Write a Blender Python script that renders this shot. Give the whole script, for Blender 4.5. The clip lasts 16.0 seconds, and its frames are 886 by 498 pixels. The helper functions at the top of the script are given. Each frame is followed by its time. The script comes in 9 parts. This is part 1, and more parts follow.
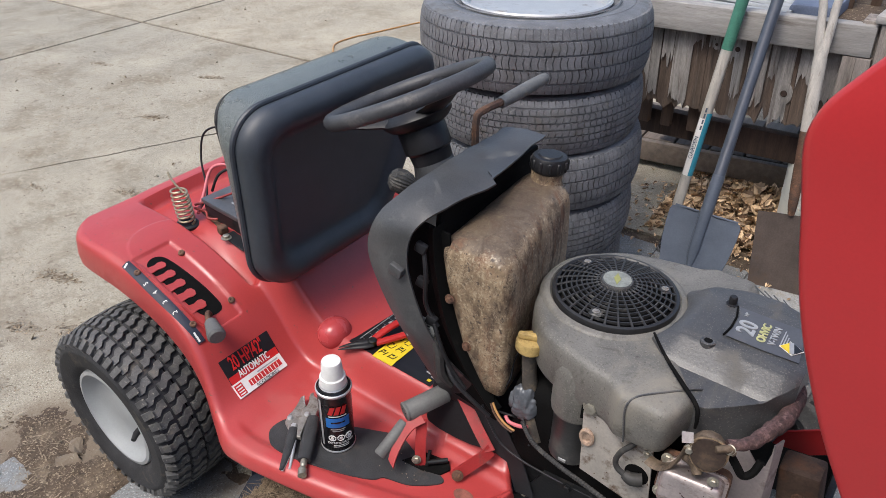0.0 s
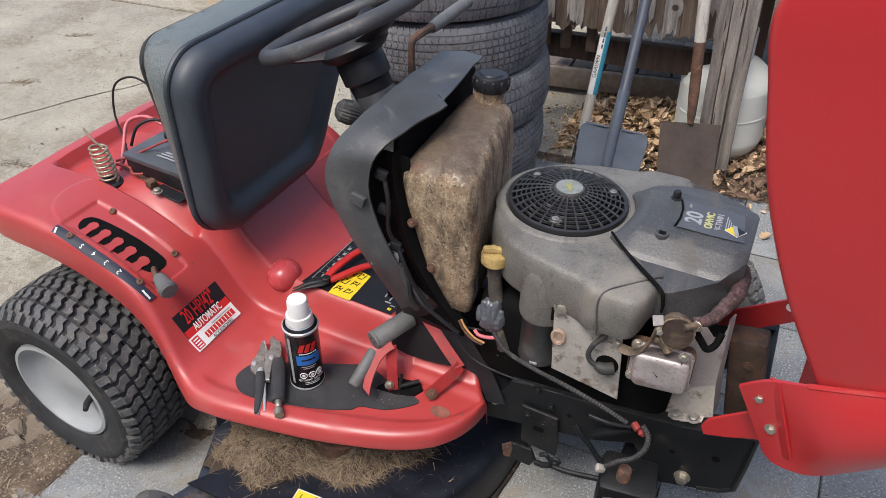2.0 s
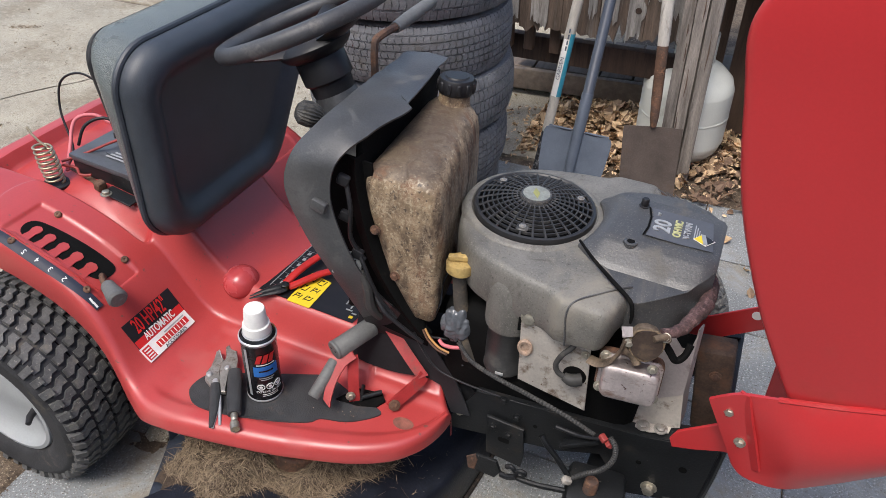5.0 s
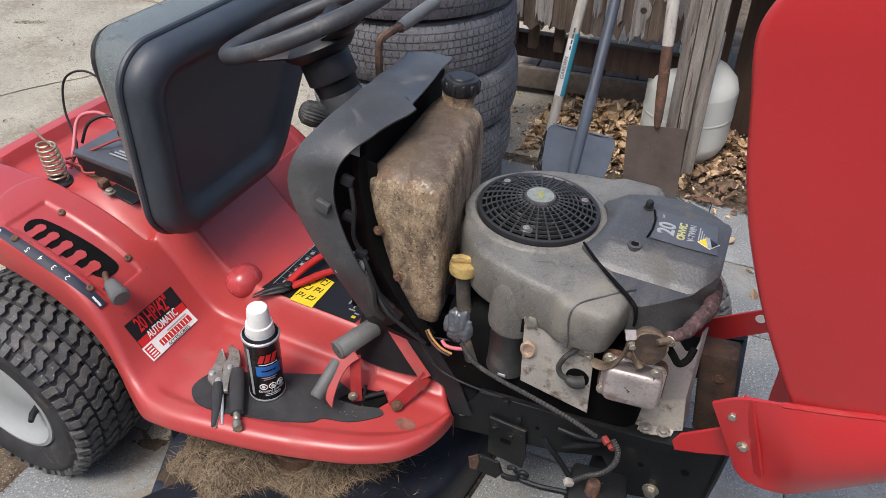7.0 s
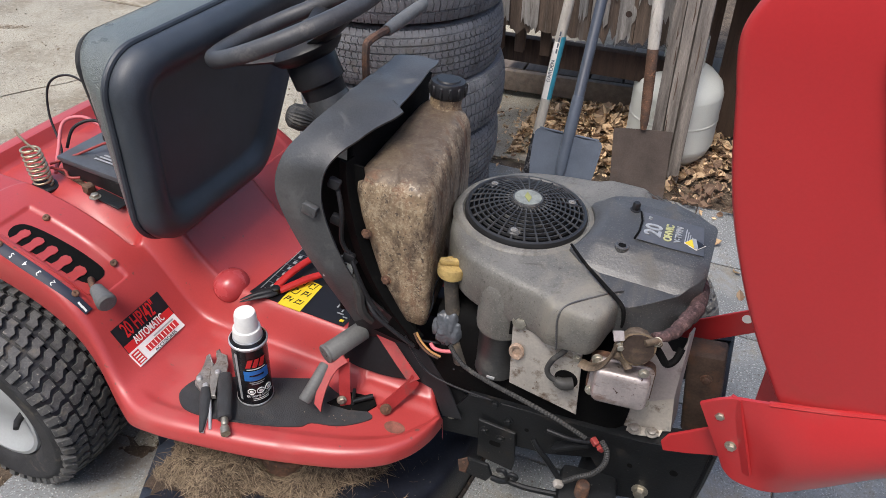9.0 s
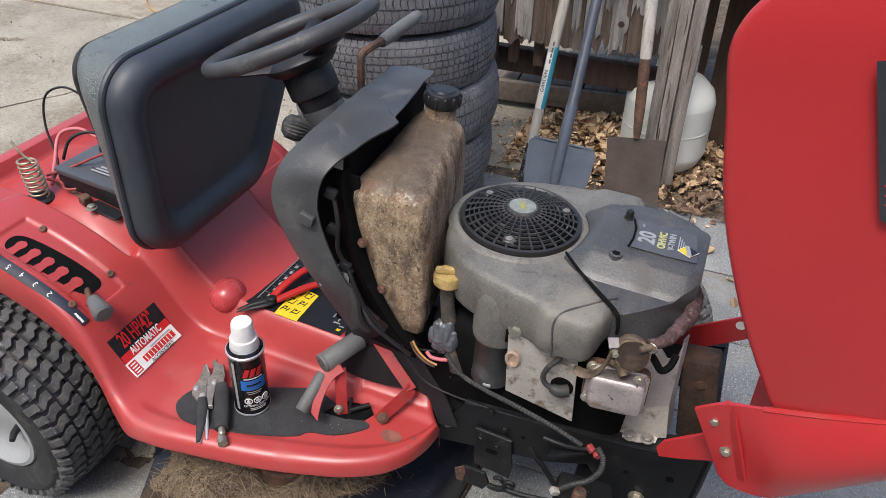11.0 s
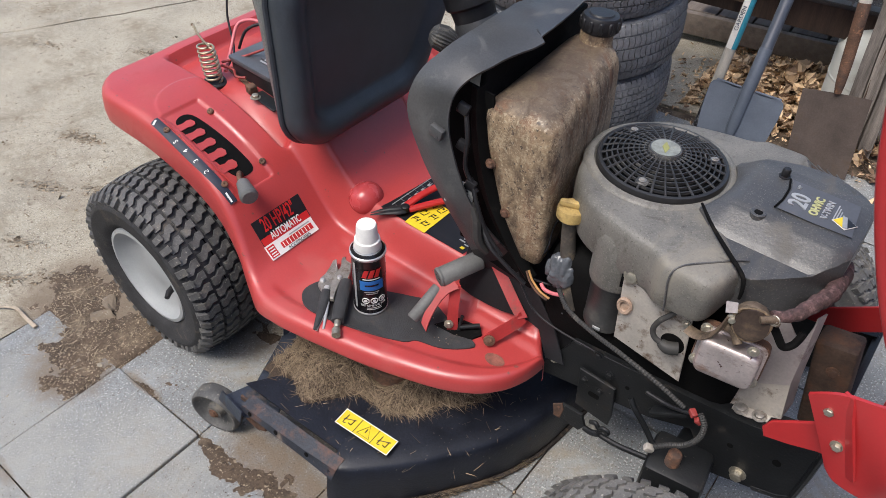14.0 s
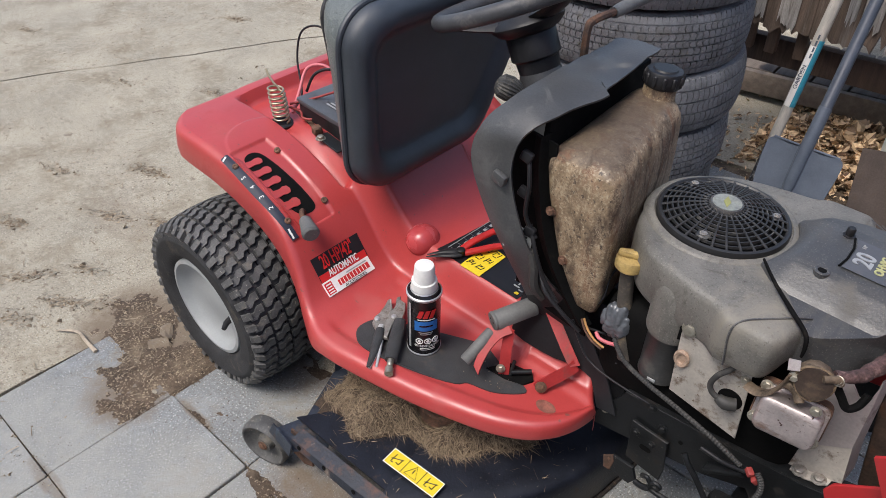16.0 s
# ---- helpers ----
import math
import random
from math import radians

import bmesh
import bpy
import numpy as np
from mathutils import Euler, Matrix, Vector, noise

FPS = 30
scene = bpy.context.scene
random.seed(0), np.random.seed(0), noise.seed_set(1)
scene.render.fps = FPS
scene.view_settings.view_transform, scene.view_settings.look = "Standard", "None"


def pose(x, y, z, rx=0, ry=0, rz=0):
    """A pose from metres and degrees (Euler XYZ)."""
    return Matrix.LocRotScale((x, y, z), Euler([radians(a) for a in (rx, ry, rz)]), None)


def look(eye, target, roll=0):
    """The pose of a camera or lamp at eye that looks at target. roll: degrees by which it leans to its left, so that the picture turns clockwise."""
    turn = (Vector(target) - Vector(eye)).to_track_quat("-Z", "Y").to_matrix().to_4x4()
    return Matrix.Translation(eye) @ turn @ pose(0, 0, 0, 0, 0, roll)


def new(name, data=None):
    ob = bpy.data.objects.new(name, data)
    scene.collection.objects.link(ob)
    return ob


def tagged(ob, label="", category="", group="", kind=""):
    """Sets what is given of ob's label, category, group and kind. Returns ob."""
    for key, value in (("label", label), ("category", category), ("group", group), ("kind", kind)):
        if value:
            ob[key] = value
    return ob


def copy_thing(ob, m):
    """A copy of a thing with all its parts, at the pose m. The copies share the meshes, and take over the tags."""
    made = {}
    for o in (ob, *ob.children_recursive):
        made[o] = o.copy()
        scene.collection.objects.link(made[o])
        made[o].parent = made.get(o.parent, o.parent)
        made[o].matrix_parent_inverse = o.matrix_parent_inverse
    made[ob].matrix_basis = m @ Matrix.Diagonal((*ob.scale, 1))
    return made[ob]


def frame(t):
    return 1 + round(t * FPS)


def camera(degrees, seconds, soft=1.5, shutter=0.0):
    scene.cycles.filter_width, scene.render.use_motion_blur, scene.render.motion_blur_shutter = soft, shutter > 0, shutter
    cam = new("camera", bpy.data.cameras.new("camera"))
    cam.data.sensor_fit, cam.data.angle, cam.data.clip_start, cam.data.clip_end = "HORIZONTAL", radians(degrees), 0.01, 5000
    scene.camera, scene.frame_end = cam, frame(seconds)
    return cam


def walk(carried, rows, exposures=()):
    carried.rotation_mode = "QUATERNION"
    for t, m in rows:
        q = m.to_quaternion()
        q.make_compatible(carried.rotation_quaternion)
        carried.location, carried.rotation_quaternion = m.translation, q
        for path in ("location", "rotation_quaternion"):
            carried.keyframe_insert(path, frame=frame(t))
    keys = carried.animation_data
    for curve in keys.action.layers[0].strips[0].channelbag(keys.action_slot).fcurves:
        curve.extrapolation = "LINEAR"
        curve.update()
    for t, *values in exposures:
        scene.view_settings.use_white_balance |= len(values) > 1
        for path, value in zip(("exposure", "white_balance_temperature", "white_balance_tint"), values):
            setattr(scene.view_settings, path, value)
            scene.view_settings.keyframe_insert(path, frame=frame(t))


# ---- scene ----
cam = camera(61.5, 16.0, soft=0.5)
PATH = [
    (0, (1.3500, -0.9658, 1.3621), (0.3062, 0.3750, 0.3072), -2.03),
    (0.5, (1.3626, -0.9847, 1.3569), (0.3277, 0.3499, 0.2855), -1.77),
    (1, (1.3351, -1.0101, 1.3517), (0.3534, 0.2968, 0.1992), -2.32),
    (1.5, (1.2850, -1.0377, 1.3481), (0.4671, 0.3576, 0.1716), -2.22),
    (2, (1.2665, -1.0685, 1.3452), (0.5177, 0.3620, 0.1650), -2.34),
    (2.5, (1.2524, -1.0750, 1.3450), (0.5304, 0.3659, 0.1607), -2.03),
    (3, (1.2521, -1.0648, 1.3367), (0.5605, 0.3897, 0.1509), -1.67),
    (3.5, (1.2504, -1.0465, 1.3374), (0.5863, 0.4212, 0.1521), -1.02),
    (4, (1.2477, -1.0404, 1.3364), (0.5966, 0.4341, 0.1523), -0.41),
    (6.5, (1.2370, -1.0302, 1.3353), (0.5832, 0.4369, 0.1437), 0.38),
    (7, (1.2374, -1.0307, 1.3405), (0.5849, 0.4354, 0.1469), 0.33),
    (7.5, (1.2372, -1.0288, 1.3429), (0.5834, 0.4384, 0.1514), 0.30),
    (8, (1.2411, -1.0233, 1.3418), (0.5946, 0.4519, 0.1560), 0.28),
    (8.5, (1.2376, -1.0272, 1.3404), (0.6041, 0.4547, 0.1561), 0.48),
    (9, (1.2382, -1.0321, 1.3385), (0.6121, 0.4530, 0.1543), 0.63),
    (11.5, (1.2405, -1.0454, 1.3430), (0.6203, 0.4611, 0.1829), 0.55),
    (12, (1.2328, -1.0512, 1.3410), (0.5960, 0.4480, 0.1805), 0.93),
    (12.5, (1.2777, -1.0279, 1.3215), (0.4573, 0.2974, 0.0683), 1.34),
    (13, (1.3437, -1.0156, 1.3162), (0.4205, 0.1573, -0.0149), 1.70),
    (13.5, (1.3451, -1.0003, 1.3076), (0.4151, 0.1496, -0.0389), -0.78),
    (14, (1.3100, -0.9862, 1.3244), (0.3503, 0.1791, 0.0126), -1.23),
    (14.5, (1.2691, -1.0183, 1.3287), (0.2155, 0.0804, 0.0315), -1.20),
    (15, (1.2700, -1.0229, 1.3390), (0.1794, 0.0902, 0.0853), -1.04),
    (15.5, (1.2843, -1.0165, 1.3366), (0.1846, 0.1124, 0.1053), -1.03),
    (16, (1.2986, -1.0182, 1.3350), (0.2082, 0.1352, 0.1181), -1.18),
]
# the camera's own exposure drifts a little
walk(cam, [(t, look(eye, target, roll)) for t, eye, target, roll in PATH], ((0, 0.73), (1, 0.73), (2.5, 0.80), (12, 0.80), (13, 0.77), (14, 0.80), (14.5, 0.81), (15.5, 0.70), (16, 0.69)))

# ---- light: thin cloud, a hazy sun from the near side of the machine ----
world = bpy.data.worlds.new("sky")
scene.world = world
world.use_nodes = True
wn = world.node_tree
sky = wn.nodes.new("ShaderNodeTexSky")
sky.sky_type, sky.sun_disc = "NISHITA", False
sky.sun_elevation, sky.sun_rotation = radians(61.2), radians(-171.0)
sky.dust_density, sky.air_density = 3.0, 1.0
wn.links.new(sky.outputs[0], wn.nodes["Background"].inputs[0])
wn.nodes["Background"].inputs[1].default_value = 0.143
sun = new("sun", bpy.data.lights.new("sun", "SUN"))
sun.data.energy, sun.data.angle, sun.data.color = 1.42, radians(22), (1.0, 0.965, 0.92)
sun.matrix_world = look((-0.6, -3.8, 7.0), (0, 0, 0))

# ---- materials ----
def mat(name, base, rough=0.5, metal=0.0, var=0.15, scale=18.0, bump=0.15, grain=220.0, dirt=None, amount=0.4, dscale=7.0, coat=0.0, alpha=1.0, emit=0.0, rvar=0.12, patch=None, specks=(), stretch=None, swirl=0.0, threads=None):
    """A worn surface: base colour varied at two scales, dirt in patches, fine relief."""
    m = bpy.data.materials.new(name)
    m.use_nodes = True
    nt = m.node_tree
    n, ln = nt.nodes, nt.links
    b = n["Principled BSDF"]
    co = n.new("ShaderNodeTexCoord")
    def noise_tex(s, detail=6.0, r=0.6):
        t = n.new("ShaderNodeTexNoise")
        t.inputs["Scale"].default_value, t.inputs["Detail"].default_value, t.inputs["Roughness"].default_value = s, detail, r
        ln.new(co.outputs["Object"], t.inputs["Vector"])
        return t
    def ramp(src, lo, hi):
        r = n.new("ShaderNodeMapRange")
        r.inputs["From Min"].default_value, r.inputs["From Max"].default_value = lo, hi
        ln.new(src, r.inputs["Value"])
        return r.outputs["Result"]
    def mix(a, c, f):
        x = n.new("ShaderNodeMix")
        x.data_type = "RGBA"
        for s, v in ((6, a), (7, c)):
            if isinstance(v, tuple):
                x.inputs[s].default_value = (*v, 1)
            else:
                ln.new(v, x.inputs[s])
        ln.new(f, x.inputs[0])
        return x.outputs[2]
    n1, n2 = noise_tex(scale), noise_tex(grain, 3.0)
    dark = tuple(c * (1 - var) for c in base)
    light = tuple(min(1, c * (1 + var)) for c in base)
    col = mix(dark, light, ramp(n1.outputs["Fac"], 0.3, 0.7))
    sp = n.new("ShaderNodeMix")
    sp.data_type, sp.blend_type = "RGBA", "MULTIPLY"
    sp.inputs[0].default_value = min(1.0, var * 2.2)
    ln.new(col, sp.inputs[6])
    gr = n.new("ShaderNodeMapRange")
    gr.inputs["From Min"].default_value, gr.inputs["From Max"].default_value = 0.3, 0.7
    gr.inputs["To Min"].default_value, gr.inputs["To Max"].default_value = 0.72, 1.2
    ln.new(n2.outputs["Fac"], gr.inputs["Value"])
    ln.new(gr.outputs["Result"], sp.inputs[7])
    col = sp.outputs[2]
    rg = n.new("ShaderNodeMapRange")
    rg.inputs["To Min"].default_value, rg.inputs["To Max"].default_value = max(0.03, rough - rvar), min(1, rough + rvar)
    ln.new(n1.outputs["Fac"], rg.inputs["Value"])
    rough_out = rg.outputs["Result"]
    if stretch:
        mp = n.new("ShaderNodeMapping")
        mp.inputs["Scale"].default_value = stretch
        ln.new(co.outputs["Object"], mp.inputs["Vector"])
    for c, lo, ss in specks:
        q = noise_tex(ss, 2.0, 0.5)
        col = mix(col, c, ramp(q.outputs["Fac"], lo, lo + 0.05))
    for d, am, ds in ([(dirt, amount, dscale)] if dirt else []) + ([patch] if patch else []):
        n3 = noise_tex(ds, 9.0, 0.68)
        n3.inputs["Distortion"].default_value = swirl
        if stretch:
            ln.new(mp.outputs["Vector"], n3.inputs["Vector"])
        f = ramp(n3.outputs["Fac"], 0.72 - am * 0.5, 0.84 - am * 0.4)
        col = mix(col, d, f)
        rm = n.new("ShaderNodeMix")
        ln.new(f, rm.inputs[0]); ln.new(rough_out, rm.inputs[2]); rm.inputs[3].default_value = 0.88
        rough_out = rm.outputs[0]
    if threads:
        tc, ts, tw = threads
        for k in range(2):
            q = noise_tex(ts * (1 + 0.8 * k), 1.5, 0.5)
            q.inputs["Distortion"].default_value = 2.6
            off = n.new("ShaderNodeMath")
            off.operation = "SUBTRACT"; off.inputs[1].default_value = 0.47 + 0.05 * k
            ln.new(q.outputs["Fac"], off.inputs[0])
            ab = n.new("ShaderNodeMath")
            ab.operation = "ABSOLUTE"
            ln.new(off.outputs[0], ab.inputs[0])
            w = ramp(ab.outputs[0], tw, 0.0)
            brk = n.new("ShaderNodeMath")
            brk.operation = "MULTIPLY"
            ln.new(w, brk.inputs[0]); ln.new(ramp(n1.outputs["Fac"], 0.42, 0.62), brk.inputs[1])
            col = mix(col, tc, brk.outputs[0])
    ln.new(col, b.inputs["Base Color"])
    ln.new(rough_out, b.inputs["Roughness"])
    b.inputs["Metallic"].default_value = metal
    b.inputs["Coat Weight"].default_value = coat
    b.inputs["Coat Roughness"].default_value = 0.25
    b.inputs["Alpha"].default_value = alpha
    if bump:
        bp = n.new("ShaderNodeBump")
        bp.inputs["Strength"].default_value, bp.inputs["Distance"].default_value = bump, 0.002
        ln.new(n2.outputs["Fac"], bp.inputs["Height"])
        ln.new(bp.outputs["Normal"], b.inputs["Normal"])
    return m


def vary(m, amount=0.25):
    """Each object of the material a little lighter or darker."""
    nt = m.node_tree
    b = nt.nodes["Principled BSDF"]
    src = b.inputs["Base Color"].links[0].from_socket
    oi = nt.nodes.new("ShaderNodeObjectInfo")
    r = nt.nodes.new("ShaderNodeMapRange")
    r.inputs["To Min"].default_value, r.inputs["To Max"].default_value = 1 - amount, 1 + amount
    nt.links.new(oi.outputs["Random"], r.inputs["Value"])
    x = nt.nodes.new("ShaderNodeMix")
    x.data_type, x.blend_type = "RGBA", "MULTIPLY"
    x.inputs[0].default_value = 1
    nt.links.new(src, x.inputs[6]); nt.links.new(r.outputs["Result"], x.inputs[7])
    nt.links.new(x.outputs[2], b.inputs["Base Color"])
    return m


def islands(m, tint, amount=0.5):
    """Loose pieces in one mesh, each mixed towards a second colour by chance."""
    nt = m.node_tree
    b = nt.nodes["Principled BSDF"]
    src = b.inputs["Base Color"].links[0].from_socket
    g = nt.nodes.new("ShaderNodeNewGeometry")
    x = nt.nodes.new("ShaderNodeMix")
    x.data_type = "RGBA"
    k = nt.nodes.new("ShaderNodeMath")
    k.operation = "MULTIPLY"; k.inputs[1].default_value = amount
    nt.links.new(g.outputs["Random Per Island"], k.inputs[0])
    nt.links.new(k.outputs[0], x.inputs[0]); nt.links.new(src, x.inputs[6])
    x.inputs[7].default_value = (*tint, 1)
    nt.links.new(x.outputs[2], b.inputs["Base Color"])
    return m


SOIL = (0.088, 0.062, 0.042)
DUST = (0.30, 0.26, 0.20)
M = dict(
    red=mat("faded_red_plastic", (0.435, 0.050, 0.048), 0.38, var=0.08, scale=7, bump=0.06, grain=300, dirt=(0.43, 0.080, 0.072), amount=0.38, dscale=4.2, coat=0.12, specks=(((0.20, 0.07, 0.055), 0.70, 70),)),
    hood=mat("red_hood_paint", (0.45, 0.027, 0.029), 0.32, var=0.05, scale=3, bump=0.03, grain=260, dirt=(0.42, 0.045, 0.04), amount=0.25, dscale=5, coat=0.08),
    redsteel=mat("red_painted_steel", (0.34, 0.030, 0.030), 0.5, var=0.15, scale=30, bump=0.08, dirt=(0.17, 0.07, 0.06), amount=0.38, dscale=25),
    seat=mat("black_vinyl", (0.036, 0.043, 0.053), 0.46, var=0.25, scale=14, bump=0.2, grain=420, dirt=(0.06, 0.07, 0.085), amount=0.30, dscale=9),
    seatpanel=mat("scuffed_sky_tinted_vinyl", (0.030, 0.078, 0.150), 0.55, var=0.22, scale=6, bump=0.25, grain=380, dirt=(0.085, 0.10, 0.12), amount=0.34, dscale=10, swirl=0.6),
    seattex=mat("textured_grey_vinyl", (0.135, 0.155, 0.150), 0.30, var=0.2, scale=12, bump=1.0, grain=520, specks=(((0.20, 0.22, 0.21), 0.62, 520),)),
    blackpl=mat("black_plastic", (0.017, 0.017, 0.019), 0.45, var=0.25, scale=20, bump=0.2, dirt=DUST, amount=0.12, dscale=14),
    shroud=mat("grey_black_plastic", (0.055, 0.056, 0.057), 0.40, var=0.3, scale=9, bump=0.2, grain=300, dirt=(0.13, 0.130, 0.125), amount=0.34, dscale=12, swirl=0.6),
    grip=mat("grey_rubber_grip", (0.135, 0.135, 0.13), 0.6, var=0.2, scale=25, bump=0.2, dirt=(0.2, 0.18, 0.15), amount=0.2, dscale=20),
    wheelpl=mat("steering_wheel_plastic", (0.055, 0.056, 0.06), 0.5, var=0.2, scale=30, bump=0.25, dirt=(0.16, 0.15, 0.14), amount=0.25, dscale=18),
    rubber=mat("tyre_rubber", (0.036, 0.036, 0.038), 0.72, var=0.3, scale=25, bump=0.4, grain=260, dirt=(0.14, 0.12, 0.095), amount=0.28, dscale=16),
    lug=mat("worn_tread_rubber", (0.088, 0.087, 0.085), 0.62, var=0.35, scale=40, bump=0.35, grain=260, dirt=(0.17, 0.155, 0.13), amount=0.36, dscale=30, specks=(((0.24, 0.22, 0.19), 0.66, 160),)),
    greyrubber=mat("dusted_tyre_rubber", (0.155, 0.152, 0.145), 0.7, var=0.3, scale=25, bump=0.4, grain=260, dirt=(0.22, 0.205, 0.18), amount=0.34, dscale=16, specks=(((0.34, 0.32, 0.28), 0.66, 140),)),
    oldrubber=mat("old_tyre_rubber", (0.145, 0.150, 0.160), 0.6, var=0.3, scale=22, bump=0.35, grain=240, dirt=(0.12, 0.115, 0.105), amount=0.34, dscale=16, specks=(((0.22, 0.21, 0.20), 0.66, 160),)),
    rim=mat("dirty_white_rim", (0.34, 0.355, 0.36), 0.45, var=0.08, scale=12, bump=0.05, dirt=(0.36, 0.32, 0.26), amount=0.28, dscale=14),
    frame=mat("black_frame_steel", (0.009, 0.010, 0.011), 0.5, var=0.3, scale=30, bump=0.3, dirt=(0.042, 0.035, 0.029), amount=0.30, dscale=22, specks=(((0.075, 0.067, 0.056), 0.69, 150),)),
    deck=mat("black_deck_paint", (0.010, 0.012, 0.019), 0.40, var=0.35, scale=20, bump=0.25, dirt=(0.085, 0.058, 0.042), amount=0.22, dscale=13, specks=(((0.09, 0.08, 0.065), 0.70, 130),)),
    rust=mat("rusty_steel", (0.12, 0.062, 0.038), 0.8, var=0.45, scale=30, bump=0.4, dirt=(0.06, 0.045, 0.04), amount=0.45, dscale=20, specks=(((0.20, 0.10, 0.055), 0.62, 90),)),
    tank=mat("stained_plastic_tank", (0.275, 0.198, 0.122), 0.45, var=0.4, scale=26, bump=0.4, grain=170, dirt=(0.062, 0.040, 0.028), amount=0.50, dscale=17, patch=((0.20, 0.105, 0.062), 0.40, 24), specks=(((0.44, 0.36, 0.245), 0.59, 210), ((0.07, 0.05, 0.036), 0.62, 140)), stretch=(1.5, 1.5, 0.55), swirl=0.7, threads=((0.44, 0.36, 0.25), 46, 0.030)),
    cowl=mat("dusty_grey_cowling", (0.155, 0.148, 0.132), 0.48, var=0.26, scale=14, bump=0.25, grain=260, dirt=(0.245, 0.225, 0.185), amount=0.42, dscale=9, patch=((0.085, 0.078, 0.066), 0.30, 24), specks=(((0.205, 0.195, 0.168), 0.61, 420), ((0.095, 0.088, 0.076), 0.64, 300), ((0.06, 0.054, 0.046), 0.71, 110)), stretch=(1.0, 1.0, 0.5), swirl=0.6),
    cover=mat("dark_grey_cover", (0.062, 0.063, 0.065), 0.38, var=0.25, scale=16, bump=0.25, dirt=(0.125, 0.118, 0.105), amount=0.34, dscale=10, patch=((0.19, 0.178, 0.155), 0.16, 40), specks=(((0.15, 0.14, 0.125), 0.62, 400),), stretch=(1.0, 0.5, 1.0), swirl=0.8),
    screen=mat("black_fan_screen", (0.02, 0.02, 0.021), 0.45, var=0.2, bump=0.1, dirt=(0.12, 0.115, 0.10), amount=0.15, dscale=30),
    screenbar=mat("dusty_screen_bars", (0.032, 0.032, 0.033), 0.42, var=0.25, scale=60, bump=0.1, dirt=(0.17, 0.165, 0.15), amount=0.32, dscale=24),
    deckblue=mat("blue_black_plate", (0.030, 0.038, 0.055), 0.38, 0.2, var=0.35, scale=18, bump=0.25, dirt=(0.12, 0.09, 0.07), amount=0.34, dscale=16, patch=((0.10, 0.13, 0.17), 0.28, 30)),
    # also laid in holes, slots and gaps, where black stands for shade
    dark=mat("grime_and_shade_black", (0.005, 0.005, 0.005), 0.8, var=0.3, scale=30, bump=0.3, dirt=(0.022, 0.019, 0.015), amount=0.24, dscale=25),
    alu=mat("dull_aluminium", (0.50, 0.44, 0.42), 0.45, 0.75, var=0.2, scale=25, bump=0.2, dirt=(0.22, 0.15, 0.12), amount=0.34, dscale=26, specks=(((0.10, 0.06, 0.05), 0.68, 130),), stretch=(0.5, 1.0, 1.6)),
    plate=mat("galvanised_plate", (0.54, 0.50, 0.445), 0.55, 0.4, var=0.15, scale=20, bump=0.15, dirt=(0.16, 0.105, 0.068), amount=0.36, dscale=30, specks=(((0.15, 0.10, 0.065), 0.70, 130),)),
    shield=mat("stained_heat_shield", (0.52, 0.47, 0.46), 0.45, 0.5, var=0.15, scale=12, bump=0.12, dirt=(0.17, 0.11, 0.09), amount=0.35, dscale=12),
    bolt=mat("zinc_bolt", (0.42, 0.39, 0.32), 0.45, 0.8, var=0.2, scale=60, bump=0.1, dirt=(0.12, 0.08, 0.05), amount=0.3, dscale=60),
    yellow=mat("dirty_yellow_plastic", (0.40, 0.28, 0.10), 0.55, var=0.25, scale=40, bump=0.3, dirt=(0.15, 0.10, 0.04), amount=0.4, dscale=45),
    labely=mat("yellow_label", (0.78, 0.58, 0.03), 0.45, var=0.06, scale=40, bump=0.03),
    white=mat("white_print", (0.78, 0.77, 0.74), 0.5, var=0.06, scale=60, bump=0.03),
    labelk=mat("black_label", (0.012, 0.012, 0.014), 0.4, var=0.15, scale=50, bump=0.03),
    labelr=mat("red_print", (0.58, 0.02, 0.02), 0.45, var=0.05, scale=60, bump=0.02),
    labelb=mat("blue_print", (0.02, 0.16, 0.5), 0.45, var=0.05, scale=60, bump=0.02),
    silver=mat("silver_print", (0.42, 0.43, 0.43), 0.4, 0.3, var=0.1, scale=60, bump=0.02),
    matblack=mat("black_grip_mat", (0.036, 0.037, 0.039), 0.75, var=0.3, scale=40, bump=0.8, grain=700, dirt=(0.11, 0.085, 0.07), amount=0.3, dscale=12),
    can=mat("black_can_print", (0.012, 0.012, 0.014), 0.25, 0.3, var=0.1, scale=30, bump=0.02),
    tin=mat("tin_rim", (0.55, 0.55, 0.55), 0.4, 0.6, var=0.1, scale=30, bump=0.03),
    steel=mat("worn_plier_steel", (0.33, 0.31, 0.28), 0.45, 0.6, var=0.25, scale=50, bump=0.15, dirt=(0.15, 0.10, 0.07), amount=0.3, dscale=40),
    spring=mat("brassy_spring_steel", (0.52, 0.44, 0.30), 0.38, 0.8, var=0.2, scale=50, bump=0.1),
    redgrip=mat("red_handle_grip", (0.50, 0.022, 0.02), 0.5, var=0.12, scale=30, bump=0.1),
    redwire=mat("red_wire", (0.30, 0.045, 0.04), 0.5, var=0.1, scale=50, bump=0.05),
    pink=mat("pink_wire", (0.62, 0.16, 0.18), 0.5, var=0.1, scale=50, bump=0.05),
    orange=mat("orange_cord", (0.48, 0.25, 0.09), 0.5, var=0.1, scale=50, bump=0.05),
    loom=mat("dusty_corrugated_loom", (0.040, 0.039, 0.037), 0.6, var=0.2, scale=40, bump=0.1, dirt=(0.14, 0.13, 0.11), amount=0.3, dscale=30),
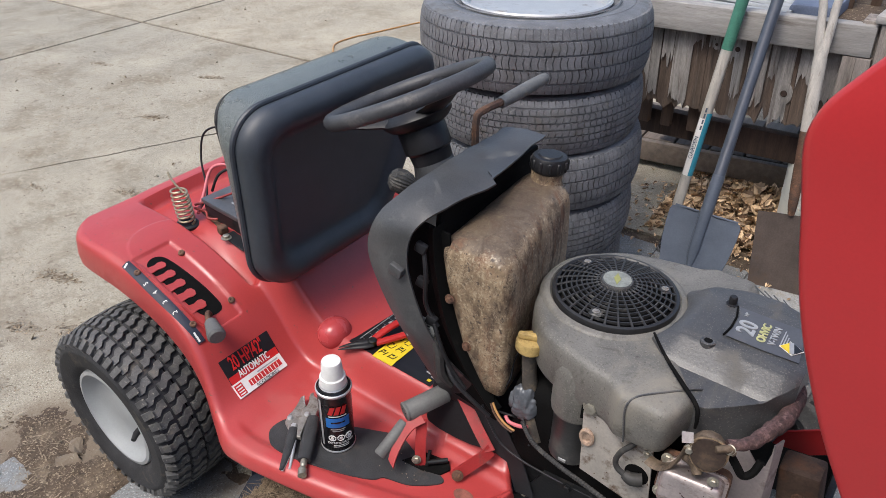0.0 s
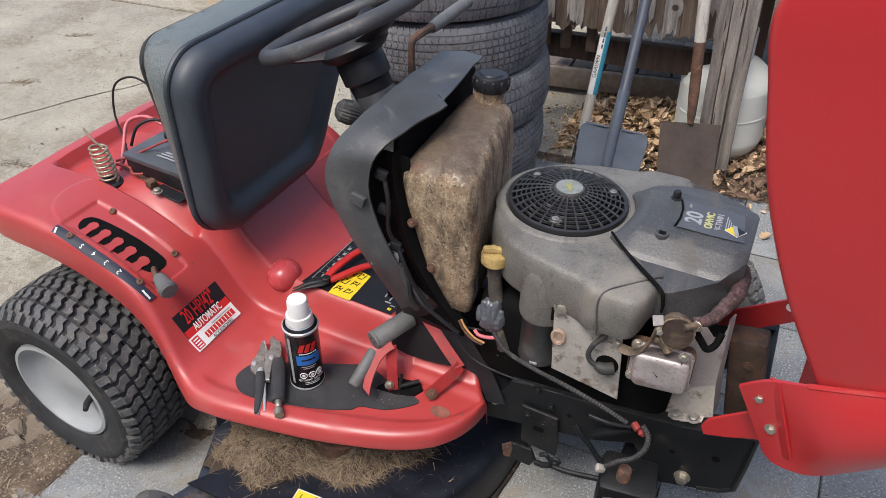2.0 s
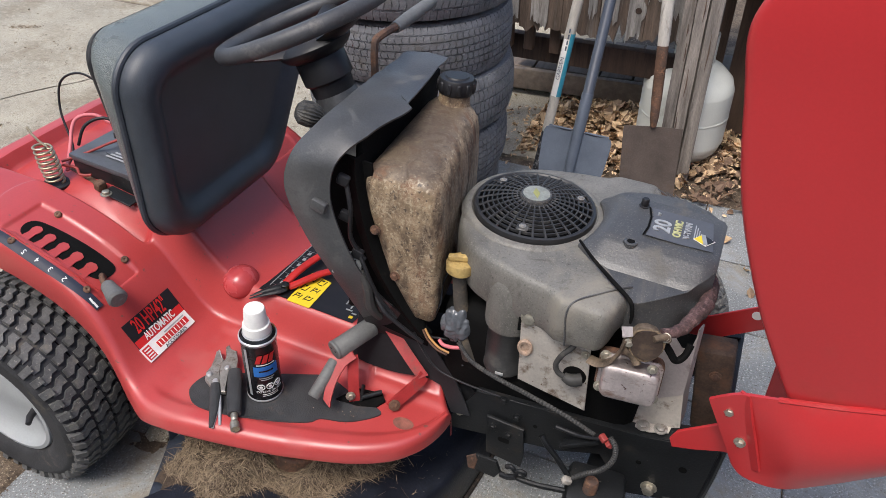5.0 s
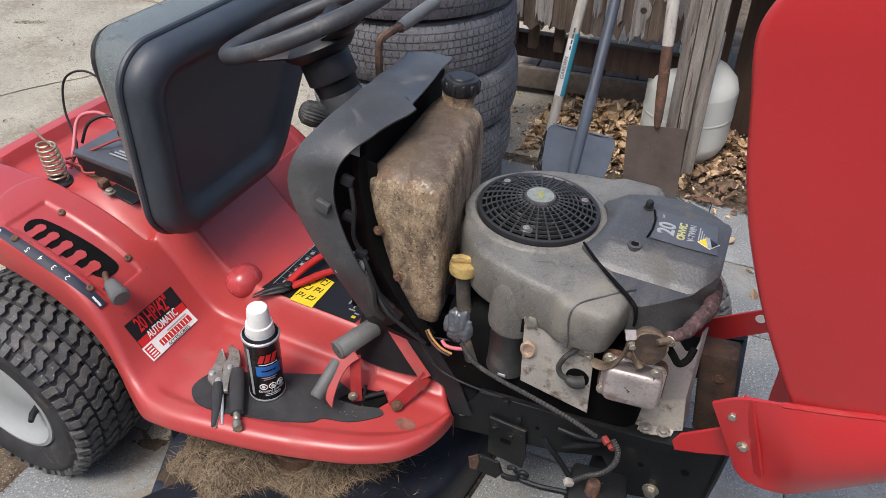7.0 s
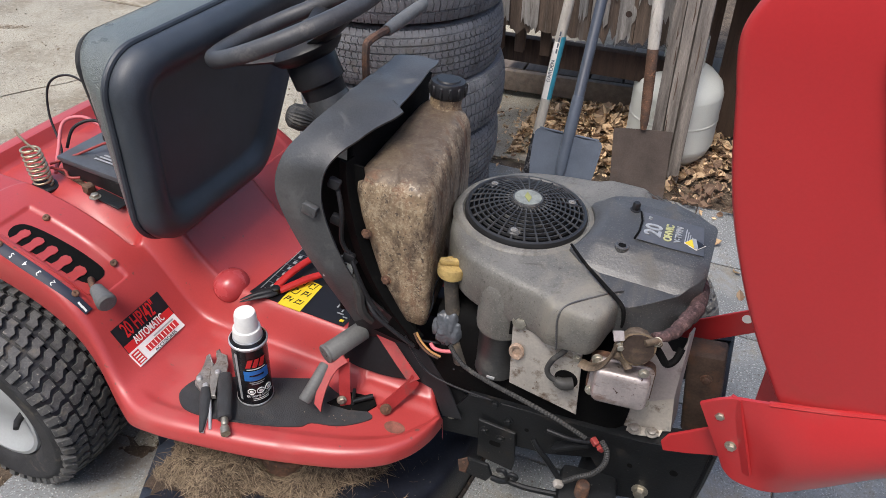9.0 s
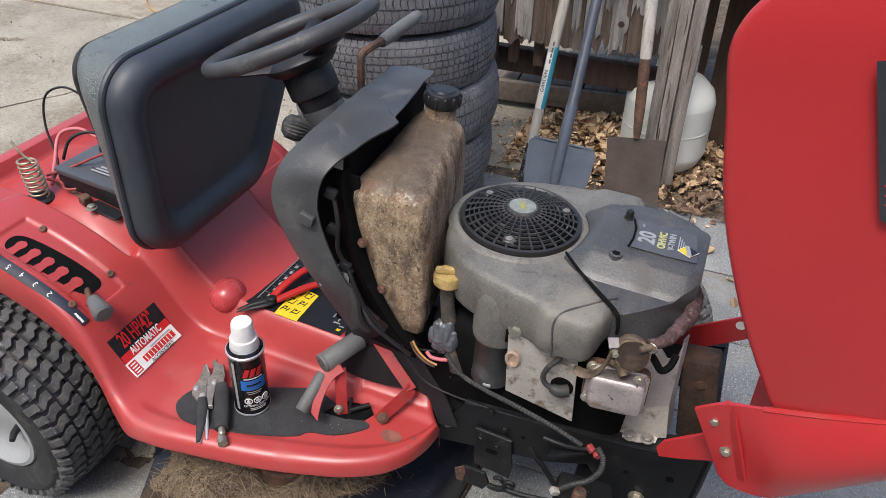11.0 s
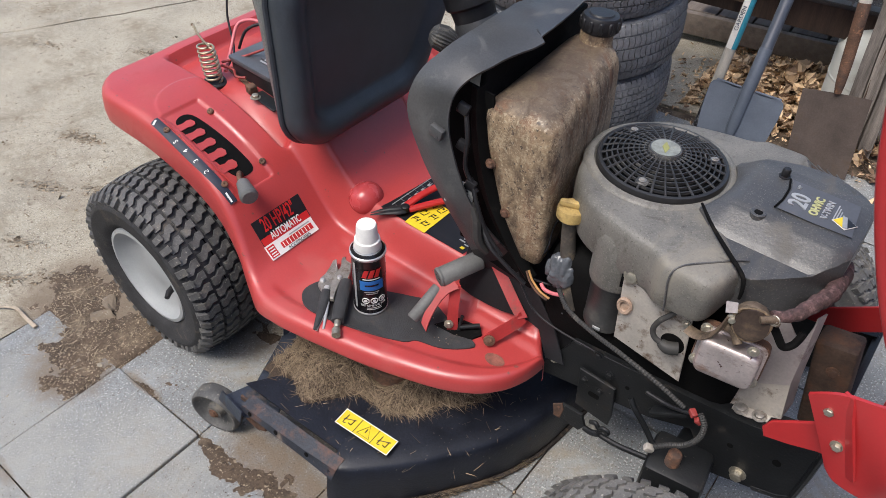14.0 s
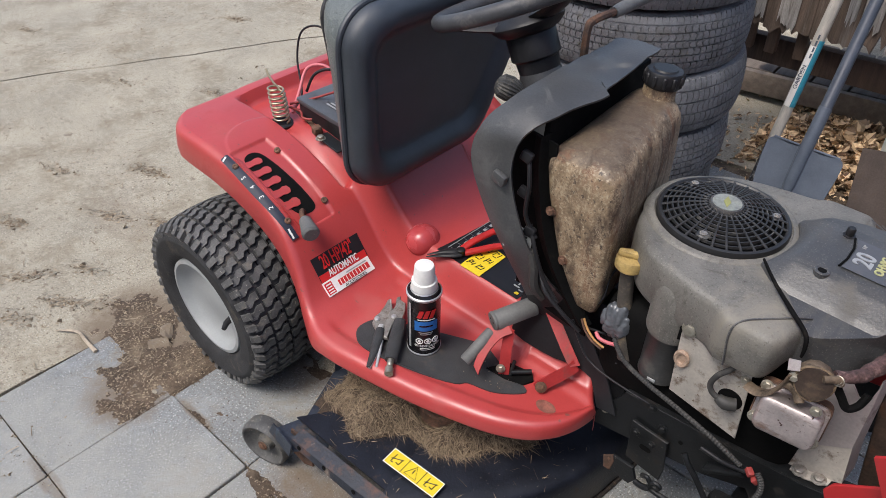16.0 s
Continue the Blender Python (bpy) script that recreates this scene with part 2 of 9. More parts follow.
    bag=mat("grey_plastic_wrap", (0.10, 0.108, 0.12), 0.22, var=0.25, scale=40, bump=0.4, grain=120),
    concrete=mat("driveway_concrete", (0.352, 0.316, 0.242), 0.92, var=0.25, scale=3.0, bump=1.0, grain=150, dirt=(0.225, 0.188, 0.132), amount=0.46, dscale=3.4, patch=((0.40, 0.362, 0.285), 0.42, 46), specks=(((0.17, 0.145, 0.11), 0.57, 230), ((0.57, 0.53, 0.45), 0.60, 260), ((0.19, 0.155, 0.115), 0.64, 70), ((0.215, 0.18, 0.135), 0.66, 22))),
    paver=vary(mat("concrete_paver", (0.225, 0.236, 0.238), 0.9, var=0.22, scale=5, bump=0.8, grain=200, dirt=(0.26, 0.225, 0.17), amount=0.38, dscale=4, patch=((0.305, 0.325, 0.335), 0.36, 6), specks=(((0.165, 0.16, 0.15), 0.57, 230), ((0.46, 0.46, 0.45), 0.60, 210), ((0.10, 0.092, 0.08), 0.66, 120))), 0.10),
    soil=mat("dry_soil", SOIL, 0.95, var=0.45, scale=9, bump=1.0, grain=140, dirt=(0.19, 0.142, 0.096), amount=0.44, dscale=11, specks=(((0.30, 0.24, 0.165), 0.62, 120), ((0.05, 0.035, 0.024), 0.62, 90))),
    grass=islands(mat("dry_clippings", (0.095, 0.065, 0.040), 0.85, var=0.3, scale=30, bump=0.2), (0.46, 0.355, 0.235), 0.72),
    thatch=mat("clipping_mass", (0.060, 0.040, 0.026), 0.95, var=0.4, scale=60, bump=1.0, grain=260),
    leaf=islands(mat("dead_leaf", (0.105, 0.055, 0.030), 0.7, var=0.35, scale=30, bump=0.2), (0.85, 0.62, 0.38), 1.0),
    darkleaf=islands(mat("dark_dead_leaf", (0.09, 0.05, 0.032), 0.75, var=0.3, scale=30, bump=0.2), (0.27, 0.175, 0.11), 1.0),
    debris=islands(mat("twigs_and_crumbs", (0.12, 0.088, 0.058), 0.9, var=0.3, bump=0.2), (0.42, 0.34, 0.24), 0.9),
    wood=mat("weathered_grey_wood", (0.33, 0.315, 0.295), 0.85, var=0.25, scale=12, bump=0.5, dirt=(0.12, 0.10, 0.085), amount=0.3, dscale=9),
    woodpeel=mat("flaking_board", (0.115, 0.083, 0.063), 0.85, var=0.5, scale=14, bump=0.7, dirt=(0.22, 0.19, 0.165), amount=0.40, dscale=9, patch=((0.04, 0.028, 0.021), 0.32, 11)),
    veneer=mat("peeling_grey_wood", (0.30, 0.28, 0.26), 0.85, var=0.5, scale=16, bump=0.7, dirt=(0.48, 0.465, 0.44), amount=0.40, dscale=9, patch=((0.10, 0.078, 0.062), 0.36, 14)),
    post=mat("grey_split_post", (0.245, 0.215, 0.19), 0.85, var=0.45, scale=16, bump=0.7, dirt=(0.08, 0.062, 0.05), amount=0.38, dscale=10),
    plank=mat("brown_deck_plank", (0.165, 0.132, 0.106), 0.8, var=0.3, scale=14, bump=0.5, dirt=(0.14, 0.10, 0.075), amount=0.35, dscale=9),
    wooddark=mat("dark_brown_wood", (0.12, 0.078, 0.055), 0.85, var=0.3, scale=14, bump=0.5),
    beam=mat("dark_brown_beam", (0.060, 0.036, 0.026), 0.8, var=0.45, scale=16, bump=0.5, dirt=(0.11, 0.07, 0.05), amount=0.34, dscale=10),
    handle=mat("grey_ash_handle", (0.46, 0.43, 0.385), 0.75, var=0.2, scale=25, bump=0.3, dirt=(0.18, 0.15, 0.12), amount=0.3, dscale=20),
    green=mat("green_dipped_paint", (0.06, 0.20, 0.14), 0.5, var=0.2, scale=30, bump=0.1),
    teal=mat("teal_label", (0.04, 0.30, 0.42), 0.5, var=0.1, scale=50, bump=0.03),
    blue=mat("slate_blue_steel", (0.095, 0.115, 0.15), 0.42, 0.1, var=0.15, scale=14, bump=0.12, dirt=(0.16, 0.15, 0.14), amount=0.2, dscale=14),
    bluesh=mat("slate_blue_fibreglass", (0.055, 0.066, 0.088), 0.45, var=0.15, scale=25, bump=0.1, dirt=(0.2, 0.2, 0.2), amount=0.15, dscale=30),
    blade=mat("rusted_spade_blade", (0.095, 0.074, 0.064), 0.55, 0.2, var=0.25, scale=16, bump=0.25, dirt=(0.12, 0.085, 0.065), amount=0.4, dscale=12),
    propane=mat("white_cylinder_paint", (0.62, 0.63, 0.58), 0.45, var=0.06, scale=8, bump=0.05, dirt=(0.40, 0.36, 0.29), amount=0.25, dscale=9),
    tarp=mat("blue_grey_tarp", (0.13, 0.16, 0.23), 0.6, var=0.2, scale=9, bump=0.3),
    bounce=mat("tan_bounce_wall", (0.36, 0.34, 0.31), 0.7, var=0.05, scale=3, bump=0.1),
)
for k in ("red", "seat", "seattex", "shroud"):
    M[k].node_tree.nodes["Principled BSDF"].inputs["Specular IOR Level"].default_value = 0.65
for k, v in (("seatpanel", 0.25), ("dark", 0.1), ("frame", 0.4), ("blackpl", 0.32), ("rubber", 0.3), ("redsteel", 0.35), ("deck", 0.35)):
    M[k].node_tree.nodes["Principled BSDF"].inputs["Specular IOR Level"].default_value = v
def dusted_or_toned(m, spots, colour=(0.175, 0.132, 0.092)):
    """Ragged patches of a colour, soil dust by default, at given places of the yard."""
    nt = m.node_tree
    n, ln = nt.nodes, nt.links
    b = n["Principled BSDF"]
    src = b.inputs["Base Color"].links[0].from_socket
    geo = n.new("ShaderNodeNewGeometry")
    total = None
    for cx, cy, rx, ry, top in spots:
        mp = n.new("ShaderNodeMapping")
        mp.inputs["Location"].default_value = (-cx / rx, -cy / ry, 0)
        mp.inputs["Scale"].default_value = (1 / rx, 1 / ry, 0)
        ln.new(geo.outputs["Position"], mp.inputs["Vector"])
        le = n.new("ShaderNodeVectorMath")
        le.operation = "LENGTH"
        ln.new(mp.outputs["Vector"], le.inputs[0])
        r = n.new("ShaderNodeMapRange")
        r.interpolation_type = "SMOOTHSTEP"
        r.inputs["From Min"].default_value, r.inputs["From Max"].default_value = 1.0, 0.35
        r.inputs["To Max"].default_value = top
        ln.new(le.outputs["Value"], r.inputs["Value"])
        if total is None:
            total = r.outputs["Result"]
        else:
            mx = n.new("ShaderNodeMath")
            mx.operation = "MAXIMUM"
            ln.new(total, mx.inputs[0]); ln.new(r.outputs["Result"], mx.inputs[1])
            total = mx.outputs[0]
    tex = n.new("ShaderNodeTexNoise")
    tex.inputs["Scale"].default_value, tex.inputs["Detail"].default_value, tex.inputs["Roughness"].default_value = 26.0, 9.0, 0.72
    ln.new(geo.outputs["Position"], tex.inputs["Vector"])
    ad = n.new("ShaderNodeMath")
    ad.operation = "ADD"
    ln.new(total, ad.inputs[0]); ln.new(tex.outputs["Fac"], ad.inputs[1])
    f = n.new("ShaderNodeMapRange")
    f.inputs["From Min"].default_value, f.inputs["From Max"].default_value, f.inputs["To Max"].default_value = 0.78, 1.35, 0.9
    ln.new(ad.outputs[0], f.inputs["Value"])
    x = n.new("ShaderNodeMix")
    x.data_type = "RGBA"
    ln.new(f.outputs["Result"], x.inputs[0]); ln.new(src, x.inputs[6])
    x.inputs[7].default_value = (*colour, 1)
    ln.new(x.outputs[2], b.inputs["Base Color"])


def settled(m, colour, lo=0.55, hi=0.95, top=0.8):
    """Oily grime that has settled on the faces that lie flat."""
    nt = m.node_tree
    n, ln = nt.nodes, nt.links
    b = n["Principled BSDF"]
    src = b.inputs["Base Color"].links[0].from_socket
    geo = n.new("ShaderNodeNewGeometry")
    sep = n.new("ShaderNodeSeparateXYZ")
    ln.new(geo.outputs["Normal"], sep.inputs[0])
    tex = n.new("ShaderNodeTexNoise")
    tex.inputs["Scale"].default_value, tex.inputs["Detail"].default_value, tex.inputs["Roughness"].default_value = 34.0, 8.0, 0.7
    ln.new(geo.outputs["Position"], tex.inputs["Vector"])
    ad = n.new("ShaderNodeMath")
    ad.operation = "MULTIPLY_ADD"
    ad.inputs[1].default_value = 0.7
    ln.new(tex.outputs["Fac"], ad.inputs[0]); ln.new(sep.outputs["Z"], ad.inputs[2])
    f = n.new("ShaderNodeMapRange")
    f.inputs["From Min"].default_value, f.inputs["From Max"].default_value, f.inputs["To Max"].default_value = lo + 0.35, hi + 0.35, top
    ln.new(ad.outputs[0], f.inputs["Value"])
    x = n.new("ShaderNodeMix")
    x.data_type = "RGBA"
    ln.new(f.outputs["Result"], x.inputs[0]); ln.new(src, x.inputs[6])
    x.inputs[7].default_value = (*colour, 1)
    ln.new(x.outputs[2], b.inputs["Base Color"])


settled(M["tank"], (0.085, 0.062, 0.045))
# paler, warmer tone over the pavers at the left
dusted_or_toned(M["paver"], ((-0.05, -0.95, 0.60, 0.42, 0.70), (0.30, -0.72, 0.42, 0.22, 0.62)), (0.33, 0.325, 0.295))
dusted_or_toned(M["paver"], ((-0.08, -0.66, 0.17, 0.16, 0.75), (0.50, -0.545, 0.24, 0.10, 0.80), (0.45, -0.42, 0.24, 0.12, 0.62), (0.15, -0.30, 0.22, 0.16, 0.60), (0.02, -0.90, 0.14, 0.03, 0.6), (0.10, -0.59, 0.12, 0.02, 0.7), (0.80, -0.50, 0.10, 0.10, 0.45)))
dusted_or_toned(M["concrete"], ((-0.22, -0.52, 0.34, 0.27, 0.85), (-0.10, -0.20, 0.30, 0.40, 0.65), (-0.75, -0.30, 0.35, 0.14, 0.45), (-1.0, 0.3, 0.4, 0.2, 0.35)))
# wood grain runs along the board
for k in ("wood", "woodpeel", "veneer", "wooddark", "beam", "handle", "post", "plank"):
    nt = M[k].node_tree
    co = next(x for x in nt.nodes if x.type == "TEX_COORD")
    mp = nt.nodes.new("ShaderNodeMapping")
    mp.inputs["Scale"].default_value = (0.25, 3.0, 3.0) if k == "wood" else (3.0, 0.25, 3.0) if k == "plank" else (3.0, 3.0, 0.22)
    users = [l.to_socket for l in nt.links if l.from_node == co]
    nt.links.new(co.outputs["Object"], mp.inputs["Vector"])
    for s in users:
        nt.links.new(mp.outputs["Vector"], s)


# ---- building helpers ----
def thing(name, label, category, group="", base=None, kind=""):
    ob = new(name)
    ob.empty_display_size = 0.05
    if base is not None:
        ob.matrix_basis = base
    return tagged(ob, label, category, group, kind)


def part(name, bm, material, parent=None, label="", angle=38, flat=False):
    """Links a bmesh as one mesh object, in its parent's own space."""
    bmesh.ops.recalc_face_normals(bm, faces=bm.faces)
    me = bpy.data.meshes.new(name)
    bm.to_mesh(me)
    bm.free()
    if not flat:
        for p in me.polygons:
            p.use_smooth = True
        me.set_sharp_from_angle(angle=radians(angle))
    for x in material if isinstance(material, (list, tuple)) else (material,):
        me.materials.append(x)
    ob = new(name, me)
    ob.parent = parent
    if label:
        tagged(ob, label)
    return ob


def B():
    return bmesh.new()


def V(*a):
    return Vector(a)


def spline(pts, n=6, closed=False):
    """Catmull-Rom through the points."""
    p = [Vector(q) for q in pts]
    m = len(p)
    out = []
    for i in range(m if closed else m - 1):
        a, b, c, d = (p[(i - 1) % m], p[i], p[(i + 1) % m], p[(i + 2) % m]) if closed else (p[max(i - 1, 0)], p[i], p[i + 1], p[min(i + 2, m - 1)])
        for k in range(n):
            t = k / n
            out.append(0.5 * ((2 * b) + (c - a) * t + (2 * a - 5 * b + 4 * c - d) * t * t + (3 * b - a - 3 * c + d) * t ** 3))
    if not closed:
        out.append(p[-1])
    return out


def lerp(table, x):
    xs = [a for a, _ in table]
    return float(np.interp(x, xs, [b for _, b in table]))


def loft(bm, rings, caps=True, closed=True):
    rows = [[bm.verts.new(p) for p in r] for r in rings]
    for a, b in zip(rows, rows[1:]):
        k = len(a)
        for i in range(k if closed else k - 1):
            j = (i + 1) % k
            bm.faces.new((a[i], a[j], b[j], b[i]))
    if caps and closed:
        bm.faces.new(rows[0][::-1])
        bm.faces.new(rows[-1])
    return rows


def tube(bm, pts, r, seg=10, closed=False, caps=True, flat=1.0, up=None):
    """A tube through the points; r a number or one for each point."""
    pts = [Vector(p) for p in pts]
    n = len(pts)
    rs = r if isinstance(r, (list, tuple)) else [r] * n
    if len(rs) != n:
        rs = [float(v) for v in np.interp(np.linspace(0, 1, n), np.linspace(0, 1, len(rs)), rs)]
    tan = [((pts[(i + 1) % n] - pts[i - 1]) if closed else (pts[min(i + 1, n - 1)] - pts[max(i - 1, 0)])).normalized() for i in range(n)]
    side = (Vector(up) if up else (Vector((0, 0, 1)) if abs(tan[0].z) < 0.9 else Vector((1, 0, 0)))).cross(tan[0]).normalized()
    rings = []
    for i in range(n):
        side = (side - tan[i] * side.dot(tan[i])).normalized()
        nb = tan[i].cross(side)
        rings.append([pts[i] + rs[i] * (math.cos(a) * side + flat * math.sin(a) * nb) for a in (2 * math.pi * k / seg for k in range(seg))])
    if closed:
        rings.append(rings[0])
        loft(bm, rings, caps=False)
        bmesh.ops.remove_doubles(bm, verts=bm.verts, dist=1e-6)
    else:
        loft(bm, rings, caps=caps)


def lathe(bm, profile, m=None, seg=32, closed=False):
    """Turns (radius, height) pairs about the local z axis of m."""
    m = m or Matrix()
    prof = list(profile) + ([profile[0]] if closed else [])
    rings = []
    for r, h in prof:
        rings.append([m @ Vector((max(r, 1e-4) * math.cos(a), max(r, 1e-4) * math.sin(a), h)) for a in (2 * math.pi * k / seg for k in range(seg))])
    rows = [[bm.verts.new(p) for p in r] for r in (rings[:-1] if closed else rings)]
    pairs = list(zip(rows, rows[1:])) + ([(rows[-1], rows[0])] if closed else [])
    for a, b in pairs:
        for i in range(seg):
            j = (i + 1) % seg
            bm.faces.new((a[i], a[j], b[j], b[i]))
    if not closed:
        bm.faces.new(rows[0][::-1])
        bm.faces.new(rows[-1])


def axis(p, d, roll=0):
    """A frame at p whose z points along d."""
    return Matrix.Translation(p) @ Vector(d).to_track_quat("Z", "Y").to_matrix().to_4x4() @ pose(0, 0, 0, 0, 0, roll)


def rod(bm, a, b, r, r2=None, seg=12):
    tube(bm, [a, b], [r, r2 if r2 is not None else r], seg)


def box(bm, size, m=None, bevel=0.0, segs=2):
    m = m or Matrix()
    got = bmesh.ops.create_cube(bm, size=1.0, matrix=m @ Matrix.Diagonal((*size, 1)))
    if bevel:
        edges = list({e for v in got["verts"] for e in v.link_edges})
        bmesh.ops.bevel(bm, geom=edges, offset=bevel, segments=segs, affect="EDGES", profile=0.5)


def plate(bm, outline, thick, m=None, bevel=0.0, segs=2):
    """A flat plate of the outline in the xy plane of m, from z = 0 to thick."""
    m = m or Matrix()
    lo = [bm.verts.new(m @ Vector((x, y, 0))) for x, y in outline]
    hi = [bm.verts.new(m @ Vector((x, y, thick))) for x, y in outline]
    k = len(lo)
    top = bm.faces.new(hi)
    faces = [bm.faces.new(lo[::-1]), top]
    for i in range(k):
        j = (i + 1) % k
        faces.append(bm.faces.new((lo[i], lo[j], hi[j], hi[i])))
    if bevel:
        bmesh.ops.bevel(bm, geom=list(top.edges), offset=bevel, segments=segs, affect="EDGES", profile=0.5)


def sheet(bm, rows, thick, way=None):
    """A grid of points given body: a second skin at -thick along the local normal."""
    R, C = len(rows), len(rows[0])
    P = [[Vector(p) for p in r] for r in rows]
    N = []
    for i in range(R):
        line = []
        for j in range(C):
            du = P[min(i + 1, R - 1)][j] - P[max(i - 1, 0)][j]
            dv = P[i][min(j + 1, C - 1)] - P[i][max(j - 1, 0)]
            nn = du.cross(dv)
            line.append(nn.normalized() if nn.length > 1e-12 else Vector((0, 0, 1)))
        N.append(line)
    a = [[bm.verts.new(P[i][j]) for j in range(C)] for i in range(R)]
    b = [[bm.verts.new(P[i][j] - N[i][j] * thick) for j in range(C)] for i in range(R)]
    for i in range(R - 1):
        for j in range(C - 1):
            bm.faces.new((a[i][j], a[i + 1][j], a[i + 1][j + 1], a[i][j + 1]))
            bm.faces.new((b[i][j], b[i][j + 1], b[i + 1][j + 1], b[i + 1][j]))
    for i in range(R - 1):
        for j in (0, C - 1):
            bm.faces.new((a[i][j], a[i + 1][j], b[i + 1][j], b[i][j]))
    for j in range(C - 1):
        for i in (0, R - 1):
            bm.faces.new((a[i][j], a[i][j + 1], b[i][j + 1], b[i][j]))


def rrect(w, h, r, n=5, cx=0.0, cy=0.0):
    """A rounded rectangle, anticlockwise."""
    out = []
    for sx, sy, a0 in ((1, 1, 0), (-1, 1, 90), (-1, -1, 180), (1, -1, 270)):
        for k in range(n + 1):
            a = radians(a0 + 90 * k / n)
            out.append((cx + sx * (w / 2 - r) + r * math.cos(a), cy + sy * (h / 2 - r) + r * math.sin(a)))
    return out


def hexbolt(bm, p, d, r=0.007, h=0.005, washer=True):
    m = axis(p, d)
    if washer:
        lathe(bm, [(r * 1.45, 0), (r * 1.45, 0.0015), (r * 1.2, 0.002)], m, 14)
    lathe(bm, [(r, 0.001), (r, h), (r * 0.8, h + 0.001)], m, 6)


def lettering(name, text, size, m, material, parent, depth=0.0006, squeeze=1.0, warp=None, bold=0.0):
    """Raised print: the built-in font turned to mesh, laid in the xy plane of m."""
    cu = bpy.data.curves.new(name, "FONT")
    cu.body, cu.size, cu.extrude, cu.offset, cu.align_x, cu.align_y = text, size, depth, bold, "CENTER", "CENTER"
    ob = bpy.data.objects.new(name, cu)
    scene.collection.objects.link(ob)
    me = bpy.data.meshes.new_from_object(ob.evaluated_get(bpy.context.evaluated_depsgraph_get()))
    bpy.data.objects.remove(ob)
    bpy.data.curves.remove(cu)
    for v in me.vertices:
        q = Vector((v.co.x * squeeze, v.co.y, v.co.z))
        v.co = warp(q) if warp else m @ q
    me.materials.clear()
    me.materials.append(material)
    out = new(name, me)
    out.parent = parent
    return out

# ---- ground ----
TIP = pose(0, 0, 0, 0, 3, 0)  # the machine stands nose down by three degrees


def ground():
    bm = B()
    n = 40
    xs = sorted([-60, -30, -15, 15, 30, 60] + list(np.linspace(-8, 6, n)))
    ys = sorted([-60, -30, -15, 15, 30, 60] + list(np.linspace(-5, 7, n)))
    vs = [[bm.verts.new((x, y, -0.0095 + 0.0015 * noise.noise(Vector((x * 2, y * 2, 0))))) for y in ys] for x in xs]
    for i in range(len(xs) - 1):
        for j in range(len(ys) - 1):
            bm.faces.new((vs[i][j], vs[i + 1][j], vs[i + 1][j + 1], vs[i][j + 1]))
    tagged(part("ground", bm, M["soil"]), "bare dry brown soil round the paving", "ground", kind="structure")


def jagged(a, b, n, amp, seed):
    rnd = random.Random(seed)
    out = []
    for k in range(n + 1):
        t = k / n
        w = amp if 0 < k < n else 0
        out.append((a[0] + (b[0] - a[0]) * t + rnd.uniform(-w, w), a[1] + (b[1] - a[1]) * t + rnd.uniform(-w, w)))
    return out


def slab(name, outline, parent):
    bm = B()
    plate(bm, outline, 0.08, pose(0, 0, -0.08), bevel=0.006, segs=2)
    return part(name, bm, M["concrete"], parent)


def driveway():
    d = thing("pavement", "old grey-buff concrete driveway slabs with cracks and dirt", "driveway", kind="structure")
    j = 0.011
    X, Y = -3.62, 2.02
    crack = jagged((-2.55, -0.9), (-0.95, Y - j), 26, 0.018, 3)
    off = [(x + 0.013, y) for x, y in crack]
    slab("slab", [(-12, -8), (X - j, -8), (X - j, Y - j), (-12, Y - j)], d)
    slab("slab", [(-12, Y + j), (X - j, Y + j), (X - j, 12), (-12, 12)], d)
    slab("slab", [(X + j, Y + j), (0.62, Y + j), (0.62, 12), (X + j, 12)], d)
    slab("slab", [(X + j, -8), (-3.3, -8)] + jagged((-3.3, -7.9), (-2.55, -0.9), 8, 0.03, 5)[:-1] + crack + [(X + j, Y - j)], d)
    right = jagged((-0.30, -8), (-0.30, -0.62), 40, 0.010, 8) + jagged((-0.02, -0.58), (-0.02, 1.22), 30, 0.008, 9)
    slab("slab", jagged((-3.29, -7.9), (-2.543, -0.9), 8, 0.03, 5)[::-1] and [(-3.28, -8)] + right + [(0.62, 1.26), (0.62, Y - j)] + off[::-1] + [(-2.54, -0.95)], d)


ground()
driveway()

def pavers():
    p = thing("paving", "bluish grey square concrete paving slabs with soil in the joints", "paving", kind="structure")
    g = 0.3005
    meshes = []
    for k in range(4):
        bm = B()
        rnd = random.Random(k)
        o = [(x + rnd.uniform(-0.0015, 0.0015), y + rnd.uniform(-0.0015, 0.0015)) for x, y in rrect(g - 0.0035, g - 0.0035, 0.004, 2)]
        plate(bm, o, 0.045, pose(0, 0, -0.045), bevel=0.002, segs=1)
        bmesh.ops.recalc_face_normals(bm, faces=bm.faces)
        me = bpy.data.meshes.new("paver")
        bm.to_mesh(me); bm.free()
        me.materials.append(M["paver"])
        meshes.append(me)
    rnd = random.Random(4)
    for i in range(-1, 12):
        for jj in range(-9, 7):
            if i == -1 and jj > -1:
                continue
            x, y = 0.006 + g * (i + 0.5), -0.594 + g * (jj + 0.5)
            if y > 1.24:
                continue
            ob = new("paver", meshes[rnd.randrange(4)])
            ob.parent = p
            ob.matrix_basis = pose(x, y, rnd.uniform(-0.004, 0.002), rnd.uniform(-0.4, 0.4), rnd.uniform(-0.4, 0.4), rnd.choice((0, 90, 180, 270)) + rnd.uniform(-0.25, 0.25))


pavers()

# ---- the lawn tractor, in its own frame: x ahead, y to its left, z up from the rear axle's ground ----
mower = thing("riding_mower", "faded red lawn tractor, hood tipped open, seat folded, dusty engine", "lawn tractor", base=TIP)

